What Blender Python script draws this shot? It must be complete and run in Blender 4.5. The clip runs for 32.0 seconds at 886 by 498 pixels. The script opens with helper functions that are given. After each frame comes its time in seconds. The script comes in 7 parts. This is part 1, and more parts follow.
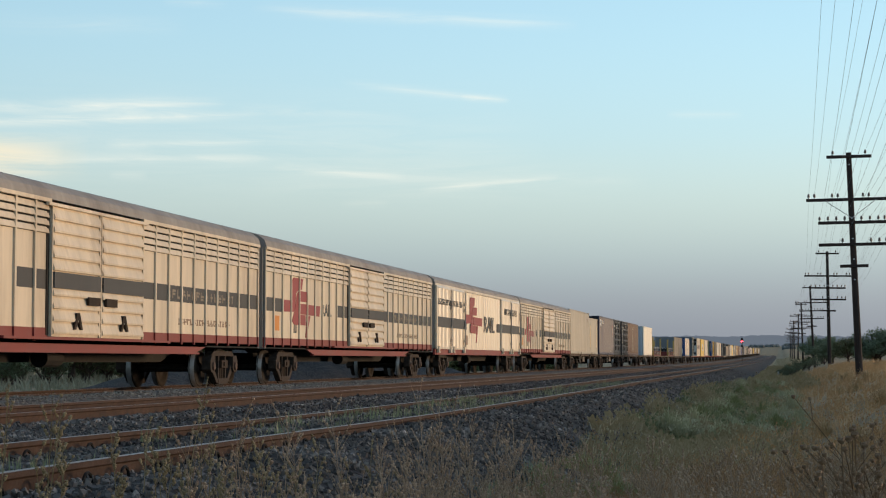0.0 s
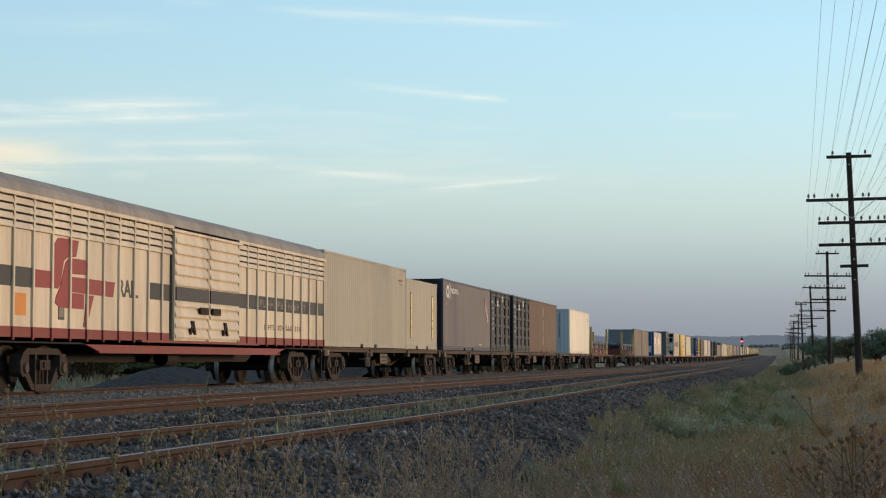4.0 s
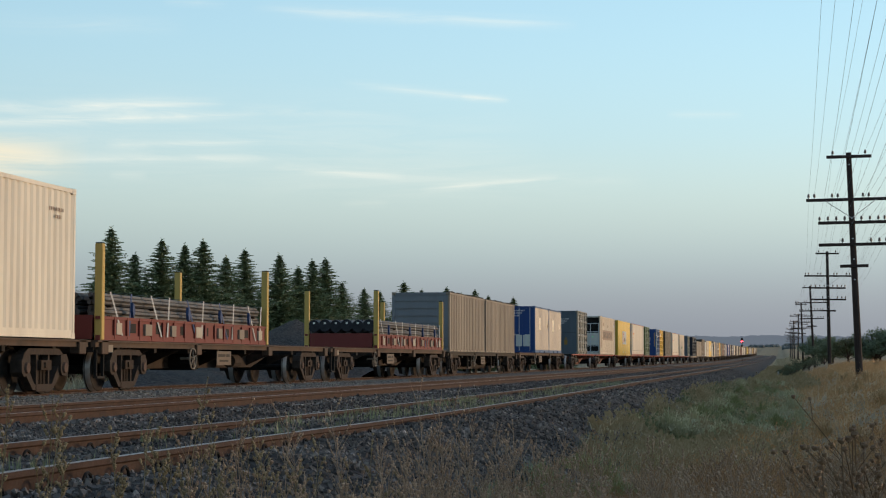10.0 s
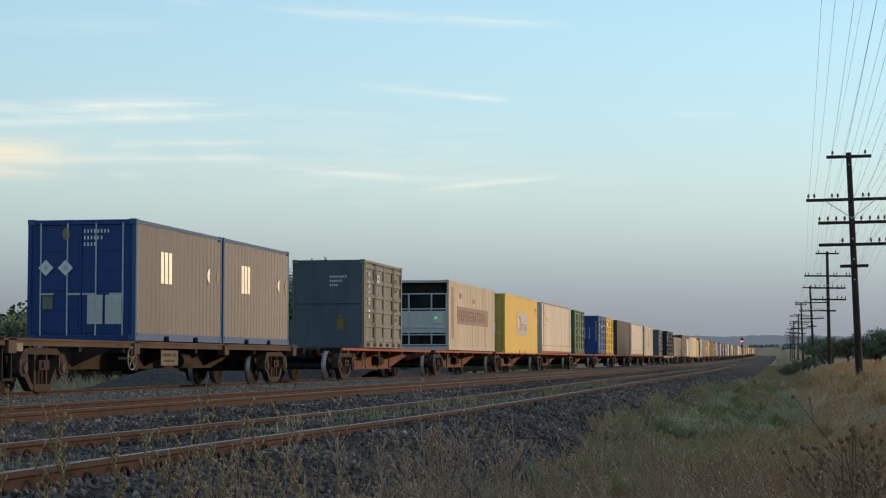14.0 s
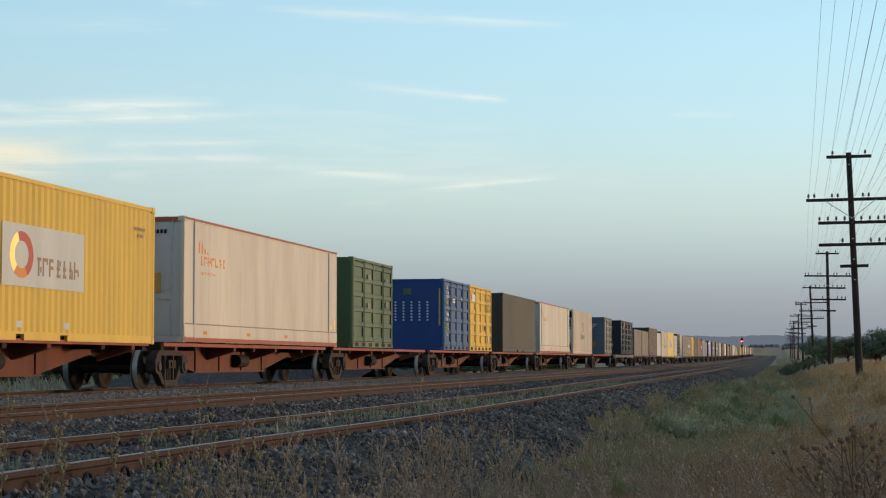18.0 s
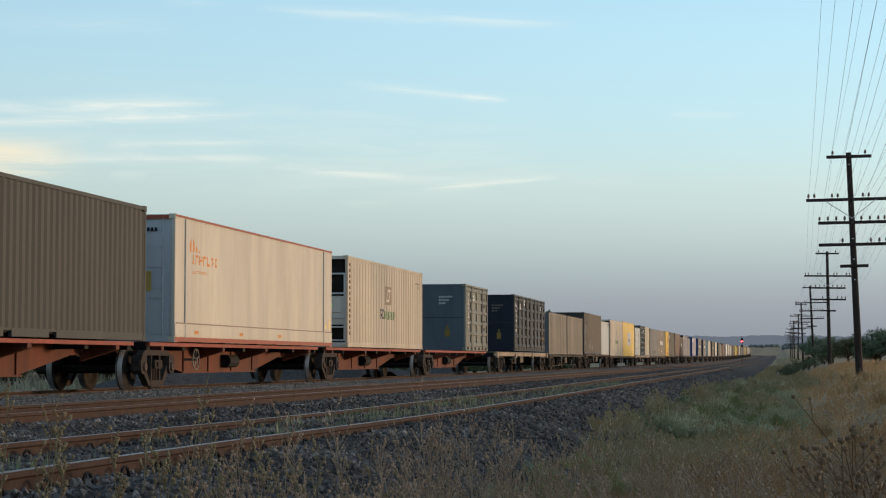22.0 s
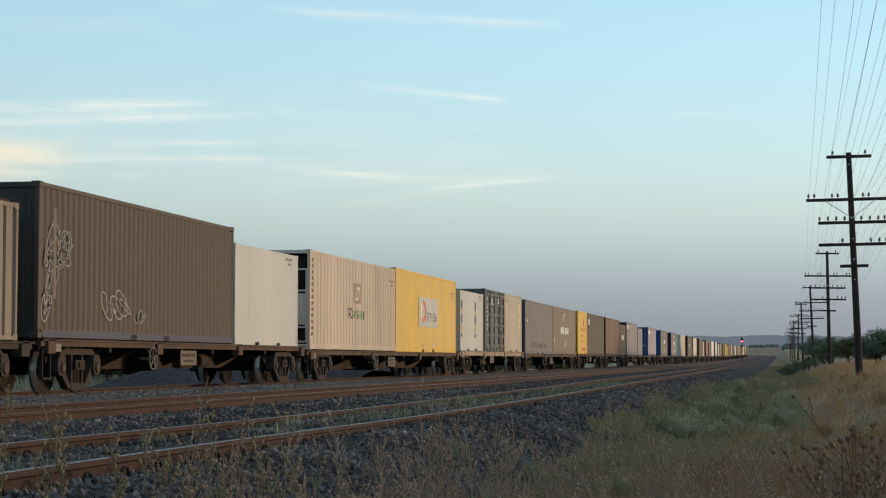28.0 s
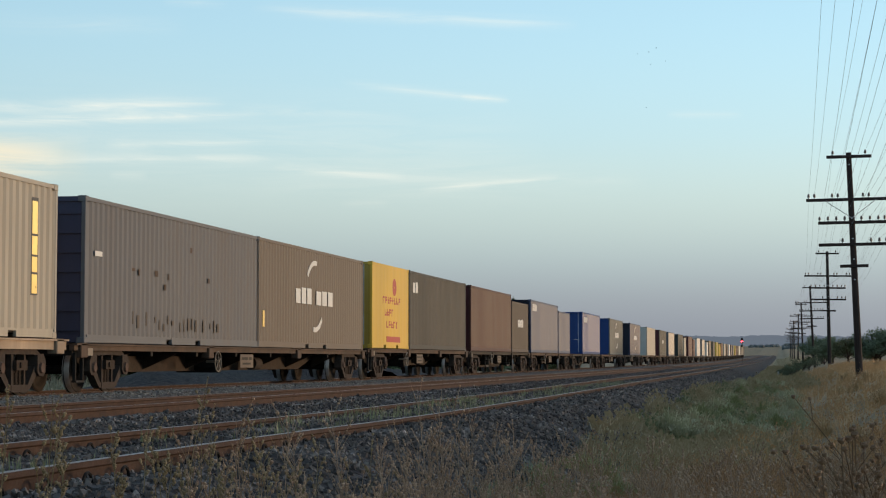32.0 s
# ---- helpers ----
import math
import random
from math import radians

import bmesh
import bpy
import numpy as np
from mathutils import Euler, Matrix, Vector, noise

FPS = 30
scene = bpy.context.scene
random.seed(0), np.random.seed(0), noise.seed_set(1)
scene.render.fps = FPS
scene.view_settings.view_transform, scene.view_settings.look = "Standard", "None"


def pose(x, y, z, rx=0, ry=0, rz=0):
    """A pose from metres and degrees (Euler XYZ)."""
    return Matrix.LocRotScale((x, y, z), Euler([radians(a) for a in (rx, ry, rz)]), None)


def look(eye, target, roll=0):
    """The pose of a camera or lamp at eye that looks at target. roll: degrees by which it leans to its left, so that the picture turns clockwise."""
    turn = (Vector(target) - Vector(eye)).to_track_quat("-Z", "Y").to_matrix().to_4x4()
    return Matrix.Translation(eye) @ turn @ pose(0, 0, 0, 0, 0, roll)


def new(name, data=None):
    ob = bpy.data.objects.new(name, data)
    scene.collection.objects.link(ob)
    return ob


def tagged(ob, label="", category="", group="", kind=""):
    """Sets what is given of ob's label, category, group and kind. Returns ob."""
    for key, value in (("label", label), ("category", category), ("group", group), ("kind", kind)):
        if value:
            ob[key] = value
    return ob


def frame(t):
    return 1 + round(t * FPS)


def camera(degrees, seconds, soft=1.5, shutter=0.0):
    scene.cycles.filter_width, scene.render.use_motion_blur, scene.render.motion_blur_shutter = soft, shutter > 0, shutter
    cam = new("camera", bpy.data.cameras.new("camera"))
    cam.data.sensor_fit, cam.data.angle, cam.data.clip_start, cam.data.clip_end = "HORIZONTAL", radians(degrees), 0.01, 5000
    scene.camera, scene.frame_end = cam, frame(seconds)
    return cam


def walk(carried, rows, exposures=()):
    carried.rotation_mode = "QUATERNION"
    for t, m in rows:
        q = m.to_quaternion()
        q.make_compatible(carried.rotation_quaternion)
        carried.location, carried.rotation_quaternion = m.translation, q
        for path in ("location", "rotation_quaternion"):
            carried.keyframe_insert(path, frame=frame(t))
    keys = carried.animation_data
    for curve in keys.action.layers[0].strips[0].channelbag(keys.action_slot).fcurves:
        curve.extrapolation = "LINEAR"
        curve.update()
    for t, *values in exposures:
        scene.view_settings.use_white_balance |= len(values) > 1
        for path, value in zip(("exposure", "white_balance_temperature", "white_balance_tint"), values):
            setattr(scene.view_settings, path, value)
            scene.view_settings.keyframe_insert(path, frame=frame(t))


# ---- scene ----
# World: y runs along the railway, x to its right, z = 0 on top of the rails.
# A fixed camera on the right of the line; a freight train comes towards it.
cam = camera(27.2, 32.0, soft=1.15)
EYE = (0.0, 0.0, 0.63)
CAM = pose(0, 0, 0.63) @ pose(0, 0, 0, 0, 0, 10.45) @ pose(0, 0, 0, 93.5, 0, 0)
walk(cam, [(0.0, CAM), (32.0, CAM)])

TRAIN_X = -14.6          # centre lines of the three tracks
MIDDLE_X = -9.85
NEAR_X = -5.1
K = 1.0135               # metres per unit of the consist list


def rise(s):
    """The line climbs gently away from the camera."""
    s = max(s, 0.0)
    return 4.2e-6 * s * s if s < 600 else 1.512 + 0.00504 * (s - 600)


def run(t):
    """Metres the train has gone after t seconds."""
    return 15.916 * t - 0.01469 * ((t - 16) ** 2 - 256) / 2


# ---- light ----
world = bpy.data.worlds.new("sky")
scene.world = world
world.use_nodes = True
SUN_UP, SUN_TURN = 4.0, 54.0     # elevation; degrees clockwise from +y
wn, wl = world.node_tree.nodes, world.node_tree.links
wn.clear()
w_out = wn.new("ShaderNodeOutputWorld")
w_bg = wn.new("ShaderNodeBackground")
w_sky = wn.new("ShaderNodeTexSky")
w_sky.sky_type = "NISHITA"
w_sky.sun_disc = False
w_sky.sun_elevation = radians(SUN_UP)
w_sky.sun_rotation = radians(SUN_TURN)
w_sky.dust_density = 1.5
w_sky.ozone_density = 2.0
w_bg.inputs["Strength"].default_value = 0.1


def w_math(op, a, b=None, c=None, clamp=False):
    n = wn.new("ShaderNodeMath")
    n.operation, n.use_clamp = op, clamp
    for i, v in enumerate((a, b, c)):
        if v is None:
            continue
        if isinstance(v, (int, float)):
            n.inputs[i].default_value = v
        else:
            wl.new(v, n.inputs[i])
    return n.outputs[0]


# after sundown: the earth's dusky shadow low down, a pale band over it, deepening blue above
w_tc = wn.new("ShaderNodeTexCoord")
w_sep = wn.new("ShaderNodeSeparateXYZ")
wl.new(w_tc.outputs["Generated"], w_sep.inputs[0])
w_el = w_math("MULTIPLY", w_math("ARCSINE", w_sep.outputs["Z"]), 180 / math.pi)
w_az = w_math("MULTIPLY", w_math("ARCTAN2", w_sep.outputs["X"], w_sep.outputs["Y"]), 180 / math.pi)
w_ramp = wn.new("ShaderNodeValToRGB")
w_ramp.color_ramp.interpolation = "B_SPLINE"
SKY = [(0.0, (0.275, 0.305, 0.36)), (1.0, (0.315, 0.35, 0.405)), (2.0, (0.37, 0.415, 0.46)), (3.3, (0.49, 0.595, 0.61)), (5.0, (0.655, 0.795, 0.75)), (7.0, (0.61, 0.85, 0.90)), (11.0, (0.53, 0.86, 1.04)),
       (18.0, (0.40, 0.63, 0.84)), (40.0, (0.16, 0.25, 0.40)), (90.0, (0.09, 0.14, 0.25))]
while len(w_ramp.color_ramp.elements) < len(SKY):
    w_ramp.color_ramp.elements.new(0.5)
for e, (deg, col) in zip(w_ramp.color_ramp.elements, SKY):
    e.position = (deg / 90) ** 0.5
    e.color = (*col, 1)
wl.new(w_math("POWER", w_math("DIVIDE", w_el, 90.0, clamp=True), 0.5), w_ramp.inputs[0])
w_up = wn.new("ShaderNodeVectorMath")
w_up.operation = "SCALE"
w_gain = w_math("MINIMUM", w_math("MAXIMUM", w_math("MULTIPLY_ADD", w_az, 0.0058, 1.052), 0.88), 1.2)
wl.new(w_math("MULTIPLY", w_gain, 10.0), w_up.inputs["Scale"])
wl.new(w_ramp.outputs[0], w_up.inputs[0])
w_base = wn.new("ShaderNodeMix")
w_base.data_type = "RGBA"
w_base.inputs["Factor"].default_value = 0.9
wl.new(w_sky.outputs[0], w_base.inputs["A"])
wl.new(w_up.outputs[0], w_base.inputs["B"])
# the glow left where the sun went down, low and broad
w_da = w_math("SUBTRACT", w_az, SUN_TURN)
w_glow = w_math("MULTIPLY", w_math("POWER", w_math("SUBTRACT", 1.0, w_math("DIVIDE", w_math("ABSOLUTE", w_da), 50.0), clamp=True), 2.0),
                w_math("POWER", w_math("SUBTRACT", 1.0, w_math("DIVIDE", w_math("ABSOLUTE", w_el), 30.0), clamp=True), 2.0))
w_lit = wn.new("ShaderNodeMix")
w_lit.data_type = "RGBA"
w_lit.inputs["B"].default_value = (24.0, 13.5, 6.0, 1)
wl.new(w_glow, w_lit.inputs["Factor"])
wl.new(w_base.outputs["Result"], w_lit.inputs["A"])
# thin cirrus: long streaks (azimuth of both ends, elevation of both ends, half thickness, strength), torn by noise
w_map = wn.new("ShaderNodeMapping")
w_map.inputs["Scale"].default_value = (9.0, 9.0, 90.0)
wl.new(w_tc.outputs["Generated"], w_map.inputs[0])
w_n = wn.new("ShaderNodeTexNoise")
w_n.inputs["Scale"].default_value = 1.6
w_n.inputs["Detail"].default_value = 7.0
w_n.inputs["Roughness"].default_value = 0.62
w_n.inputs["Distortion"].default_value = 0.7
wl.new(w_map.outputs[0], w_n.inputs["Vector"])
w_tear = w_math("MULTIPLY_ADD", w_n.outputs["Fac"], 3.3, -1.1, clamp=True)
STREAKS = [(-16.51, -6.11, 10.94, 10.45, 0.159, 0.42), (-25.05, -18.42, 10.26, 10.31, 0.248, 0.14), (-19.29, -17.21, 11.08, 11.04, 0.106, 0.20), (-26.04, -17.21, 7.68, 7.96, 0.194, 0.62), (-26.04, -15.98, 7.15, 7.70, 0.124, 0.62),
           (-21.01, -15.98, 6.64, 6.82, 0.106, 0.36), (-23.38, -15.81, 6.15, 6.29, 0.141, 0.38), (-26.04, -22.20, 6.20, 6.13, 0.460, 0.40), (-15.81, -11.58, 6.01, 5.76, 0.124, 0.30), (-11.23, -6.81, 5.36, 5.69, 0.088, 0.50),
           (-13.70, -8.40, 8.70, 8.12, 0.106, 0.34), (-9.90, -8.31, 8.25, 8.14, 0.088, 0.34), (-16.86, -11.23, 7.79, 7.65, 0.159, 0.16), (-3.48, -1.06, 7.65, 7.61, 0.106, 0.20), (-13.70, -12.11, 4.90, 4.91, 0.088, 0.16),
           (-20.84, -19.63, 5.71, 5.73, 0.106, 0.20), (-16.68, -4.01, 5.78, 5.60, 0.460, 0.16),
           (-45.0, -29.0, 7.0, 8.5, 0.4, 0.6), (6.0, 20.0, 9.0, 8.4, 0.3, 0.5), (-26.5, -7.0, 6.9, 6.6, 1.3, 0.16)]
w_sum = None
for a0, a1, e0, e1, th, st in STREAKS:
    mid = w_math("MULTIPLY_ADD", w_math("SUBTRACT", w_az, a0), (e1 - e0) / (a1 - a0), e0)
    off = w_math("DIVIDE", w_math("ABSOLUTE", w_math("SUBTRACT", w_el, mid)), th * 2.3)
    fade = w_math("SUBTRACT", 1.0, off, clamp=True)
    reach = w_math("SUBTRACT", 1.0, w_math("POWER", w_math("DIVIDE", w_math("ABSOLUTE", w_math("SUBTRACT", w_az, (a0 + a1) / 2)), (a1 - a0) / 2), 3.0), clamp=True)
    one = w_math("MULTIPLY", w_math("MULTIPLY", fade, fade), w_math("MULTIPLY", reach, st))
    w_sum = one if w_sum is None else w_math("ADD", w_sum, one)
w_mask = w_math("MULTIPLY", w_sum, w_math("MULTIPLY_ADD", w_tear, 0.88, 0.12), clamp=True)
w_mix = wn.new("ShaderNodeMix")
w_mix.data_type = "RGBA"
w_mix.inputs["B"].default_value = (10.2, 10.0, 8.8, 1)
wl.new(w_mask, w_mix.inputs["Factor"])
wl.new(w_lit.outputs["Result"], w_mix.inputs["A"])
w_warm = wn.new("ShaderNodeMix")
w_warm.data_type = "RGBA"
w_warm.inputs["B"].default_value = (11.4, 9.0, 5.6, 1)
w_wf = w_math("MULTIPLY", w_math("SUBTRACT", 1.0, w_math("DIVIDE", w_math("ABSOLUTE", w_math("SUBTRACT", w_az, -26.0)), 4.6), clamp=True),
              w_math("SUBTRACT", 1.0, w_math("DIVIDE", w_math("ABSOLUTE", w_math("SUBTRACT", w_el, 6.2)), 0.8), clamp=True))
wl.new(w_math("MULTIPLY", w_wf, w_math("MULTIPLY_ADD", w_tear, 0.8, 0.35), clamp=True), w_warm.inputs["Factor"])
wl.new(w_mix.outputs["Result"], w_warm.inputs["A"])
wl.new(w_warm.outputs["Result"], w_bg.inputs["Color"])
wl.new(w_bg.outputs[0], w_out.inputs[0])

sun = new("sun", bpy.data.lights.new("sun", "SUN"))
sun.data.energy = 2.3
sun.data.angle = radians(8)
sun.data.color = (1.0, 0.70, 0.43)
_a, _e = radians(SUN_TURN), radians(SUN_UP)
sun.matrix_world = look((0, 0, 50), (-math.sin(_a) * math.cos(_e) * 50, -math.cos(_a) * math.cos(_e) * 50, 50 - math.sin(_e) * 50))
scene.view_settings.exposure = 0.0


# ---- materials ----
def material(name, colour, rough=0.6, metal=0.0, vary=0.12, scale=3.0, grime=None, grime_amount=0.35, bump=0.0, bump_scale=40.0,
             streak=False, coat=0.0, per_object=0.0):
    """A painted or raw surface with large stains, fine grain and relief."""
    m = bpy.data.materials.new(name)
    m.use_nodes = True
    n, l = m.node_tree.nodes, m.node_tree.links
    b = n["Principled BSDF"]
    b.inputs["Specular IOR Level"].default_value = 0.25
    tc = n.new("ShaderNodeTexCoord")
    mp = n.new("ShaderNodeMapping")
    if streak:
        mp.inputs["Scale"].default_value = (1.0, 1.0, 0.16)
    l.new(tc.outputs["Object"], mp.inputs[0])
    a = n.new("ShaderNodeTexNoise")
    a.inputs["Scale"].default_value = scale
    a.inputs["Detail"].default_value = 7
    a.inputs["Roughness"].default_value = 0.65
    l.new(mp.outputs[0], a.inputs["Vector"])
    f = n.new("ShaderNodeTexNoise")
    f.inputs["Scale"].default_value = bump_scale
    f.inputs["Detail"].default_value = 4
    l.new(tc.outputs["Object"], f.inputs["Vector"])
    dark = tuple(c * (1 - vary * 1.6) for c in colour)
    light = tuple(min(1, c * (1 + vary)) for c in colour)
    r = n.new("ShaderNodeValToRGB")
    r.color_ramp.elements[0].color, r.color_ramp.elements[0].position = (*dark, 1), 0.3
    r.color_ramp.elements[1].color, r.color_ramp.elements[1].position = (*light, 1), 0.7
    l.new(a.outputs["Fac"], r.inputs[0])
    last = r.outputs[0]
    if grime:
        g = n.new("ShaderNodeTexNoise")
        g.inputs["Scale"].default_value = scale * 0.55
        g.inputs["Detail"].default_value = 9
        g.inputs["Roughness"].default_value = 0.72
        l.new(mp.outputs[0], g.inputs["Vector"])
        gr = n.new("ShaderNodeValToRGB")
        gr.color_ramp.elements[0].position = 0.5
        gr.color_ramp.elements[1].position = 0.75
        gr.color_ramp.elements[1].color = (grime_amount, grime_amount, grime_amount, 1)
        l.new(g.outputs["Fac"], gr.inputs[0])
        mx = n.new("ShaderNodeMix")
        mx.data_type = "RGBA"
        mx.inputs["B"].default_value = (*grime, 1)
        l.new(gr.outputs[0], mx.inputs["Factor"])
        l.new(last, mx.inputs["A"])
        last = mx.outputs["Result"]
    if per_object:
        oi = n.new("ShaderNodeObjectInfo")
        mr = n.new("ShaderNodeMapRange")
        mr.inputs["To Min"].default_value = 1 - per_object
        mr.inputs["To Max"].default_value = 1 + per_object
        l.new(oi.outputs["Random"], mr.inputs["Value"])
        hs = n.new("ShaderNodeHueSaturation")
        l.new(mr.outputs[0], hs.inputs["Value"])
        l.new(last, hs.inputs["Color"])
        last = hs.outputs[0]
    l.new(last, b.inputs["Base Color"])
    b.inputs["Metallic"].default_value = metal
    rr = n.new("ShaderNodeMapRange")
    rr.inputs["To Min"].default_value = max(0.05, rough - 0.1)
    rr.inputs["To Max"].default_value = min(1, rough + 0.12)
    l.new(a.outputs["Fac"], rr.inputs["Value"])
    l.new(rr.outputs[0], b.inputs["Roughness"])
    if bump:
        bp = n.new("ShaderNodeBump")
        bp.inputs["Strength"].default_value = bump
        bp.inputs["Distance"].default_value = 0.01
        l.new(f.outputs["Fac"], bp.inputs["Height"])
        l.new(bp.outputs[0], b.inputs["Normal"])
    return m


RUST = (0.16, 0.075, 0.04)
DIRT = (0.12, 0.095, 0.075)


def paint(name, colour, rough=0.5, grime=DIRT, amount=0.4, vary=0.08):
    return material(name, colour, rough, vary=vary, scale=1.1, grime=grime, grime_amount=amount, bump=0.05, bump_scale=60, streak=True)


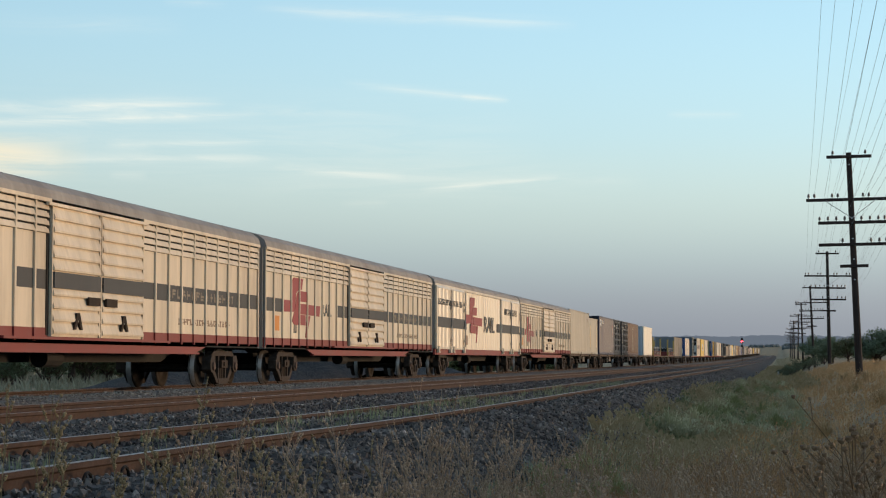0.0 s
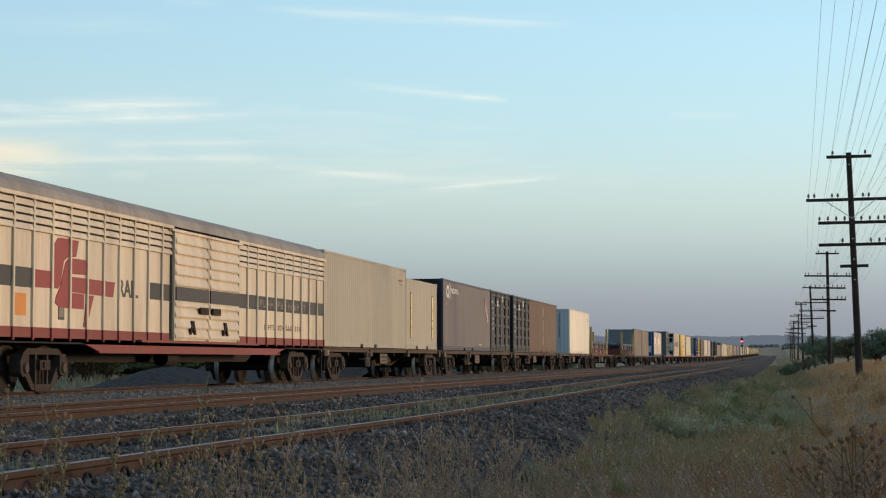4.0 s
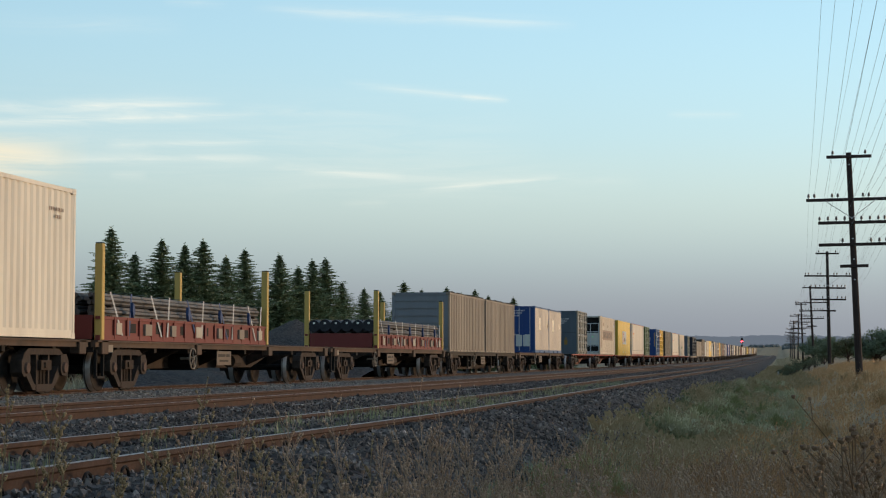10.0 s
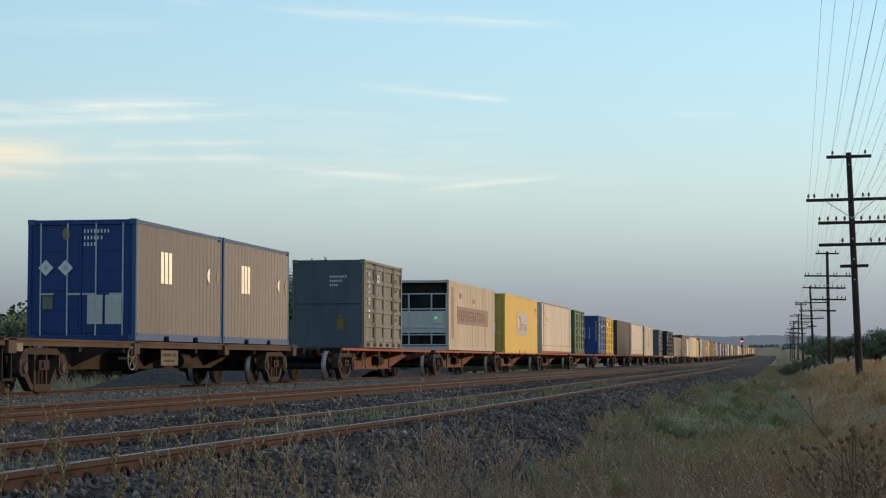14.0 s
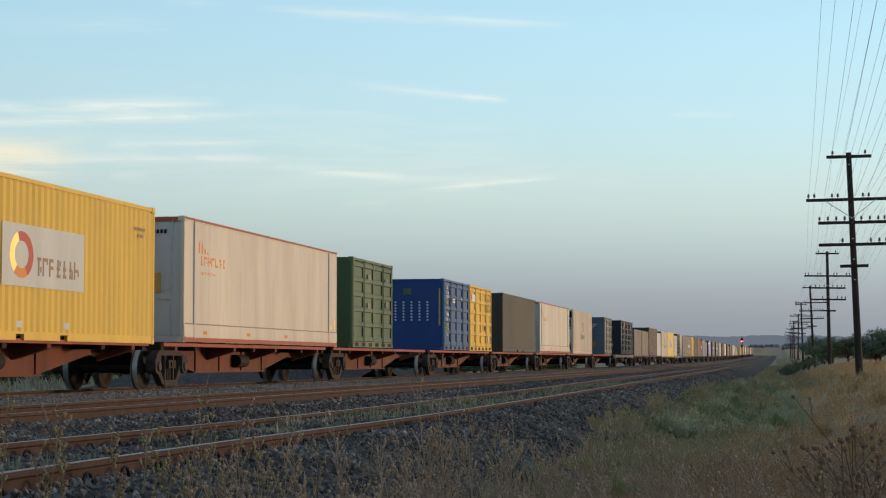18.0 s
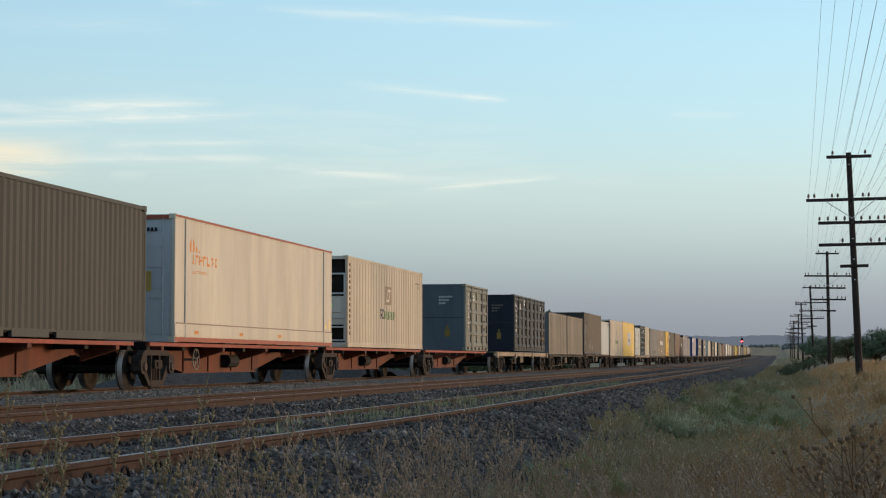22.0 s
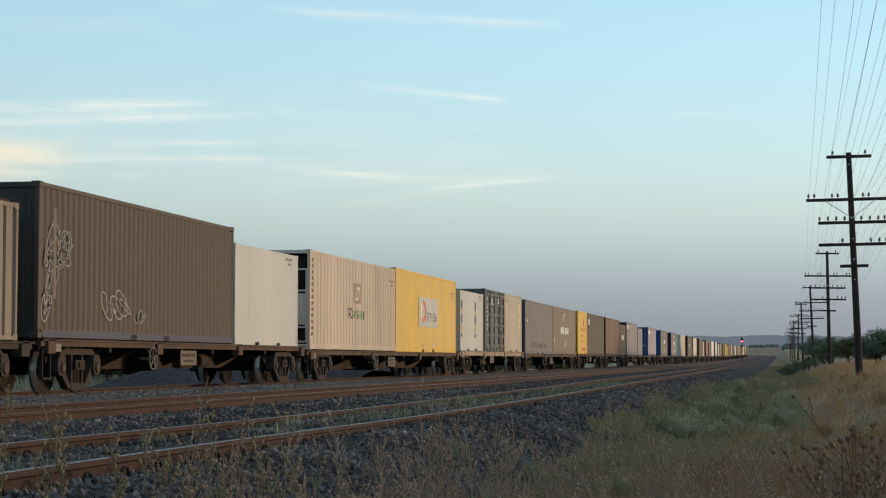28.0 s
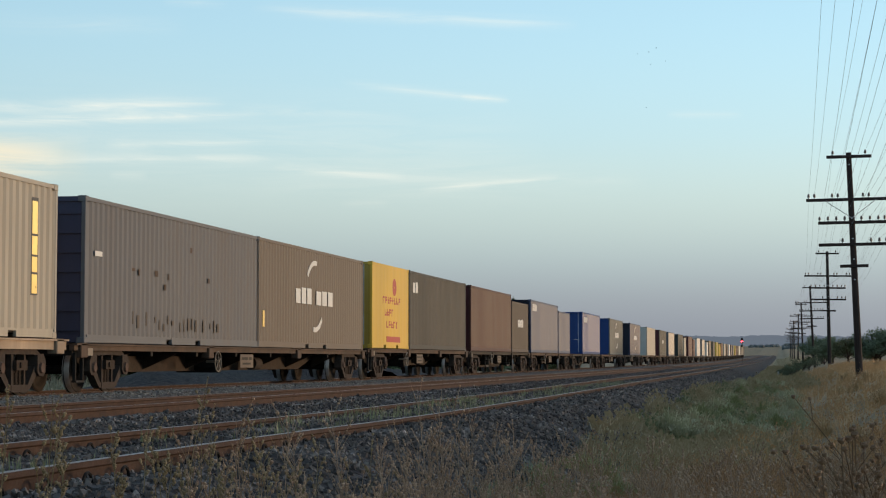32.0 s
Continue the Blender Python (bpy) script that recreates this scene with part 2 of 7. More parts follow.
M = {
    "rail_top": material("worn rail head", (0.34, 0.29, 0.25), 0.52, 0.4, 0.15, 6),
    # rails, bogies and brown, grey, orange wagons: low shade darkens these colours too
    "rail": material("rusty rail steel", (0.074, 0.040, 0.027), 0.85, 0.0, 0.3, 8, (0.045, 0.029, 0.022), 0.6, 0.3, 80),
    "sleeper": material("concrete sleeper", (0.3, 0.28, 0.25), 0.9, 0, 0.15, 5, DIRT, 0.6, 0.3, 90),
    "black": material("grimy black steel", (0.015, 0.013, 0.012), 0.8, 0, 0.3, 4, (0.05, 0.035, 0.025), 0.6, 0.2, 50),
    "bogie": material("brown dust on steel beams", (0.043, 0.028, 0.019), 0.88, 0, 0.3, 5, (0.025, 0.019, 0.015), 0.6, 0.3, 60),
    "bogie_cast": material("pinkish brown dust on cast steel", (0.054, 0.038, 0.029), 0.88, 0, 0.28, 7, (0.035, 0.026, 0.02), 0.7, 0.3, 60),
    "wheel": material("dusty wheel steel", (0.026, 0.019, 0.015), 0.88, 0.0, 0.35, 6, (0.045, 0.032, 0.025), 0.5, 0.2, 60),
    "tread": material("bright wheel tread", (0.30, 0.28, 0.27), 0.42, 0.6, 0.15, 6),
    "wagon_brown": paint("worn brown wagon paint", (0.092, 0.057, 0.038), 0.75, (0.036, 0.024, 0.018), 0.85, 0.35),
    "wagon_grey": paint("dusty grey wagon paint", (0.052, 0.042, 0.033), 0.8, (0.09, 0.045, 0.026), 0.5, 0.3),
    "wagon_cream": paint("scratched cream wagon paint", (0.40, 0.30, 0.21), 0.7, (0.11, 0.055, 0.032), 0.85, 0.25),
    "wagon_orange": paint("faded orange wagon paint", (0.155, 0.044, 0.022), 0.75, (0.05, 0.024, 0.017), 0.8, 0.3),
    "wagon_edge": paint("bright orange-red edge paint", (0.33, 0.07, 0.042), 0.65, (0.1, 0.04, 0.03), 0.6, 0.2),
    "plate": paint("pale number plate", (0.24, 0.195, 0.15), 0.65, DIRT, 0.6),
    "cream": paint("aged cream paint", (0.78, 0.69, 0.55), 0.45, (0.34, 0.24, 0.15), 0.3),
    "van_white": paint("dusty off-white van paint", (0.74, 0.605, 0.44), 0.5, (0.25, 0.155, 0.085), 0.62, 0.16),
    "van_white2": paint("glossy off-white door paint", (0.76, 0.63, 0.465), 0.36, (0.30, 0.18, 0.10), 0.5, 0.14),
    "van_roof": paint("weathered grey roof sheet", (0.34, 0.30, 0.26), 0.7, (0.1, 0.08, 0.07), 0.6, 0.2),
    "van_red": paint("dull red sill paint", (0.22, 0.036, 0.032), 0.6, (0.09, 0.035, 0.03), 0.5),
    "band": paint("dark grey stripe", (0.034, 0.037, 0.042), 0.55, DIRT, 0.25),
    "red_mark": paint("faded red mark", (0.29, 0.033, 0.036), 0.5, (0.2, 0.05, 0.04), 0.3),
    "white": paint("white container paint", (0.56, 0.52, 0.46), 0.45, (0.35, 0.27, 0.2), 0.3),
    "white_clean": paint("clean white container paint", (0.56, 0.55, 0.49), 0.45, (0.33, 0.26, 0.19), 0.45),
    "beige": paint("beige container paint", (0.43, 0.37, 0.285), 0.5, (0.24, 0.17, 0.11), 0.45, 0.12),
    "navy": paint("navy container paint", (0.013, 0.0145, 0.028), 0.5, (0.06, 0.045, 0.04), 0.45, 0.2),
    "slate": paint("slate blue container paint", (0.047, 0.051, 0.088), 0.5, (0.085, 0.075, 0.075), 0.4, 0.12),
    "steelblue": paint("grey-blue container paint", (0.085, 0.10, 0.15), 0.5, DIRT, 0.3),
    "darkgrey": paint("charcoal container paint", (0.036, 0.039, 0.042), 0.55, (0.075, 0.065, 0.055), 0.5, 0.2),
    "brown": paint("red-brown container paint", (0.078, 0.025, 0.018), 0.55, (0.085, 0.04, 0.03), 0.4, 0.14),
    "mud": paint("faded brown container paint", (0.086, 0.064, 0.049), 0.6, (0.1, 0.075, 0.06), 0.45, 0.16),
    # on ends of cream and warm white containers this colour paints in their shade
    "bluegrey": paint("pale blue-grey paint", (0.50, 0.515, 0.53), 0.5, DIRT, 0.25),
    "rib": paint("weathered grey-beige rib paint", (0.27, 0.215, 0.158), 0.6, (0.12, 0.078, 0.052), 0.75, 0.25),
    "rib_end": paint("grey-blue end sheet", (0.19, 0.205, 0.22), 0.6, DIRT, 0.3),
    "blue": paint("royal blue container paint", (0.018, 0.052, 0.185), 0.45, DIRT, 0.25),
    "bluepanel": paint("worn blue door paint", (0.045, 0.105, 0.215), 0.5, DIRT, 0.3),
    "silver": paint("grey-silver container paint", (0.155, 0.146, 0.144), 0.4, (0.15, 0.11, 0.08), 0.4, 0.14),
    "teal": paint("blue-green container paint", (0.088, 0.108, 0.128), 0.55, (0.12, 0.095, 0.075), 0.5, 0.16),
    "sage": paint("grey-green door paint", (0.22, 0.208, 0.165), 0.55, (0.075, 0.055, 0.045), 0.75, 0.25),
    "yellow": paint("yellow container paint", (0.75, 0.465, 0.062), 0.5, (0.36, 0.2, 0.04), 0.3),
    # darker copy of yellow, with the shade of container ends in the colour
    "olive_yellow": paint("dull yellow end paint", (0.47, 0.32, 0.06), 0.55, DIRT, 0.3),
    "green": paint("green container paint", (0.05, 0.092, 0.04), 0.5, DIRT, 0.45, 0.16),
    "palegreen": paint("pale green door paint", (0.105, 0.148, 0.068), 0.5, (0.2, 0.2, 0.14), 0.6, 0.25),
    "olive": paint("olive container paint", (0.075, 0.072, 0.056), 0.6, DIRT, 0.4),
    "charcoal": paint("dark olive-grey paint", (0.052, 0.051, 0.044), 0.6, DIRT, 0.35),
    "pinkwhite": paint("warm white container paint", (0.66, 0.565, 0.44), 0.5, (0.33, 0.235, 0.15), 0.5, 0.12),
    "reefer_tan": paint("stained cream container paint", (0.57, 0.46, 0.335), 0.5, (0.28, 0.17, 0.095), 0.6, 0.14),
    "greygreen": paint("grey-green container paint", (0.098, 0.11, 0.102), 0.55, (0.16, 0.15, 0.13), 0.5, 0.25),
    "chalk": paint("thin chalky spray paint", (0.34, 0.31, 0.28), 0.7, (0.12, 0.09, 0.07), 0.8, 0.3),
    "board": paint("weathered data board", (0.165, 0.125, 0.092), 0.7, (0.07, 0.05, 0.037), 0.8, 0.25),
    "worn_lime": paint("worn lime yellow paint", (0.55, 0.55, 0.12), 0.6, DIRT, 0.3),
    "worn_yellow": paint("worn yellow stencil paint", (0.24, 0.15, 0.035), 0.6, DIRT, 0.5),
    "redtrim": paint("orange-red trim paint", (0.36, 0.085, 0.045), 0.5, DIRT, 0.3),
    "tan": paint("tan container paint", (0.155, 0.12, 0.09), 0.55, (0.14, 0.1, 0.07), 0.45),
    "maroon": paint("maroon container paint", (0.085, 0.022, 0.024), 0.55, DIRT, 0.3),
    "dullgrey": paint("scuffed grey container paint", (0.128, 0.13, 0.136), 0.55, (0.13, 0.085, 0.055), 0.5),
    "letter_white": paint("white lettering", (0.75, 0.72, 0.66), 0.5, DIRT, 0.2),
    "letter_dark": paint("dark lettering", (0.06, 0.06, 0.06), 0.5, DIRT, 0.2),
    "letter_brown": paint("brown panel print", (0.30, 0.19, 0.12), 0.5, DIRT, 0.3),
    "letter_green": paint("green lettering", (0.16, 0.30, 0.10), 0.5, DIRT, 0.2),
    "letter_red": paint("red lettering", (0.50, 0.08, 0.05), 0.5, DIRT, 0.2),
    "letter_orange": paint("orange lettering", (0.70, 0.25, 0.04), 0.5, DIRT, 0.2),
    "foil": material("reflective silver-white sheeting", (1.0, 0.88, 0.72), 0.32, 0.95, 0.05, 5),
    "axle_red": material("rusty axle box paint", (0.10, 0.062, 0.045), 0.85, 0, 0.3, 6, (0.05, 0.035, 0.025), 0.6),
    "gold": material("reflective gold tape", (0.95, 0.70, 0.25), 0.3, 0.95, 0.05, 5),
    "steel": material("galvanised bar", (0.5, 0.5, 0.5), 0.5, 0.3, 0.15, 6, DIRT, 0.4),
    "rebar": material("grey steel bars", (0.11, 0.11, 0.11), 0.6, 0.4, 0.25, 8, RUST, 0.5),
    "strap": material("pale webbing strap", (0.45, 0.45, 0.44), 0.7, 0, 0.15, 6),
    "strap_blue": material("blue webbing strap", (0.045, 0.075, 0.17), 0.7, 0, 0.25, 6),
    "rack_red": paint("rust red rack paint", (0.17, 0.035, 0.028), 0.65, RUST, 0.5),
    "stake_yellow": paint("yellow stake paint", (0.52, 0.345, 0.095), 0.6, (0.2, 0.13, 0.04), 0.5),
    "tarp": material("black tarpaulin", (0.02, 0.02, 0.025), 0.5, 0, 0.3, 6, bump=0.3, bump_scale=12),
    "pole_wood": material("dark tarred pole wood", (0.045, 0.03, 0.025), 0.85, 0, 0.3, 6, (0.09, 0.07, 0.06), 0.5, 0.3, 60, streak=True),
    "insulator": material("brown glazed insulator", (0.09, 0.07, 0.06), 0.3, 0, 0.2, 6),
    "wire": material("dull copper wire", (0.17, 0.18, 0.19), 0.6, 0.3, 0.1, 6),
    "bark": material("conifer bark", (0.09, 0.06, 0.045), 0.9, 0, 0.3, 8),
}
M["van_white2"].node_tree.nodes["Principled BSDF"].inputs["Specular IOR Level"].default_value = 0.4


# ---- building helpers ----
def part(name, bm, mat, parent, label=""):
    """Links a bmesh or a mesh as one object under a thing or a part."""
    if isinstance(bm, bmesh.types.BMesh):
        me = bpy.data.meshes.new(name)
        bm.to_mesh(me)
        bm.free()
    else:
        me = bm
    if not me.materials:
        me.materials.append(mat)
    ob = new(name, me)
    ob.parent = parent
    if label:
        tagged(ob, label)
    return ob


def thing(name, label, category, group="", kind="", at=None):
    ob = tagged(new(name), label, category, group, kind)
    ob.empty_display_size = 0.3
    if at is not None:
        ob.matrix_world = at
    return ob


def add_box(bm, x0, x1, y0, y1, z0, z1):
    v = [bm.verts.new(p) for p in ((x0, y0, z0), (x1, y0, z0), (x1, y1, z0), (x0, y1, z0), (x0, y0, z1), (x1, y0, z1), (x1, y1, z1), (x0, y1, z1))]
    for f in ((3, 2, 1, 0), (4, 5, 6, 7), (0, 1, 5, 4), (1, 2, 6, 5), (2, 3, 7, 6), (3, 0, 4, 7)):
        bm.faces.new([v[i] for i in f])


def box(x0, x1, y0, y1, z0, z1, bevel=0.0):
    bm = bmesh.new()
    add_box(bm, x0, x1, y0, y1, z0, z1)
    if bevel:
        bmesh.ops.bevel(bm, geom=bm.edges[:], offset=bevel, segments=1, affect="EDGES")
    return bm


def boxes(items):
    bm = bmesh.new()
    for b in items:
        add_box(bm, *b)
    return bm


def add_prism(bm, outline, axis, a, b):
    """Extrudes an outline of (u, v) between a and b along axis 'x' or 'y'."""
    def put(u, v, w):
        return (w, u, v) if axis == "x" else (u, w, v)
    lo = [bm.verts.new(put(u, v, a)) for u, v in outline]
    hi = [bm.verts.new(put(u, v, b)) for u, v in outline]
    n = len(outline)
    bm.faces.new(lo)
    bm.faces.new(hi[::-1])
    for i in range(n):
        j = (i + 1) % n
        bm.faces.new((lo[j], lo[i], hi[i], hi[j]))


def prism(outline, axis, a, b):
    bm = bmesh.new()
    add_prism(bm, outline, axis, a, b)
    bmesh.ops.recalc_face_normals(bm, faces=bm.faces[:])
    return bm


def add_tube(bm, p, q, r0, r1=None, n=8, caps=True):
    r1 = r0 if r1 is None else r1
    p, q = Vector(p), Vector(q)
    z = (q - p).normalized()
    x = z.orthogonal().normalized()
    y = z.cross(x)
    rings = []
    for c, r in ((p, r0), (q, r1)):
        rings.append([bm.verts.new(c + r * (math.cos(2 * math.pi * i / n) * x + math.sin(2 * math.pi * i / n) * y)) for i in range(n)])
    for i in range(n):
        j = (i + 1) % n
        bm.faces.new((rings[0][i], rings[0][j], rings[1][j], rings[1][i]))
    if caps:
        bm.faces.new(rings[0][::-1])
        bm.faces.new(rings[1])


def tube(p, q, r0, r1=None, n=8):
    bm = bmesh.new()
    add_tube(bm, p, q, r0, r1, n)
    return bm


def lathe_x(profile, n=24):
    """Turns a profile of (x, radius) about the x axis."""
    bm = bmesh.new()
    rings = [[bm.verts.new((x, r * math.cos(2 * math.pi * i / n), r * math.sin(2 * math.pi * i / n))) for i in range(n)] for x, r in profile]
    for a, b in zip(rings, rings[1:]):
        for i in range(n):
            j = (i + 1) % n
            bm.faces.new((a[i], a[j], b[j], b[i]))
    bm.faces.new(rings[0][::-1])
    bm.faces.new(rings[-1])
    bmesh.ops.recalc_face_normals(bm, faces=bm.faces[:])
    return bm


def corrugated(y0, y1, z0, z1, x, pitch, depth, flat=0.5, face=1, along="y"):
    """A corrugated sheet in the plane x (facing +x for face 1), with ribs upright; along 'x' gives an end sheet in the plane y = x."""
    n = max(2, round((y1 - y0) / pitch))
    p = (y1 - y0) / n
    w = p * flat / 2
    sl = (p - 2 * w) / 2
    prof = []
    for i in range(n):
        a = y0 + i * p
        prof += [(a, 0), (a + w, 0), (a + w + sl, -depth), (a + 2 * w + sl, -depth)]
    prof.append((y1, 0))
    bm = bmesh.new()
    rows = []
    for z in (z0, z1):
        rows.append([bm.verts.new((x + face * d, u, z) if along == "y" else (u, x + face * d, z)) for u, d in prof])
    for i in range(len(prof) - 1):
        bm.faces.new((rows[0][i], rows[0][i + 1], rows[1][i + 1], rows[1][i]))
    return bm


def grooved(y0, y1, z0, z1, x, pitch, depth, groove):
    """A sheet of broad flat ribs with narrow steep grooves, facing +x."""
    n = round((y1 - y0) / pitch)
    p = (y1 - y0) / n
    sl = 0.04
    prof = []
    for i in range(n):
        a = y0 + i * p
        b = a + p - groove
        prof += [(a, -0.006), (a + 0.03, 0), (b - 0.03, 0), (b, -0.006), (b + sl, -depth), (a + p - sl, -depth)]
    prof.append((y1, 0))
    bm = bmesh.new()
    rows = [[bm.verts.new((x + d, u, z)) for u, d in prof] for z in (z0, z1)]
    for i in range(len(prof) - 1):
        bm.faces.new((rows[0][i], rows[0][i + 1], rows[1][i + 1], rows[1][i]))
    return bm


def flat_text(text, size, mat, parent, at, name="lettering", squeeze=1.0, thick=0.004, label="", slant=0.0):
    """Raised lettering made with the built-in font, as a mesh; it faces +x and reads along +y."""
    cu = bpy.data.curves.new(name, "FONT")
    cu.body = text
    cu.size = size
    cu.extrude = thick
    cu.offset = size * 0.018
    cu.resolution_u = 2
    ob = bpy.data.objects.new(name, cu)
    me = bpy.data.meshes.new_from_object(ob)
    bpy.data.objects.remove(ob)
    me.transform(Matrix.Translation(at) @ Matrix(((0, 0, 1, 0), (squeeze, slant, 0, 0), (0, 1, 0, 0), (0, 0, 0, 1))))
    me.materials.clear()
    return part(name, me, mat, parent, label)


MOVERS = []              # everything that rides with the train: thing, place along it


def ride(ob, s):
    MOVERS.append((ob, s))
    return ob
# ---- ground, ballast and rails ----
def smooth(a, b, v):
    v = min(1.0, max(0.0, (v - a) / (b - a)))
    return v * v * (3 - 2 * v)


def ground_z(x, y):
    """Height of the land: the railway shelf, a shallow ditch, the bank on the right, rising fields and far hills."""
    base = rise(min(y, 1250.0))
    z = -0.5 + 0.0 * x
    z += -0.42 * (smooth(-3.4, -1.4, x) - smooth(0.4, 3.0, x))
    z += 0.75 * smooth(0.2, 4.5, x) + 0.5 * smooth(8, 40, x)
    z += -0.5 * smooth(-18.0, -21.0, x) * (1 if x < -18 else 0)
    if x < -18:
        z = -0.5 - 0.45 * smooth(18, 21, -x)
    z += 0.10 * noise.noise((x * 0.35, y * 0.2, 0.0)) * (1 if x > -2 or x < -22 else 0)
    far = math.hypot(x, y)
    z += base
    if far > 900:
        z += smooth(900, 3200, far) * (20 + 8 * noise.noise((x * 0.0011 + 3, y * 0.0011, 5.0)) + 5 * noise.noise((x * 0.004, y * 0.004, 9.0)))
    return z


def nonuniform(lo, hi, fine_lo, fine_hi, step, growth):
    vals = []
    v = fine_lo
    while v < fine_hi:
        vals.append(v)
        v += step
    d, v = step, fine_hi
    while v < hi:
        vals.append(v)
        d *= growth
        v += d
    vals.append(hi)
    d, v = step, fine_lo
    low = []
    while v > lo:
        d *= growth
        v -= d
        low.append(max(v, lo))
    return low[::-1] + vals


def grid_mesh(name, xs, ys, height):
    verts = [(x, y, height(x, y)) for y in ys for x in xs]
    n = len(xs)
    faces = [(j * n + i, j * n + i + 1, (j + 1) * n + i + 1, (j + 1) * n + i) for j in range(len(ys) - 1) for i in range(n - 1)]
    me = bpy.data.meshes.new(name)
    me.from_pydata(verts, [], faces)
    for p in me.polygons:
        p.use_smooth = True
    return me


def land_material():
    m = bpy.data.materials.new("dry grass land")
    m.use_nodes = True
    n, l = m.node_tree.nodes, m.node_tree.links
    b = n["Principled BSDF"]
    tc = n.new("ShaderNodeTexCoord")
    big = n.new("ShaderNodeTexNoise")
    big.inputs["Scale"].default_value = 0.12
    big.inputs["Detail"].default_value = 8
    big.inputs["Roughness"].default_value = 0.62
    small = n.new("ShaderNodeTexNoise")
    small.inputs["Scale"].default_value = 9.0
    small.inputs["Detail"].default_value = 6
    l.new(tc.outputs["Object"], big.inputs["Vector"])
    l.new(tc.outputs["Object"], small.inputs["Vector"])
    r = n.new("ShaderNodeValToRGB")
    e = r.color_ramp.elements
    e[0].position, e[0].color = 0.30, (0.22, 0.16, 0.085, 1)
    e[1].position, e[1].color = 0.62, (0.56, 0.41, 0.25, 1)
    k = e.new(0.42)
    k.color = (0.42, 0.295, 0.17, 1)
    l.new(big.outputs["Fac"], r.inputs[0])
    mx = n.new("ShaderNodeMix")
    mx.data_type = "RGBA"
    mx.blend_type = "MULTIPLY"
    mx.inputs["Factor"].default_value = 0.7
    r2 = n.new("ShaderNodeValToRGB")
    r2.color_ramp.elements[0].position, r2.color_ramp.elements[0].color = 0.3, (0.45, 0.45, 0.45, 1)
    r2.color_ramp.elements[1].position = 0.7
    l.new(small.outputs["Fac"], r2.inputs[0])
    l.new(r.outputs[0], mx.inputs["A"])
    l.new(r2.outputs[0], mx.inputs["B"])
    l.new(mx.outputs["Result"], b.inputs["Base Color"])
    b.inputs["Roughness"].default_value = 0.95
    b.inputs["Specular IOR Level"].default_value = 0.1
    bp = n.new("ShaderNodeBump")
    bp.inputs["Strength"].default_value = 0.5
    bp.inputs["Distance"].default_value = 0.05
    l.new(small.outputs["Fac"], bp.inputs["Height"])
    l.new(bp.outputs[0], b.inputs["Normal"])
    return m


def ballast_material(name, colours, scale=16.0, bump=0.9):
    """Crushed stone: cells of different greys with dark gaps."""
    m = bpy.data.materials.new(name)
    m.use_nodes = True
    n, l = m.node_tree.nodes, m.node_tree.links
    b = n["Principled BSDF"]
    tc = n.new("ShaderNodeTexCoord")
    v = n.new("ShaderNodeTexVoronoi")
    v.inputs["Scale"].default_value = scale
    l.new(tc.outputs["Object"], v.inputs["Vector"])
    sep = n.new("ShaderNodeSeparateColor")
    l.new(v.outputs["Color"], sep.inputs[0])
    r = n.new("ShaderNodeValToRGB")
    e = r.color_ramp.elements
    e[0].color, e[1].color = (*colours[0], 1), (*colours[2], 1)
    k = e.new(0.55)
    k.color = (*colours[1], 1)
    l.new(sep.outputs[0], r.inputs[0])
    big = n.new("ShaderNodeTexNoise")
    big.inputs["Scale"].default_value = 0.7
    big.inputs["Detail"].default_value = 5
    l.new(tc.outputs["Object"], big.inputs["Vector"])
    mx = n.new("ShaderNodeMix")
    mx.data_type = "RGBA"
    mx.inputs["B"].default_value = (0.11, 0.085, 0.065, 1)
    mr = n.new("ShaderNodeMapRange")
    mr.inputs["From Min"].default_value, mr.inputs["From Max"].default_value = 0.45, 0.75
    mr.inputs["To Max"].default_value = 0.6
    l.new(big.outputs["Fac"], mr.inputs["Value"])
    l.new(mr.outputs[0], mx.inputs["Factor"])
    l.new(r.outputs[0], mx.inputs["A"])
    l.new(mx.outputs["Result"], b.inputs["Base Color"])
    b.inputs["Roughness"].default_value = 0.9
    b.inputs["Specular IOR Level"].default_value = 0.15
    bp = n.new("ShaderNodeBump")
    bp.invert = True
    bp.inputs["Strength"].default_value = bump
    bp.inputs["Distance"].default_value = 0.04
    l.new(v.outputs["Distance"], bp.inputs["Height"])
    l.new(bp.outputs[0], b.inputs["Normal"])
    return m


M["land"] = land_material()
M["ballast"] = ballast_material("blue-grey crushed ballast", ((0.027, 0.022, 0.020), (0.069, 0.058, 0.052), (0.145, 0.123, 0.108)))
M["ballast_pale"] = ballast_material("dusty pale ballast", ((0.06, 0.055, 0.05), (0.125, 0.115, 0.10), (0.24, 0.225, 0.20)))

XS = nonuniform(-3200, 3200, -30, 26, 0.7, 1.16)
YS = nonuniform(-60, 4600, 2, 70, 0.8, 1.06)
ground = part("ground", grid_mesh("ground", XS, YS, ground_z), M["land"], None)
tagged(ground, "dry grassy land with rising fields and far hills", "ground", kind="structure")

# ballast beds: cross section of the formation, swept along the line
SECTION = [(-18.6, -0.62), (-17.2, -0.16), (-16.3, -0.12), (-13.7, -0.12), (-13.55, -0.035), (-11.75, -0.035), (-11.4, -0.14), (-10.9, -0.17), (-8.9, -0.15), (-8.4, -0.20), (-7.2, -0.26), (-6.7, -0.2), (-6.3, -0.13),
           (-5.1, -0.12), (-3.9, -0.13), (-3.5, -0.17), (-1.75, -0.98)]


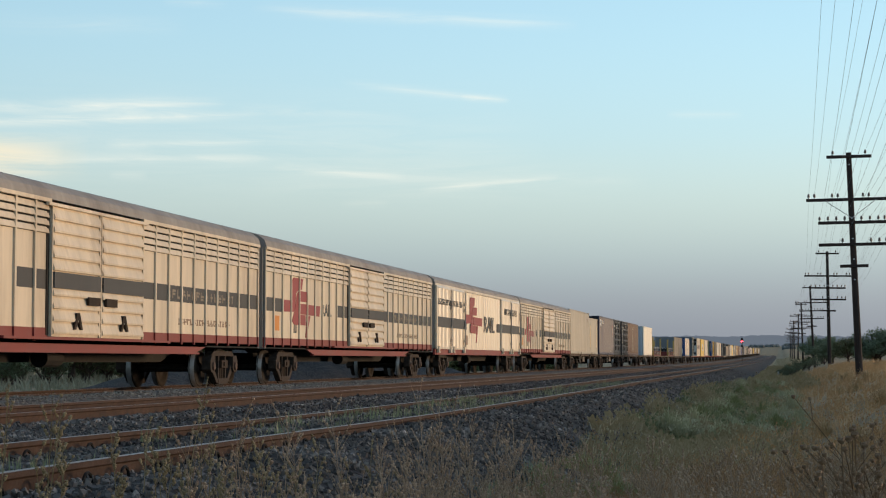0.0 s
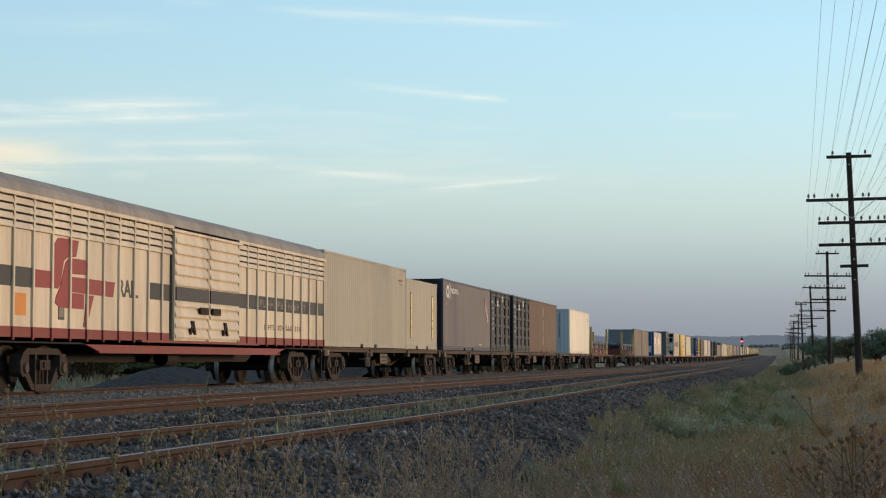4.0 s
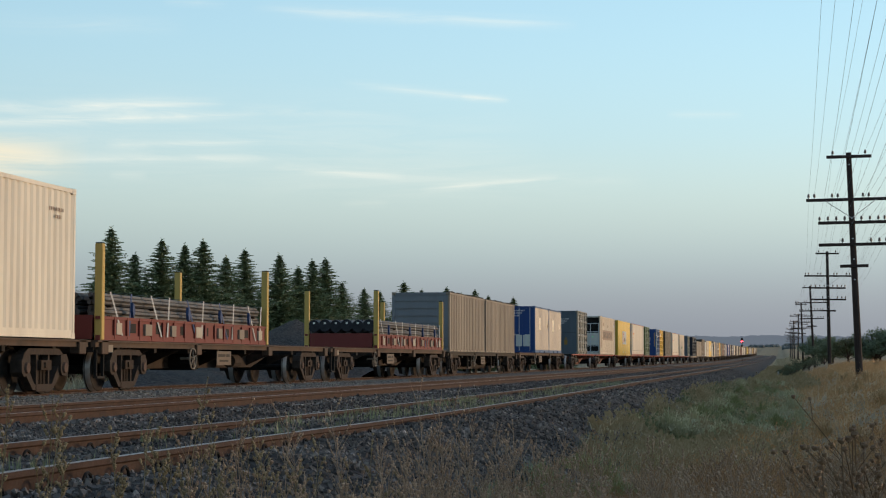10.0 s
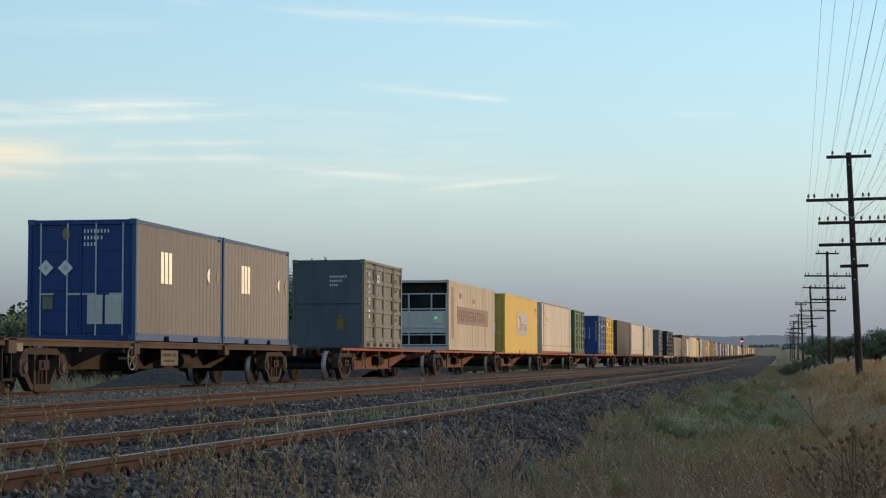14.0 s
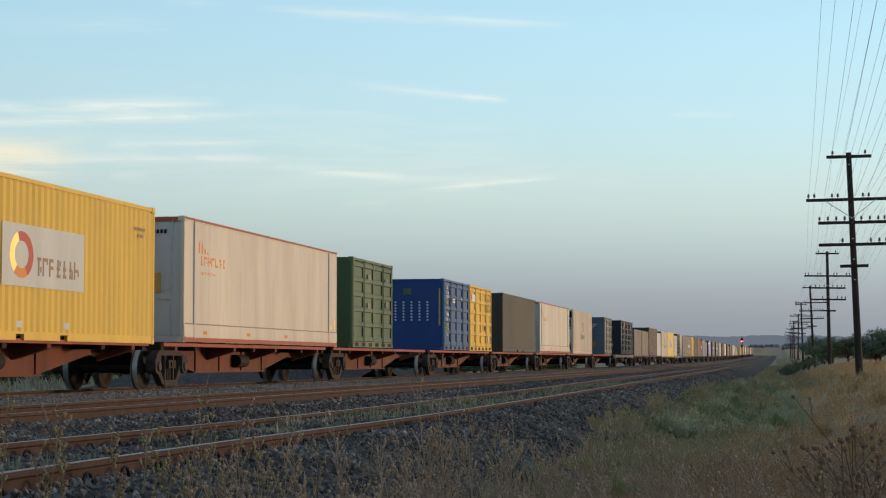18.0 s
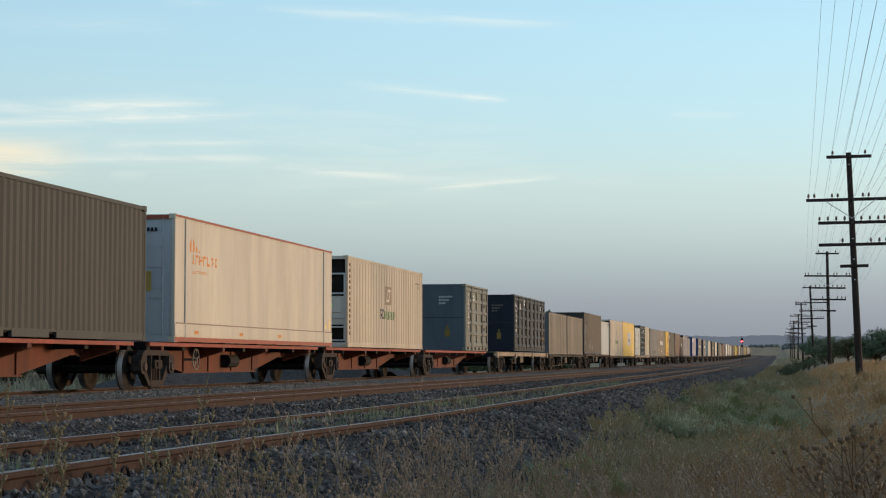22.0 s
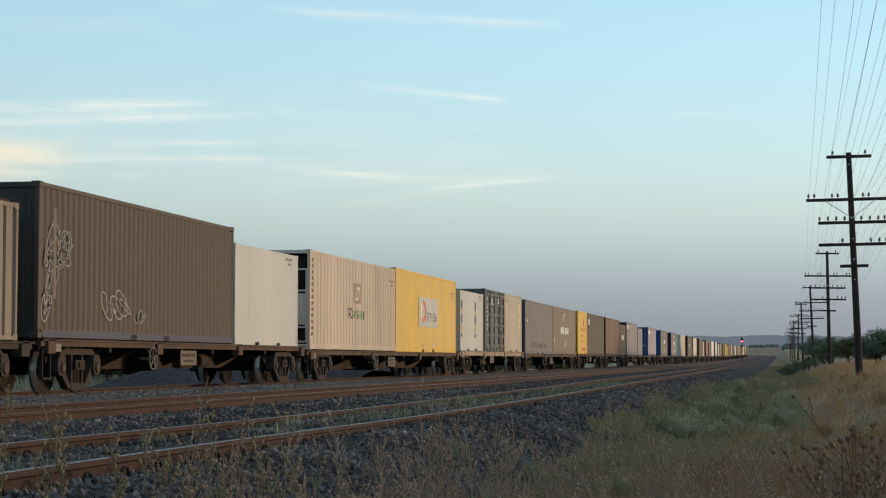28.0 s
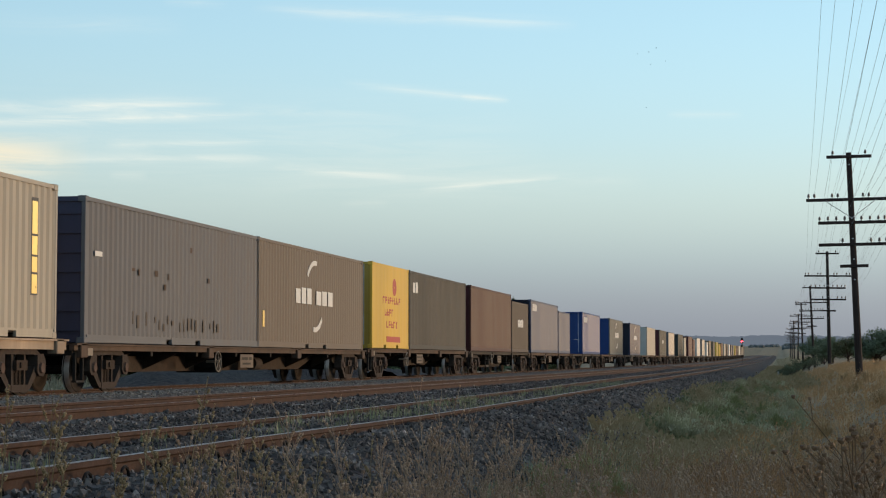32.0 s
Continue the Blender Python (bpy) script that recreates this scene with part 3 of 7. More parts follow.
def bed_z(x, y):
    for (a, za), (b, zb) in zip(SECTION, SECTION[1:]):
        if a <= x <= b:
            return za + (zb - za) * (x - a) / (b - a)
    return -1.0


def bed_height(x, y):
    z = bed_z(x, y) + rise(y) + 0.025 * noise.noise((x * 1.7, y * 1.7, 2.0)) + 0.02 * noise.noise((x * 6, y * 6, 4.0)) * (1 if y < 60 else 0)
    return z


BX = [c[0] for c in SECTION] + [-17.9, -14.5, -13.3, -8.0, -3.2, -2.9, -2.6, -2.3, -2.0, -5.6, -4.5]
BX = sorted(set(BX))
BY = nonuniform(-30, 1500, 3, 50, 0.35, 1.04)
bed = part("ballast_bed", grid_mesh("ballast_bed", BX, BY, bed_height), M["ballast"], None)
tagged(bed, "blue-grey crushed stone ballast under three tracks", "ballast", kind="structure")

def pale_height(x, y):
    return bed_height(x, y) + 0.012


pale = part("ballast_strip", grid_mesh("ballast_strip", [-13.55 + 0.3 * i for i in range(8)], BY, pale_height), M["ballast_pale"], None)
tagged(pale, "dusty pale ballast strip beside the running line", "ballast", kind="structure")

RAIL_FACE = [(-0.035, 0.0), (0.035, 0.0), (0.036, -0.035), (0.012, -0.05), (0.009, -0.13), (0.07, -0.155), (0.072, -0.17), (-0.072, -0.17), (-0.07, -0.155), (-0.009, -0.13), (-0.012, -0.05), (-0.036, -0.035)]


def rail(x, dip=0.0):
    ys = nonuniform(-40, 1600, 2, 60, 3.0, 1.1)
    bm = bmesh.new()
    rings = []
    for y in ys:
        z = rise(y) - dip * (smooth(12, 24, y) - smooth(34, 70, y))
        rings.append([bm.verts.new((x + u, y, v + z)) for u, v in RAIL_FACE])
    n = len(RAIL_FACE)
    for a, b in zip(rings, rings[1:]):
        for i in range(n):
            j = (i + 1) % n
            f = bm.faces.new((a[i], a[j], b[j], b[i]))
            f.material_index = 1 if i == 0 else 0
    bmesh.ops.recalc_face_normals(bm, faces=bm.faces[:])
    me = bpy.data.meshes.new("rail")
    bm.to_mesh(me)
    bm.free()
    me.materials.append(M["rail"])
    me.materials.append(M["rail_top"])
    return part("rail", me, M["rail"], None)


for cx, dip, lab in ((NEAR_X, 0.04, "rusty rails of the nearest siding"), (MIDDLE_X, 0.0, "rusty rails of the middle track"), (TRAIN_X, 0.0, "rails under the passing train")):
    t = thing("railway_track", lab, "railway track", "tracks", "structure")
    for g in (-0.765, 0.765):
        rail(cx + g, dip).parent = t
# ---- the train: bogies and wagons ----
CACHE = {}


def wheel_mesh():
    if "wheel" not in CACHE:
        bm = lathe_x([(0.06, 0.02), (0.06, 0.12), (0.02, 0.14), (0.0, 0.36), (0.045, 0.39), (0.05, 0.455), (-0.06, 0.46), (-0.07, 0.485), (-0.09, 0.485),
                      (-0.095, 0.38), (-0.03, 0.35), (-0.02, 0.14), (-0.08, 0.12), (-0.08, 0.02)], 28)
        me = bpy.data.meshes.new("wheel")
        bm.to_mesh(me)
        bm.free()
        me.materials.append(M["wheel"])
        me.materials.append(M["tread"])
        for p in me.polygons:
            r = math.hypot(p.center[1], p.center[2])
            if r > 0.45 and p.normal[0] < 0.9:
                p.material_index = 1
            p.use_smooth = True
        CACHE["wheel"] = me
    return CACHE["wheel"]


def sideframe_mesh():
    if "frame" not in CACHE:
        bm = bmesh.new()
        add_prism(bm, [(-1.0, 0.72), (-0.72, 0.86), (0.72, 0.86), (1.0, 0.72), (0.74, 0.72), (0.62, 0.745), (-0.62, 0.745), (-0.74, 0.72)], "x", -0.07, 0.09)
        for sgn in (1, -1):
            cap = [(0.72, 0.44), (0.79, 0.36), (0.99, 0.34), (1.09, 0.42), (1.10, 0.62), (0.99, 0.76), (0.72, 0.74)]
            add_prism(bm, [(u * sgn, v) for u, v in cap], "x", -0.10, 0.13)
            leg = [(0.80, 0.62), (0.93, 0.48), (0.47, 0.10), (0.28, 0.08), (0.28, 0.19), (0.41, 0.20)]
            add_prism(bm, [(u * sgn, v) for u, v in leg], "x", -0.07, 0.08)
            add_box(bm, -0.06, 0.07, min(0.24 * sgn, 0.31 * sgn), max(0.24 * sgn, 0.31 * sgn), 0.19, 0.75)
        add_box(bm, -0.09, 0.09, -0.34, 0.34, 0.07, 0.2)
        solid = len(bm.faces)
        for y in (-0.15, 0.0, 0.15):
            add_tube(bm, (-0.01, y, 0.2), (-0.01, y, 0.46), 0.06, None, 8)
            for q in range(4):
                add_tube(bm, (-0.01, y, 0.22 + 0.065 * q), (-0.01, y, 0.245 + 0.065 * q), 0.072, None, 8)
        add_box(bm, -0.05, 0.14, -0.24, 0.24, 0.46, 0.64)
        add_box(bm, -0.03, 0.17, -0.1, 0.1, 0.50, 0.60)
        bmesh.ops.recalc_face_normals(bm, faces=bm.faces[:])
        bm.faces.ensure_lookup_table()
        for f in bm.faces[solid:]:
            f.material_index = 1
        me = bpy.data.meshes.new("side_frame")
        bm.to_mesh(me)
        bm.free()
        me.materials.append(M["bogie_cast"])
        me.materials.append(M["bogie"])
        CACHE["frame"] = me
        me = bpy.data.meshes.new("axle_box")
        bm = tube((0.12, 0, 0.50), (0.17, 0, 0.50), 0.115, 0.09, 12)
        bm.to_mesh(me)
        bm.free()
        me.materials.append(M["axle_red"])
        CACHE["axle_box"] = me
        bm = boxes([(-0.98, 0.98, -0.17, 0.17, 0.48, 0.74), (-0.3, 0.3, -0.3, 0.3, 0.7, 0.84), (-0.85, 0.85, -0.45, -0.36, 0.36, 0.5), (-0.85, 0.85, 0.36, 0.45, 0.36, 0.5)])
        me = bpy.data.meshes.new("bogie")
        bm.to_mesh(me)
        bm.free()
        me.materials.append(M["black"])
        CACHE["bolster"] = me
        me = bpy.data.meshes.new("axle")
        bm = tube((-1.02, 0, 0.46), (1.02, 0, 0.46), 0.08, None, 10)
        bm.to_mesh(me)
        bm.free()
        me.materials.append(M["black"])
        CACHE["axle"] = me
    return CACHE["frame"]


def bogie(parent, y):
    sideframe_mesh()
    b = part("bogie", CACHE["bolster"], M["black"], parent)
    b.location = (0, y, 0)
    for sx in (1, -1):
        f = part("side_frame", CACHE["frame"], M["bogie"], b)
        f.matrix_basis = pose(1.06 * sx, 0, 0, 0, 0, 0 if sx > 0 else 180)
        for sy in (1, -1):
            part("axle_box", CACHE["axle_box"], M["axle_red"], f, "rusty brown axle box").location = (0, 0.885 * sy, 0)
            w = part("wheel", wheel_mesh(), M["wheel"], b)
            w.matrix_basis = pose(0.80 * sx, 0.885 * sy, 0.46, 0, 0, 0 if sx > 0 else 180)
    for sy in (1, -1):
        a = part("axle", CACHE["axle"], M["black"], b)
        a.location = (0, 0.885 * sy, 0)


def brake_wheel(parent, x, y, z, mat):
    bm = bmesh.new()
    n = 20
    for i in range(n):
        a, b = 2 * math.pi * i / n, 2 * math.pi * (i + 1) / n
        add_tube(bm, (x, y + 0.24 * math.cos(a), z + 0.24 * math.sin(a)), (x, y + 0.24 * math.cos(b), z + 0.24 * math.sin(b)), 0.017, None, 5, False)
    for i in range(5):
        a = 2 * math.pi * i / 5 + 0.3
        add_tube(bm, (x, y, z), (x, y + 0.24 * math.cos(a), z + 0.24 * math.sin(a)), 0.013, None, 5, False)
    add_tube(bm, (x - 0.3, y, z), (x + 0.03, y, z), 0.03, None, 6)
    return part("brake_wheel", bm, mat, parent, "pale spoked handbrake wheel")


def coupler(parent, y, way):
    a, b = sorted((y, y + 0.45 * way))
    part("coupler", boxes([(-0.09, 0.09, a, b, 0.78, 0.95), (-0.16, 0.16, *sorted((y + 0.3 * way, y + 0.5 * way)), 0.74, 1.0)]), M["black"], parent)


def flat_wagon(style, s0, s1, label, sag=0.0):
    """A container flat: style 'centre' has a deep centre sill, 'side' has deep ribbed side sills, 'orange' is one unit of a low-slung set."""
    w = thing("container_wagon", label, "wagon", "wagons of the train")
    L = s1 - s0
    mid = L / 2
    if style == "orange":
        sill, deck = M["wagon_orange"], M["wagon_orange"]
        for sx in (1, -1):
            xo = 0.40 * sx
            out = [(0.4, 0.98), (L - 0.4, 0.98), (L - 0.4, 0.80), (L - 2.2, 0.74), (L - 4.8, 0.36), (4.8, 0.36), (2.2, 0.74), (0.4, 0.80)]
            part("spine_side", prism(out, "x", xo - 0.04, xo + 0.04), sill, w, "faded orange deep spine sill")
            part("spine_flange", box(xo - 0.10, xo + 0.10, 4.7, L - 4.7, 0.33, 0.365), sill, w)
            for i in range(4):
                y = 4.9 + (L - 9.8) * i / 3
                part("spine_rib", box(xo + 0.04 * sx - 0.035, xo + 0.04 * sx + 0.035, y - 0.025, y + 0.025, 0.365, 0.95), sill, w)
            for y in (1.4, mid - 1.9, mid + 1.9, L - 1.4):
                arm = [(0.36 * sx, 0.62), (1.15 * sx, 0.86), (1.15 * sx, 1.03), (0.36 * sx, 1.03)]
                part("outrigger", prism(arm, "y", y - 0.09, y + 0.09), sill, w, "orange tapered outrigger arm")
            part("edge_rail", box(1.12 * sx - 0.05, 1.12 * sx + 0.05, 0.5, L - 0.5, 0.95, 1.03), M["wagon_edge"], w, "bright orange-red edge rail")
        part("spine_top", box(-0.42, 0.42, 0.3, L - 0.3, 0.95, 1.03), M["wagon_brown"], w)
        part("air_tank", tube((0.52, mid + 0.2, 0.62), (0.52, mid + 1.0, 0.62), 0.17, None, 12), M["black"], w)
        part("cross_member", boxes([(-1.1, 1.1, y - 0.1, y + 0.1, 0.86, 1.02) for y in (0.6, 3, mid, L - 3, L - 0.6)]), M["black"], w)
        part("centre_sill", box(-0.25, 0.25, 0.1, L - 0.1, 0.72, 0.98), M["black"], w)
        bogie(w, 1.0)
        if int(s0) % 2:
            brake_wheel(w, 1.0, 4.2, 0.66, M["plate"])
    else:
        col = {"centre": "wagon_brown", "side": "wagon_grey", "cream": "wagon_cream"}[style]
        for sx in (1, -1):
            xo = 1.17 * sx
            items = [(xo - 0.05, xo + 0.05, 0.0, L, 0.90 if style != "cream" else 0.84, 1.03), (xo - 0.11, xo + 0.11, 0.0, L, 1.0, 1.035)]
            part("side_sill", boxes(items), M[col], w)
            pads = [box(xo - 0.09, xo + 0.09 + 0.02 * (sx > 0), y - 0.18, y + 0.18, 0.76, 1.043, 0.015) for y in [0.4 + (L - 0.8) * k / 3 for k in range(4)]]
            for pad in pads:
                part("container_pad", pad, M[col], w)
            if style == "side":
                for y in (mid - 4.3, mid + 2.3, mid + 4.2):
                    xi = xo - 0.1 * sx
                    part("hanger", boxes([(xi - 0.03, xi + 0.03, y, y + 0.07, 0.34, 0.9), (xi - 0.03, xi + 0.03, y + 0.83, y + 0.9, 0.34, 0.9), (xi - 0.03, xi + 0.03, y + 0.07, y + 0.83, 0.34, 0.42)]), M[col], w, "grey steel hanging bracket")
        low = 0.3 if style == "side" else 0.45
        out = [(1.2, 0.95), (3.6, 0.72), (5.0, low), (L - 5.0, low), (L - 3.6, 0.72), (L - 1.2, 0.95)]
        part("centre_sill", prism(out, "x", -0.3, 0.3), M["bogie"], w, "brown dusty deep centre sill")
        cross = [(-1.14, 1.14, y - 0.07, y + 0.07, 0.8, 1.0) for y in [0.15, L - 0.15] + [1.5 + (L - 3) * i / 7 for i in range(8)]]
        part("cross_member", boxes(cross), M["black"], w)
        for i in range(7):
            y = 3.4 + (L - 6.8) * i / 6
            part("gusset", prism([(0.3, 0.5), (1.12, 0.86), (0.3, 0.92)], "y", y - 0.02, y + 0.02), M["bogie"], w)
        part("brake_cylinder", tube((0.75, mid + 1.0, 0.62), (0.75, mid + 1.6, 0.62), 0.17, None, 12), M["bogie"], w)
        part("air_tank", tube((-0.2, mid - 2.2, 0.6), (0.9, mid - 2.2, 0.6), 0.2, None, 12), M["black"], w)
        part("number_board", box(1.2, 1.225, mid - 1.5, mid - 0.35, 0.52, 0.86, 0.008), M["board"], w, "pale board with faded lettering")
        bars(w, 1.226, mid - 1.4, 0.56, [(0.0, 0.16, 0.55, 0.07), (0.65, 0.16, 0.25, 0.07), (0.1, 0.04, 0.7, 0.05)], M["wagon_grey"])
        part("number_plate_end", box(1.2, 1.232, 0.45, 0.95, 0.8, 0.95), M["plate"], w)
        brake_wheel(w, 1.24, mid - 3.4, 0.68, M["plate"])
        part("step", boxes([(1.14, 1.2, 0.12, 0.16, 0.3, 0.85), (1.14, 1.2, 0.5, 0.54, 0.3, 0.85), (1.12, 1.22, 0.12, 0.54, 0.28, 0.32)]), M["black"], w)
        for body_part in w.children:
            body_part.location.z -= sag
        bogie(w, 2.0)
        bogie(w, L - 2.0)
    coupler(w, 0.1, -1)
    return ride(w, s0)


# ---- the train: containers ----
DECK = 1.045


def castings(c, L, H, mat, W=1.219):
    for y in (0.0, L - 0.178):
        for x in (W - 0.162, -W):
            for z in (0.0, H - 0.118):
                k = ("casting", mat.name)
                if k not in CACHE:
                    bm = box(-0.003, 0.165, -0.004, 0.182, -0.002, 0.121, 0.012)
                    me = bpy.data.meshes.new("corner_casting")
                    bm.to_mesh(me)
                    bm.free()
                    me.materials.append(mat)
                    CACHE[k] = me
                o = part("corner_casting", CACHE[k], mat, c)
                o.location = (x, y, z)


def shell(c, L, H, side, end, trim, ribs="corr", end_kind="corr", pockets=(), base=0.17, castmat=None, pitch=None, depth=0.033, far=False):
    """The common steel box: posts, rails, roof, sheets. Local y runs from the near end."""
    W = 1.219
    z0, z1 = base, H - 0.09
    part("corner_post", box(W - 0.09, W - 0.004, 0.004, 0.10, 0.1, H - 0.1, 0.01), trim, c)
    part("corner_post", box(W - 0.09, W - 0.004, L - 0.10, L - 0.004, 0.1, H - 0.1, 0.01), trim, c)
    part("corner_post", box(-W + 0.004, -W + 0.09, 0.004, 0.10, 0.1, H - 0.1, 0.01), end, c)
    part("corner_post", box(-W + 0.004, -W + 0.09, L - 0.10, L - 0.004, 0.1, H - 0.1, 0.01), end, c)
    cuts = [0.15]
    for p in pockets:
        cuts += [p - 0.18, p + 0.18]
    cuts.append(L - 0.15)
    segs = [(W - 0.07, W - 0.006, a, b, 0.015, base) for a, b in zip(cuts[::2], cuts[1::2])]
    if pockets:
        segs.append((W - 0.065, W - 0.012, 0.15, L - 0.15, 0.125, base))
    part("bottom_rail", boxes(segs), trim, c)
    part("bottom_rail", box(-W + 0.006, -W + 0.07, 0.15, L - 0.15, 0.015, base), end, c)
    part("top_rail", box(W - 0.07, W - 0.006, 0.15, L - 0.15, H - 0.09, H - 0.012), trim, c)
    part("top_rail", box(-W + 0.006, -W + 0.07, 0.15, L - 0.15, H - 0.09, H - 0.012), end, c)
    part("floor_pan", box(-W + 0.07, W - 0.07, 0.1, L - 0.1, 0.09, 0.16), M["black"], c)
    for y0, y1 in ((0.012, 0.09), (L - 0.09, L - 0.012)):
        part("header", box(-W + 0.1, W - 0.1, y0, y1, H - 0.11, H - 0.012), end, c)
        part("end_sill", box(-W + 0.1, W - 0.1, y0, y1, 0.015, 0.16), end, c)
    roof = corrugated(0.09, L - 0.09, -W + 0.05, W - 0.05, H - 0.03, 0.42, 0.02, 0.5)
    for v in roof.verts:
        v.co = (v.co.z, v.co.y, v.co.x)
    part("roof", roof, side, c)
    if ribs == "corr":
        part("side_sheet", corrugated(0.10, L - 0.10, z0, z1, W - 0.012, pitch or 0.278, depth, 0.5), side, c)
    elif ribs == "groove":
        part("side_sheet", grooved(0.10, L - 0.10, z0, z1, W - 0.012, pitch, depth, 0.125), side, c)
    elif ribs == "fine":
        part("side_sheet", corrugated(0.10, L - 0.10, z0, z1, W - 0.010, pitch or 0.60, 0.018 if pitch and pitch > 0.3 else 0.004, 0.85), side, c)
    part("side_sheet", corrugated(0.10, L - 0.10, z0, z1, -W + 0.012, 0.6, 0.036, 0.5, -1), end, c)
    part("end_sheet", box(-W + 0.09, W - 0.09, L - 0.05, L - 0.03, 0.16, H - 0.1), end, c)
    if end_kind == "corr":
        part("end_sheet", corrugated(-W + 0.09, W - 0.09, 0.16, H - 0.11, 0.02, 0.26, 0.045, 0.5, -1, "x"), end, c)
    elif end_kind == "flat":
        part("end_sheet", box(-W + 0.09, W - 0.09, 0.03, 0.06, 0.16, H - 0.11), end, c)
    elif end_kind == "horizontal":
        part("end_sheet", box(-W + 0.09, W - 0.09, 0.05, 0.08, 0.16, H - 0.11), end, c)
        n = 7
        for i in range(n):
            z = 0.24 + (H - 0.6) * i / (n - 1)
            part("end_rib", box(-W + 0.09, W - 0.09, 0.01, 0.05, z, z + 0.15), end, c)
    elif end_kind == "doors":
        for a, b in ((-W + 0.09, -0.008), (0.008, W - 0.09)):
            door = part("end_door", box(a, b, 0.045, 0.075, 0.17, H - 0.12), end, c)
            for i in range(5):
                z = 0.25 + (H - 0.5) * i / 5
                part("door_panel", box(a + 0.08, b - 0.08, 0.03, 0.05, z, z + (H - 0.5) / 5 - 0.07), end, door)
        for x in (-0.92, -0.32, 0.32, 0.92):
            rod = bmesh.new()
            add_tube(rod, (x, 0.015, 0.12), (x, 0.015, H - 0.08), 0.018, None, 6)
            add_box(rod, x - 0.02, x + 0.3 * (1 if x < 0 else -1), 0.0, 0.015, 0.98, 1.02) if x < 0 else add_box(rod, x - 0.3, x + 0.02, 0.0, 0.015, 0.98, 1.02)
            part("lock_rod", rod, M["steel"] if end in (M["blue"], M["olive_yellow"], M["bluegrey"]) else end, c, "locking rod with handle")
    elif end_kind == "reefer":
        part("end_sheet", box(-W + 0.09, W - 0.09, 0.30, 0.34, 0.16, H - 0.11), M["black"], c)
        part("cooling_unit", boxes([(-W + 0.16, W - 0.16, 0.10, 0.30, 0.72, 1.62)]), M["white_clean"], c, "pale cooling unit housing")
        part("unit_frame", boxes([(-W + 0.1, W - 0.1, 0.05, 0.12, z, z + 0.05) for z in (0.2, 0.62, 0.92, 1.68, 2.3)] + [(x, x + 0.05, 0.05, 0.12, 0.2, 2.3) for x in (-W + 0.1, -0.5, 0.45, W - 0.15)]), M["bluegrey"], c, "pale square tube frame")
        part("fan_grille", boxes([(-0.95, -0.55, 0.1, 0.3, 1.75, 2.3), (0.0, 0.42, 0.1, 0.3, 1.75, 2.3), (-0.4, -0.05, 0.1, 0.3, 0.25, 0.6)]), M["black"], c)
        part("control_box", box(0.5, 0.95, 0.06, 0.2, 1.1, 1.55, 0.01), M["white_clean"], c)
    if far:
        part("corner_casting", boxes([(x - 0.003, x + 0.165, y - 0.004, y + 0.182, z - 0.002, z + 0.121) for y in (0.0, L - 0.178) for x in (W - 0.162, -W) for z in (0.0, H - 0.118)]), castmat or trim, c)
    else:
        castings(c, L, H, castmat or trim)


def bars(parent, x, y0, z0, rows, mat, along="y", name="marking"):
    """Unreadable lettering as plain bars: rows of (offset, height above z0, length, thickness)."""
    items = []
    for o, dz, ln, th in rows:
        if along == "y":
            items.append((x, x + 0.004, y0 + o, y0 + o + ln, z0 + dz, z0 + dz + th))
        else:
            items.append((y0 + o, y0 + o + ln, x - 0.004, x, z0 + dz, z0 + dz + th))
    return part(name, boxes(items), mat, parent)


def glyph_boxes(r, x0, x1, y, z, w, h):
    """Strokes of one illegible letter in a cell w by h, on a face between x0 and x1."""
    t = min(w, h) * 0.26
    out = [(x0, x1, y, y + t, z, z + h)] if r.random() < 0.8 else [(x0, x1, y + w / 2 - t / 2, y + w / 2 + t / 2, z, z + h)]
    for f in r.sample((0.0, 0.42, 0.84), r.randrange(1, 3)):
        zz = z + f * (h - t) / 0.84
        out.append((x0, x1 - 0.0005, y + t, y + w * r.uniform(0.75, 1.0), zz, zz + t))
    if r.random() < 0.5:
        zz = z + r.choice((0.0, 0.45)) * h
        out.append((x0, x1 - 0.001, y + w - t, y + w, zz + t, zz + h * 0.5))
    return out


def glyphs(parent, x, y, z, n, w, h, mat, upright=False, gap=0.3, seed=1, name="lettering"):
    """A row (or an upright column) of n illegible letters."""
    r = random.Random(seed + n)
    items = []
    for i in range(n):
        yy, zz = (y, z - i * h * (1 + gap)) if upright else (y + i * w * (1 + gap), z)
        items += glyph_boxes(r, x - 0.012, x + 0.003, yy, zz, w, h)
    return part(name, boxes(items), mat, parent)


def container(s0, L, H, side, end, trim, label, ribs="corr", end_kind="corr", pockets=True, deck=DECK, pitch=None, castmat=None, base=0.17, depth=0.033, drop=0.0, far=False):
    c = thing("shipping_container", label, "container", "containers on the train")
    pk = (L / 2 - 1.02, L / 2 + 1.02) if pockets else ()
    shell(c, L, H, M[side], M[end], M[trim], ribs, end_kind, pk, base, M[castmat] if castmat else None, pitch, depth, far)
    c["deck"] = deck - drop
    ride(c, s0)
    return c


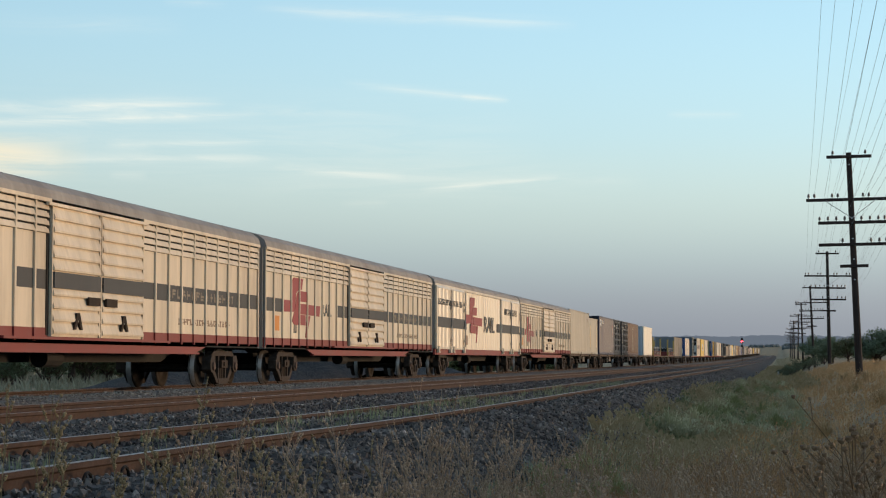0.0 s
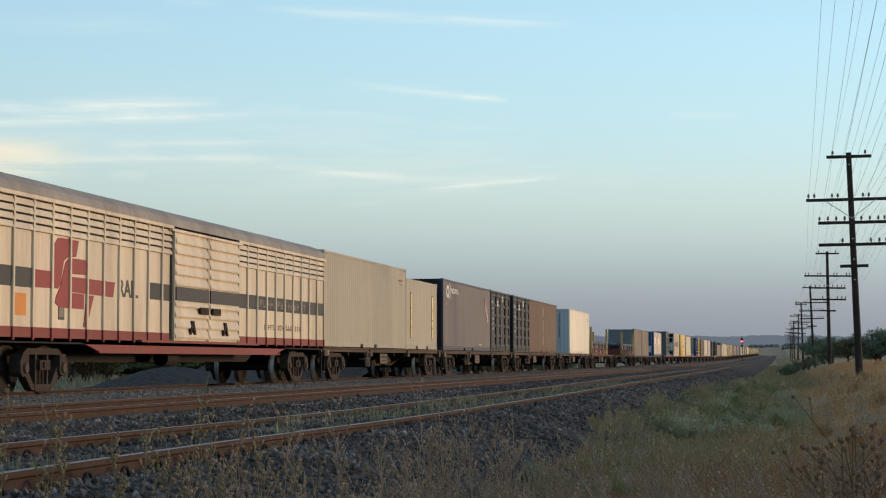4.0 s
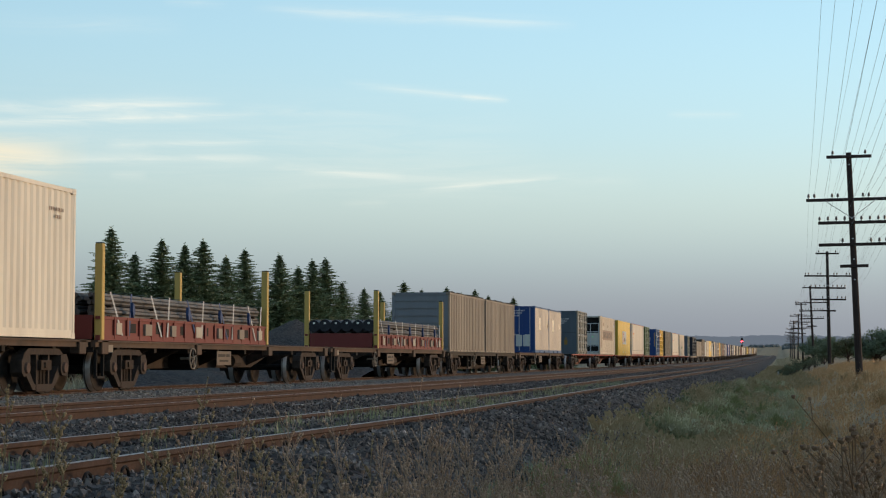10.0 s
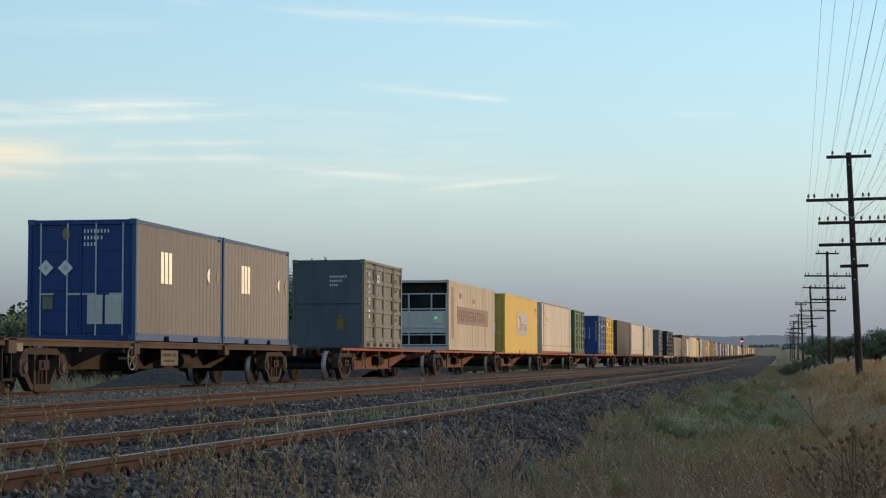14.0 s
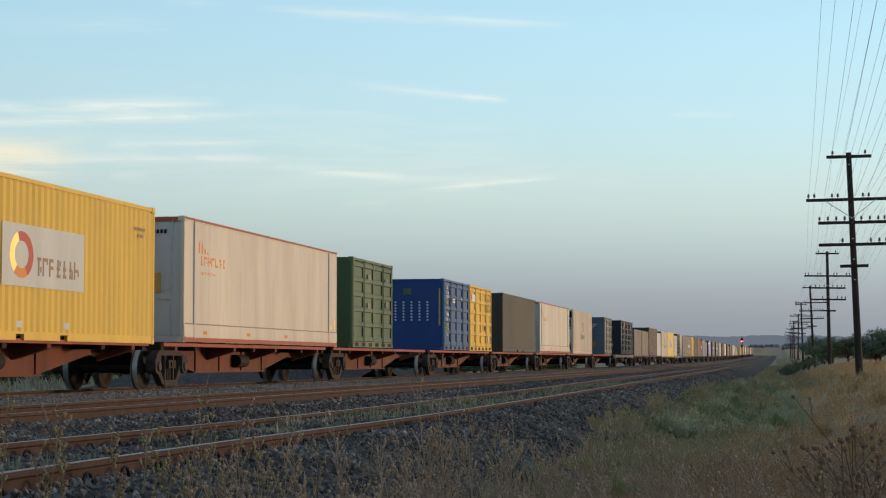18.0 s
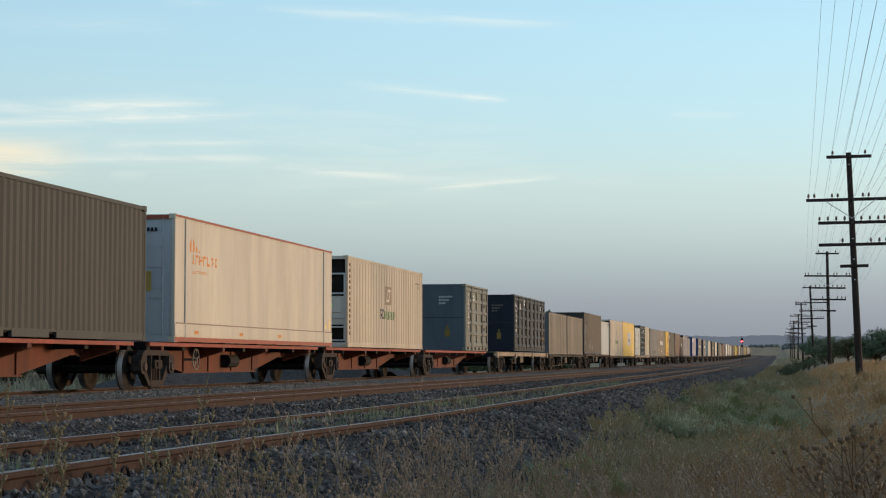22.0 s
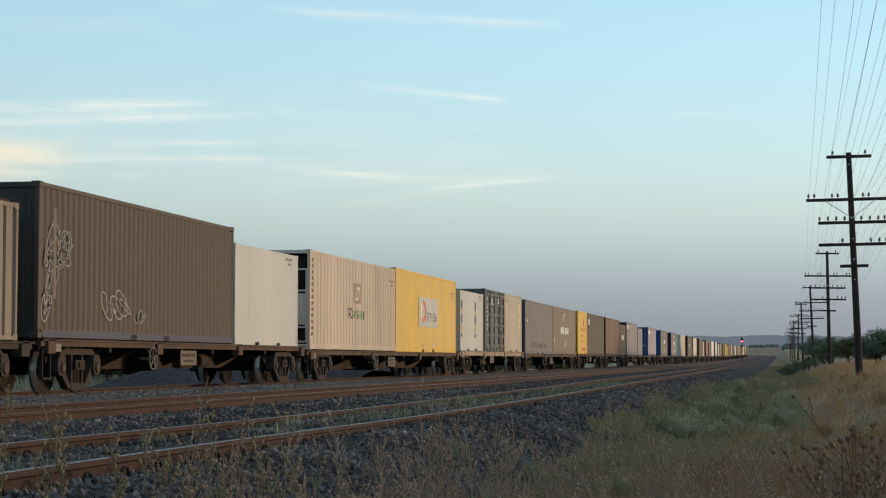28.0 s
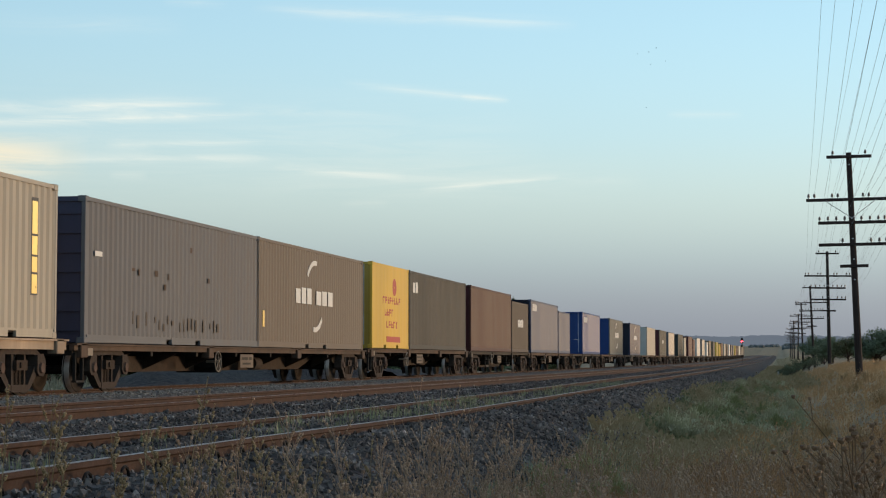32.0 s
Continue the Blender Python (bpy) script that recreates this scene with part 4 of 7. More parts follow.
def door_container(s0, L, H, side, end, label, lift=0.0, rows=5):
    """A container whose side opens in four framed door leaves."""
    c = thing("shipping_container", label, "container", "containers on the train")
    W = 1.219
    shell(c, L, H, M[side], M[end], M[side], "none", "flat", (), 0.2)
    w = (L - 0.24) / 4
    for k in range(4):
        a = 0.12 + w * k + 0.012
        b = a + w - 0.024
        leaf = part("side_door", box(W - 0.075, W - 0.05, a, b, 0.2, H - 0.1), M[side], c)
        for y in (a, b - 0.09):
            part("door_stile", box(W - 0.06, W + 0.002, y, y + 0.09, 0.2, H - 0.1), M[side], leaf)
        for i in range(rows + 1):
            z = 0.2 + (H - 0.50) * i / rows
            part("door_rib", prism([(W - 0.056, z + 0.20), (W - 0.008, z + 0.13), (W - 0.008, z + 0.02), (W - 0.056, z)], "y", a + 0.088, b - 0.088), M[side], leaf)
        rod = bmesh.new()
        y = b - 0.03 if k % 2 == 0 else a + 0.03
        add_tube(rod, (W - 0.002, y, 0.12), (W - 0.002, y, H - 0.06), 0.017, None, 6)
        add_box(rod, W - 0.004, W + 0.02, *sorted((y, y + (0.3 if k % 2 else -0.3))), 0.78, 0.82)
        part("lock_rod", rod, M[side], leaf)
    for i in range(6):
        y = 0.32 + i * (L - 0.9) / 5.2
        part("foot_pocket", box(W - 0.05, W - 0.002, y, y + 0.5, 0.045, 0.165), M["black"], c, "dark pocket under the doors")
    ride(c, s0)
    c["deck"] = DECK + lift
    return c
# ---- the train: covered vans ----
VAN_W = 1.33


def van_frame(w, L, roof_mat, body):
    eave, top = 3.62, 4.10
    arc = [(-VAN_W, eave), (-VAN_W + 0.02, eave + 0.1)]
    for i in range(9):
        a = math.pi * (0.93 - 0.86 * i / 8)
        arc.append((1.28 * math.cos(a) * 1.02, eave + 0.06 + (top - eave - 0.06) * math.sin(a) ** 0.8))
    arc += [(VAN_W - 0.02, eave + 0.1), (VAN_W, eave)]
    part("roof", prism(arc, "y", 0.0, L), roof_mat, w, "weathered grey curved roof")
    for y0, y1 in ((0.02, 0.08), (L - 0.08, L - 0.02)):
        part("end_wall", box(-VAN_W + 0.03, VAN_W - 0.03, y0, y1, 0.95, eave + 0.02), M["van_roof"], w, "grimy dark end wall")
        part("end_post", boxes([(x - 0.04, x + 0.04, *((y0 - 0.07, y0) if y0 < 1 else (y1, y1 + 0.07)), 0.95, eave) for x in (-1.2, -0.6, 0.0, 0.6, 1.2)]), M["van_roof"], w)
    part("far_wall", box(-VAN_W + 0.02, -VAN_W + 0.08, 0.08, L - 0.08, 0.95, eave), body, w)
    part("floor", box(-VAN_W + 0.05, VAN_W - 0.05, 0.05, L - 0.05, 0.95, 1.05), M["black"], w)
    out = [(0.9, 0.98), (3.4, 0.92), (4.6, 0.6), (L - 4.6, 0.6), (L - 3.4, 0.92), (L - 0.9, 0.98)]
    part("centre_sill", prism(out, "x", -0.25, 0.25), M["black"], w)
    part("brake_cylinder", tube((0.7, L / 2 - 1.2, 0.68), (0.7, L / 2 - 0.4, 0.68), 0.18, None, 12), M["black"], w)
    bogie(w, 2.6)
    bogie(w, L - 2.6)
    coupler(w, 0.0, -1)


def mark_box(w, y0, y1, z0, z1, mat, x, name="painted_mark", label=""):
    return part(name, box(x - 0.01, x + 0.003, y0, y1, z0, z1), mat, w, label)


def cross_logo(w, y, z, ky, kz, x):
    """The red stepped sign, as plain shapes."""
    r = M["red_mark"]
    layer = [x]

    def poly(pts):
        layer[0] += 0.0012
        bm = prism([(y + u * ky, z + v * kz) for u, v in pts], "x", x - 0.01, layer[0] + 0.003)
        part("painted_mark", bm, r, w, "faded red stepped sign")
    poly([(-1.0, -0.19), (-1.0, 0.21), (-0.56, 0.21), (-0.53, 0.8), (-0.44, 0.98), (-0.38, 1.0), (0.06, 1.0), (0.0, 0.61), (-0.2, 0.58), (-0.29, 0.48), (-0.36, -0.05), (-0.42, -0.17)])
    poly([(-0.25, 0.46), (-0.18, 0.54), (-0.1, 0.57), (0.32, 0.57), (0.29, 0.22), (-0.17, 0.20), (-0.17, -0.24), (0.2, -0.24), (0.2, -0.6), (-0.38, -0.6), (-0.48, -0.5), (-0.46, -0.36), (-0.36, -0.1)])
    poly([(-0.13, 0.14), (1.0, 0.12), (0.95, -0.25), (-0.13, -0.22)])
    poly([(0.27, -0.26), (0.45, -0.26), (0.27, -1.02), (0.2, -1.02)])


def louvre_van(s0, L, label):
    w = thing("covered_van", label, "railway wagon", "covered vans of the train")
    body = M["van_white"]
    van_frame(w, L, M["van_roof"], body)
    X = VAN_W
    d0, d1 = 9.45, 14.45
    for a, b in ((0.02, d0), (d1, L - 0.02)):
        part("side_wall", box(X - 0.09, X - 0.06, a, b, 1.2, 3.62), body, w)
        n = round((b - a) / 0.92)
        p = (b - a) / n if a > 1 else 0.878
        for i in range(n + 1):
            y = min(max(a + p * i, a + 0.04), b - 0.04)
            part("side_rib", box(X - 0.065, X - 0.018, y - 0.035, y + 0.035, 1.24, 3.60), body, w)
            part("rib_foot", box(X - 0.052, X - 0.018, y - 0.035, y + 0.035, 1.0, 1.24), M["van_red"], w, "dull red foot of a rib")
        for i in range(n):
            y0, y1 = a + p * i + 0.035, a + p * (i + 1) - 0.035
            if i == n - 1:
                y1 = b - 0.035
            # black sheet puts the shade between the louvres into colour
            part("louvre_back", box(X - 0.060, X - 0.055, y0, y1, 2.98, 3.56), M["black"], w, "black backing for the shade behind the louvres")
            for j in range(4):
                z = 2.985 + 0.145 * j
                part("louvre", prism([(X - 0.055, z + 0.10), (X - 0.022, z), (X - 0.018, z + 0.012), (X - 0.048, z + 0.113)], "y", y0, y1), body, w)
        for p0, p1 in (((a + 0.01, 1.74), (7.9, b - 0.01)) if a < 1 else ((a + 0.01, b - 0.01),)):
            part("waist_band", box(X - 0.07, X - 0.056, p0, p1, 1.95, 2.31), M["band"], w, "dark grey painted stripe")
        part("eave_rail", box(X - 0.05, X + 0.01, a, b, 3.56, 3.63), body, w)
    dw = (d1 - d0) / 2
    for k in range(2):
        a = d0 + dw * k + 0.02
        b = a + dw - 0.04
        items = [(X - 0.05, X - 0.01, a, b, 1.08, 3.50)]
        items += [(X - 0.012, X + 0.022, a, a + 0.05, 1.08, 3.5), (X - 0.012, X + 0.022, b - 0.05, b, 1.08, 3.5)]
        dr = part("sliding_door", boxes(items), body, w, "off-white ribbed sliding door")
        part("door_back", box(X - 0.012, X - 0.007, a + 0.05, b - 0.05, 1.1, 3.48), body, dr)
        for j in range(10):
            z = 1.12 + 0.236 * j
            part("door_plank", prism([(X - 0.008, z + 0.01), (X + 0.046, z + 0.01), (X + 0.05, z + 0.05), (X + 0.0, z + 0.205), (X - 0.008, z + 0.205)], "y", a + 0.05, b - 0.05), body, dr)
        part("waist_band", box(X - 0.012, X + 0.053, a + 0.05, b - 0.05, 1.98, 2.28), M["band"], dr, "dark grey painted stripe")
        part("door_handle", boxes([(X + 0.02, X + 0.085, *((b - 0.75, b - 0.15) if k == 0 else (a + 0.15, a + 0.75)), 1.70, 1.86)]), M["bogie"], dr)
        yc = (a + b) / 2
        part("lifting_lug", prism([(yc - 0.22, 1.22), (yc - 0.12, 1.22), (yc, 1.44), (yc + 0.12, 1.22), (yc + 0.22, 1.22), (yc + 0.06, 1.54), (yc - 0.06, 1.54)], "x", X + 0.01, X + 0.065), M["bogie"], dr)
    part("door_track", boxes([(X - 0.02, X + 0.07, d0 - 2.2, d1 + 1.6, 1.02, 1.07), ]), M["van_red"], w)
    part("door_gap", box(X - 0.055, X - 0.04, d0 - 0.09, d0 + 0.02, 1.1, 3.5), M["black"], w, "dark gap beside the door")
    part("door_head", box(X - 0.02, X + 0.05, d0 - 0.2, d1 + 0.2, 3.5, 3.56), body, w)
    sill = [(0.0, 0.98), (0.0, 1.24), (L, 1.24), (L, 0.98), (L - 4.2, 0.98), (L - 5.2, 0.80), (5.2, 0.80), (4.2, 0.98)]
    part("side_sill", prism(sill, "x", X - 0.10, X - 0.05), M["van_red"], w, "dull red side sill")
    part("sill_flange", boxes([(X - 0.1, X + 0.0, 5.0, L - 5.0, 0.78, 0.82)]), M["van_red"], w)
    cross_logo(w, 3.85, 2.12, 2.1, 0.82, X - 0.054)
    flat_text("RAIL", 0.50, M["letter_dark"], w, (X - 0.054, 6.15, 1.95), squeeze=1.15)
    glyphs(w, X - 0.053, 16.5, 2.02, 14, 0.26, 0.2, M["plate"], seed=3)
    glyphs(w, X - 0.053, 16.9, 1.44, 18, 0.17, 0.14, M["letter_brown"], seed=4)
    mark_box(w, 0.98, 1.5, 1.44, 1.84, M["letter_orange"], X - 0.056)
    mark_box(w, 3.0, 3.3, 1.4, 1.75, M["letter_dark"], X - 0.056)
    mark_box(w, 3.04, 3.26, 1.45, 1.7, M["plate"], X - 0.053)
    return ride(w, s0)


def plug_van(s0, L, label):
    w = thing("covered_van", label, "railway wagon", "covered vans of the train")
    body = M["van_white2"]
    van_frame(w, L, M["van_roof"], body)
    X = VAN_W
    cuts = [0.05, 3.4, 6.6, 16.95, 20.15, L - 0.05]
    part("side_wall", corrugated(6.65, 16.9, 1.09, 3.55, X - 0.02, 0.64, 0.05, 0.7), body, w)
    for a, b in ((cuts[0], cuts[1]), (cuts[1], cuts[2]), (cuts[3], cuts[4]), (cuts[4], cuts[5])):
        sheet = corrugated(a + 0.06, b - 0.06, 1.16, 3.5, X + 0.05, 0.85, 0.03, 0.75)
        d = part("plug_door", sheet, body, w, "off-white corrugated plug door")
        part("door_frame", boxes([(X - 0.02, X + 0.06, a + 0.0, a + 0.06, 1.1, 3.56), (X - 0.02, X + 0.06, b - 0.06, b, 1.1, 3.56), (X - 0.02, X + 0.065, a, b, 1.08, 1.16)]), body, d)
        part("door_hood", prism([(X - 0.02, 3.5), (X + 0.06, 3.5), (X - 0.14, 3.86), (X - 0.2, 3.86)], "y", a, b), body, d)
        lug = boxes([(X + 0.02, X + 0.12, y - 0.09, y + 0.09, 0.93, 1.2) for y in (a + 0.35, b - 0.35)])
        part("door_roller", lug, body, d)
        bar = bmesh.new()
        add_tube(bar, (X + 0.08, b - 0.12, 1.2), (X + 0.08, b - 0.12, 3.5), 0.03, None, 6)
        for z in (1.4, 1.95, 2.7, 2.95):
            add_box(bar, X + 0.05, X + 0.11, b - 0.2, b - 0.05, z, z + 0.1)
        part("lock_bar", bar, M["van_roof"], d)
    part("side_sill", box(X - 0.09, X + 0.0, 0.0, L, 0.86, 1.10), M["van_red"], w, "dull red side sill")
    part("eave_rail", box(X - 0.06, X + 0.012, 0.0, L, 3.56, 3.66), body, w)
    for a, b in ((0.35, 3.3), (3.5, 6.5), (17.05, 20.05), (20.25, L - 0.3)):
        part("waist_band", box(X + 0.02, X + 0.054, a, b, 1.95, 2.36), M["band"], w, "dark grey painted stripe")
    part("waist_band", box(X - 0.05, X - 0.016, 6.65, 7.4, 1.95, 2.36), M["band"], w)
    part("waist_band", box(X - 0.05, X - 0.016, 16.0, 16.9, 1.95, 2.36), M["band"], w)
    cross_logo(w, 9.4, 2.40, 2.2, 0.98, X - 0.014)
    flat_text("RAIL", 1.0, M["letter_dark"], w, (X - 0.012, 11.9, 1.92), squeeze=1.6, thick=0.008, slant=0.3)
    glyphs(w, X + 0.054, 0.5, 2.84, 22, 0.2, 0.24, M["letter_dark"], gap=0.25, seed=5)
    flat_text("MULTI-FREIGHTER", 0.42, M["letter_dark"], w, (X + 0.056, 17.8, 2.84), squeeze=1.25)
    mark_box(w, 6.9, 7.7, 1.3, 1.7, M["letter_brown"], X - 0.012)
    return ride(w, s0)


# ---- the consist, from the front; places in metres along the train ----
def kk(v):
    return v * K


for a in (22.2, 45.75, 92.7):
    louvre_van(kk(a), 23.3, "off-white louvred covered van with red sill and dark stripe")
plug_van(kk(69.3), 23.4, "off-white plug-door covered van with red sign and dark stripe")

H86, H96 = 2.59, 2.896
L40, L20, L30, L48 = 12.19, 6.058, 9.125, 14.63

WAGONS = [("centre", 115.6, 134.6), ("centre", 134.9, 154.0), ("centre", 154.4, 173.0), ("centre", 173.5, 192.3), ("centre", 192.7, 211.4), ("centre", 211.8, 230.6),
          ("side", 231.3, 250.8), ("centre", 251.3, 270.9)]
for i in range(10):
    WAGONS.append(("orange", 276.0 + i * 15.42, 276.0 + (i + 1) * 15.42))
WAGONS += [("cream", 432.3, 451.7), ("side", 452.1, 471.5), ("centre", 471.9, 490.6), ("centre", 490.9, 515.6), ("cream", 516.0, 535.1), ("centre", 535.5, 560.2), ("centre", 560.7, 579.8),
           ("side", 580.2, 599.4), ("centre", 599.7, 619.0)]
s = 619.4
while s < 1165:
    WAGONS.append((("centre", "side", "centre")[int(s) % 3], s, s + 19.4))
    s += 19.8
WLABEL = {"centre": "dusty brown container wagon with deep centre sill", "side": "dusty grey container wagon with ribbed side sills",
          "cream": "scratched cream container wagon on two bogies", "orange": "faded orange low-slung container wagon unit"}
LOW_DECKS = {231.3: 0.06, 452.1: 0.06, 490.9: 0.1, 535.5: 0.07}
for st, a, b in WAGONS:
    flat_wagon(st, kk(a), kk(b), WLABEL[st], LOW_DECKS.get(a, 0.0))

C = {}
C["beige40"] = container(kk(115.9), L40, H96, "beige", "beige", "beige", "beige corrugated long container", "corr", "doors", True)
C["beige20"] = container(kk(127.95), L20, H86, "beige", "beige", "beige", "beige short container with reflective tape strips", "corr", "doors")
C["navy40"] = container(kk(135.25), L40, H96, "slate", "navy", "slate", "slate blue long container with white lettering", "corr", "doors")
C["grey_doors1"] = door_container(kk(147.5), L20, H96, "darkgrey", "darkgrey", "charcoal side-door container with white placards")
C["grey_doors2"] = door_container(kk(154.7), L20, H96, "darkgrey", "navy", "charcoal side-door container with navy end")
C["brown40"] = container(kk(160.7), L40, H96, "brown", "brown", "brown", "red-brown corrugated long container with white text column")
C["white40"] = container(kk(179.6), L40, H96, "cream", "bluegrey", "cream", "cream corrugated long container with shade-toned blue-grey end")
C["open1"] = container(kk(231.75), L30, 2.46, "rib", "rib_end", "rib", "weathered grey ribbed container with grey end", "groove", "horizontal", False, pitch=0.41, depth=0.055, base=0.09, drop=0.06)
C["open2"] = container(kk(241.1), L30, 2.46, "rib", "rib_end", "rib", "weathered grey ribbed container on a grey wagon", "groove", "horizontal", False, pitch=0.41, depth=0.055, base=0.09, drop=0.06)
C["blue1"] = container(kk(258.0), L20, H86, "silver", "blue", "bluepanel", "silver-sided short container with blue doors", "corr", "doors")
C["blue2"] = container(kk(264.1), L20, H86, "silver", "blue", "bluepanel", "silver-sided short container with blue frame", "corr", "doors")
C["teal1"] = door_container(kk(279.3), L20, H96, "sage", "teal", "grey-green side-door container with blue-green end")
C["reefer1"] = container(kk(294.6), L40, H96, "reefer_tan", "white", "reefer_tan", "cream refrigerated container with brown print panel", "fine", "reefer", False, pitch=0.42)
C["yellow1"] = container(kk(309.95), L40, 2.96, "yellow", "olive_yellow", "yellow", "yellow long container with white sign", "corr", "doors", drop=0.06)
C["white48a"] = container(kk(323.95), L48, H96, "pinkwhite", "bluegrey", "pinkwhite", "warm white extra-long container with orange-red trim", "fine", "doors", True, pitch=0.22)
C["green1"] = door_container(kk(340.5), L20, H96, "palegreen", "green", "pale green side-door container with green end")
C["blue3"] = door_container(kk(356.3), L20, H96, "bluepanel", "blue", "blue side-door container with yellow lettering")
C["yellow20"] = door_container(kk(362.5), L20, H96, "yellow", "yellow", "yellow side-door container with framed panels")
C["dark40"] = container(kk(372.0), L40, H96, "charcoal", "charcoal", "charcoal", "dark olive-grey long container with faint number", "corr", "doors")
C["white48b"] = container(kk(385.9), L48, H96, "pinkwhite", "bluegrey", "pinkwhite", "warm white extra-long container with red mark", "fine", "doors", True, pitch=0.22)
C["reefer2"] = container(kk(402.4), L40, H96, "reefer_tan", "white", "reefer_tan", "cream refrigerated container with brown and green sign", "fine", "reefer", False, pitch=0.42)
C["teal2"] = door_container(kk(424.0), L20, H96, "sage", "teal", "grey-green side-door container with blue-green end")
C["dark1"] = door_container(kk(438.55), L20, H96, "darkgrey", "navy", "charcoal side-door container with navy end", 0.06)
C["dark2"] = door_container(kk(444.6), L20, H96, "darkgrey", "darkgrey", "charcoal side-door container with placards", 0.06)
C["open3"] = container(kk(452.55), L30, 2.46, "rib", "rib_end", "rib", "weathered grey-beige ribbed container", "groove", "horizontal", False, pitch=0.41, depth=0.055, base=0.09, drop=0.06)
C["open4"] = container(kk(461.85), L30, 2.46, "rib", "rib_end", "rib", "weathered grey-beige ribbed container", "groove", "horizontal", False, pitch=0.41, depth=0.055, base=0.09, drop=0.06)
C["brown2"] = container(kk(471.75), L40, H96, "mud", "charcoal", "mud", "faded brown long container with pale graffiti", "corr", "doors")
C["white20a"] = container(kk(483.9), L20, H86, "white_clean", "white", "white_clean", "plain white short container", "fine", "flat", True, drop=0.06)
C["reefer3"] = container(kk(491.2), L40, H96, "reefer_tan", "white", "reefer_tan", "cream refrigerated container with brown and green sign", "fine", "reefer", False, pitch=0.42, drop=0.09)
C["yellow2"] = container(kk(503.05), L40, 2.99, "yellow", "olive_yellow", "yellow", "yellow long container with white sign", "corr", "doors", drop=0.11)
C["white20b"] = container(kk(516.15), L20, H86, "white_clean", "white", "white_clean", "white short container with two printed strips", "fine", "doors", True)
C["dark3"] = door_container(kk(522.6), L20, H96, "greygreen", "greygreen", "grey-green side-door container with white lettering")
C["beige3"] = container(kk(528.65), L20, H96, "beige", "beige", "beige", "beige short container with gold tape strips", "corr", "doors")
C["grey40"] = container(kk(536.0), L40, H96, "dullgrey", "slate", "dullgrey", "scuffed grey long container with blue end", "corr", "horizontal", drop=0.07)
C["tan40"] = container(kk(547.9), L40, H96, "tan", "tan", "tan", "tan long container with white lettering", "corr", "doors", drop=0.07)
C["yellow20b"] = container(kk(561.3), L20, H96, "yellow", "olive_yellow", "yellow", "yellow short container with red lettering", "fine", "doors")
FAR = [(567.45, 40, "charcoal", "charcoal"), (580.8, 40, "brown", "maroon"), (593.1, 20, "mud", "maroon"), (600.2, 40, "steelblue", "navy"), (612.6, 20, "steelblue", "silver"),
       (626.2, 40, "blue", "blue"), (646.2, 40, "greygreen", "blue"), (665.8, 40, "slate", "navy"), (686.8, 40, "beige", "white"), (706.0, 40, "olive", "maroon"), (722.4, 40, "silver", "silver"),
       (743.2, 40, "olive", "charcoal"), (757.5, 20, "beige", "white"), (770.0, 40, "maroon", "maroon"), (785.0, 20, "maroon", "maroon"), (797.0, 40, "white", "white"), (816.0, 40, "silver", "silver"),
       (836.0, 20, "white", "white"), (846.0, 40, "tan", "tan"), (866.0, 40, "olive", "olive"), (886.0, 40, "olive_yellow", "yellow"), (906.0, 20, "yellow", "yellow"), (918.0, 40, "brown", "brown"),
       (938.0, 40, "beige", "beige"), (958.0, 40, "mud", "mud"), (978.0, 40, "white", "white"), (998.0, 40, "tan", "brown"), (1018.0, 40, "rib", "rib_end"), (1038.0, 40, "olive_yellow", "yellow"),
       (1058.0, 40, "brown", "brown"), (1078.0, 40, "rib", "rib"), (1098.0, 40, "white", "bluegrey"), (1120.0, 40, "tan", "tan"), (1140.0, 40, "beige", "beige"), (1161.0, 40, "mud", "mud")]
FARLABEL = {"charcoal": "dark olive-grey", "mud": "faded brown", "olive": "olive", "slate": "slate blue", "steelblue": "grey-blue", "blue": "royal blue", "greygreen": "grey-green", "silver": "silver-grey", "tan": "tan", "pinkwhite": "warm white", "white_clean": "white",
            "maroon": "maroon", "white": "white", "olive_yellow": "dull yellow", "yellow": "yellow", "brown": "red-brown", "beige": "beige", "rib": "weathered grey"}
for a, ln, sd, en in FAR:
    C[a] = container(kk(a), L40 if ln == 40 else L20, H96 if ln == 40 else H86, sd, en, sd, FARLABEL[sd] + (" long" if ln == 40 else " short") + " corrugated container on the train", "corr", "flat" if a > 640 else "doors", False, far=a > 640)
# ---- telegraph line ----
M["signal_red"] = bpy.data.materials.new("lit red lens")
M["signal_red"].use_nodes = True
_b = M["signal_red"].node_tree.nodes["Principled BSDF"]
_b.inputs["Base Color"].default_value = (0.6, 0.02, 0.03, 1)
_b.inputs["Emission Color"].default_value = (1.0, 0.05, 0.07, 1)
_b.inputs["Emission Strength"].default_value = 9.0

ARMS = [(8.58, 0.86, (-0.62, 0.62)), (6.9, 1.72, (-1.62, -1.4, -0.72, -0.5, 0.46, 0.68, 1.38, 1.6)), (6.0, 1.30, (-1.24, -0.92, -0.6, -0.28, 0.36, 0.68, 1.0, 1.24)), (5.14, 1.32, (-0.4, 0.68, 1.0, 1.26)),
        (4.3, 0.54, ())]
POLES = [(2.1, 6.0, 0.0), (2.98, 73.0, -2.0), (3.55, 140.0, -0.6), (3.55, 207.0, -2.2), (3.15, 274.0, -1.4), (3.0, 341.0, 1.0), (2.8, 408.0, -0.5), (2.7, 475.0, 0.5), (2.6, 542.0, 0.0)]


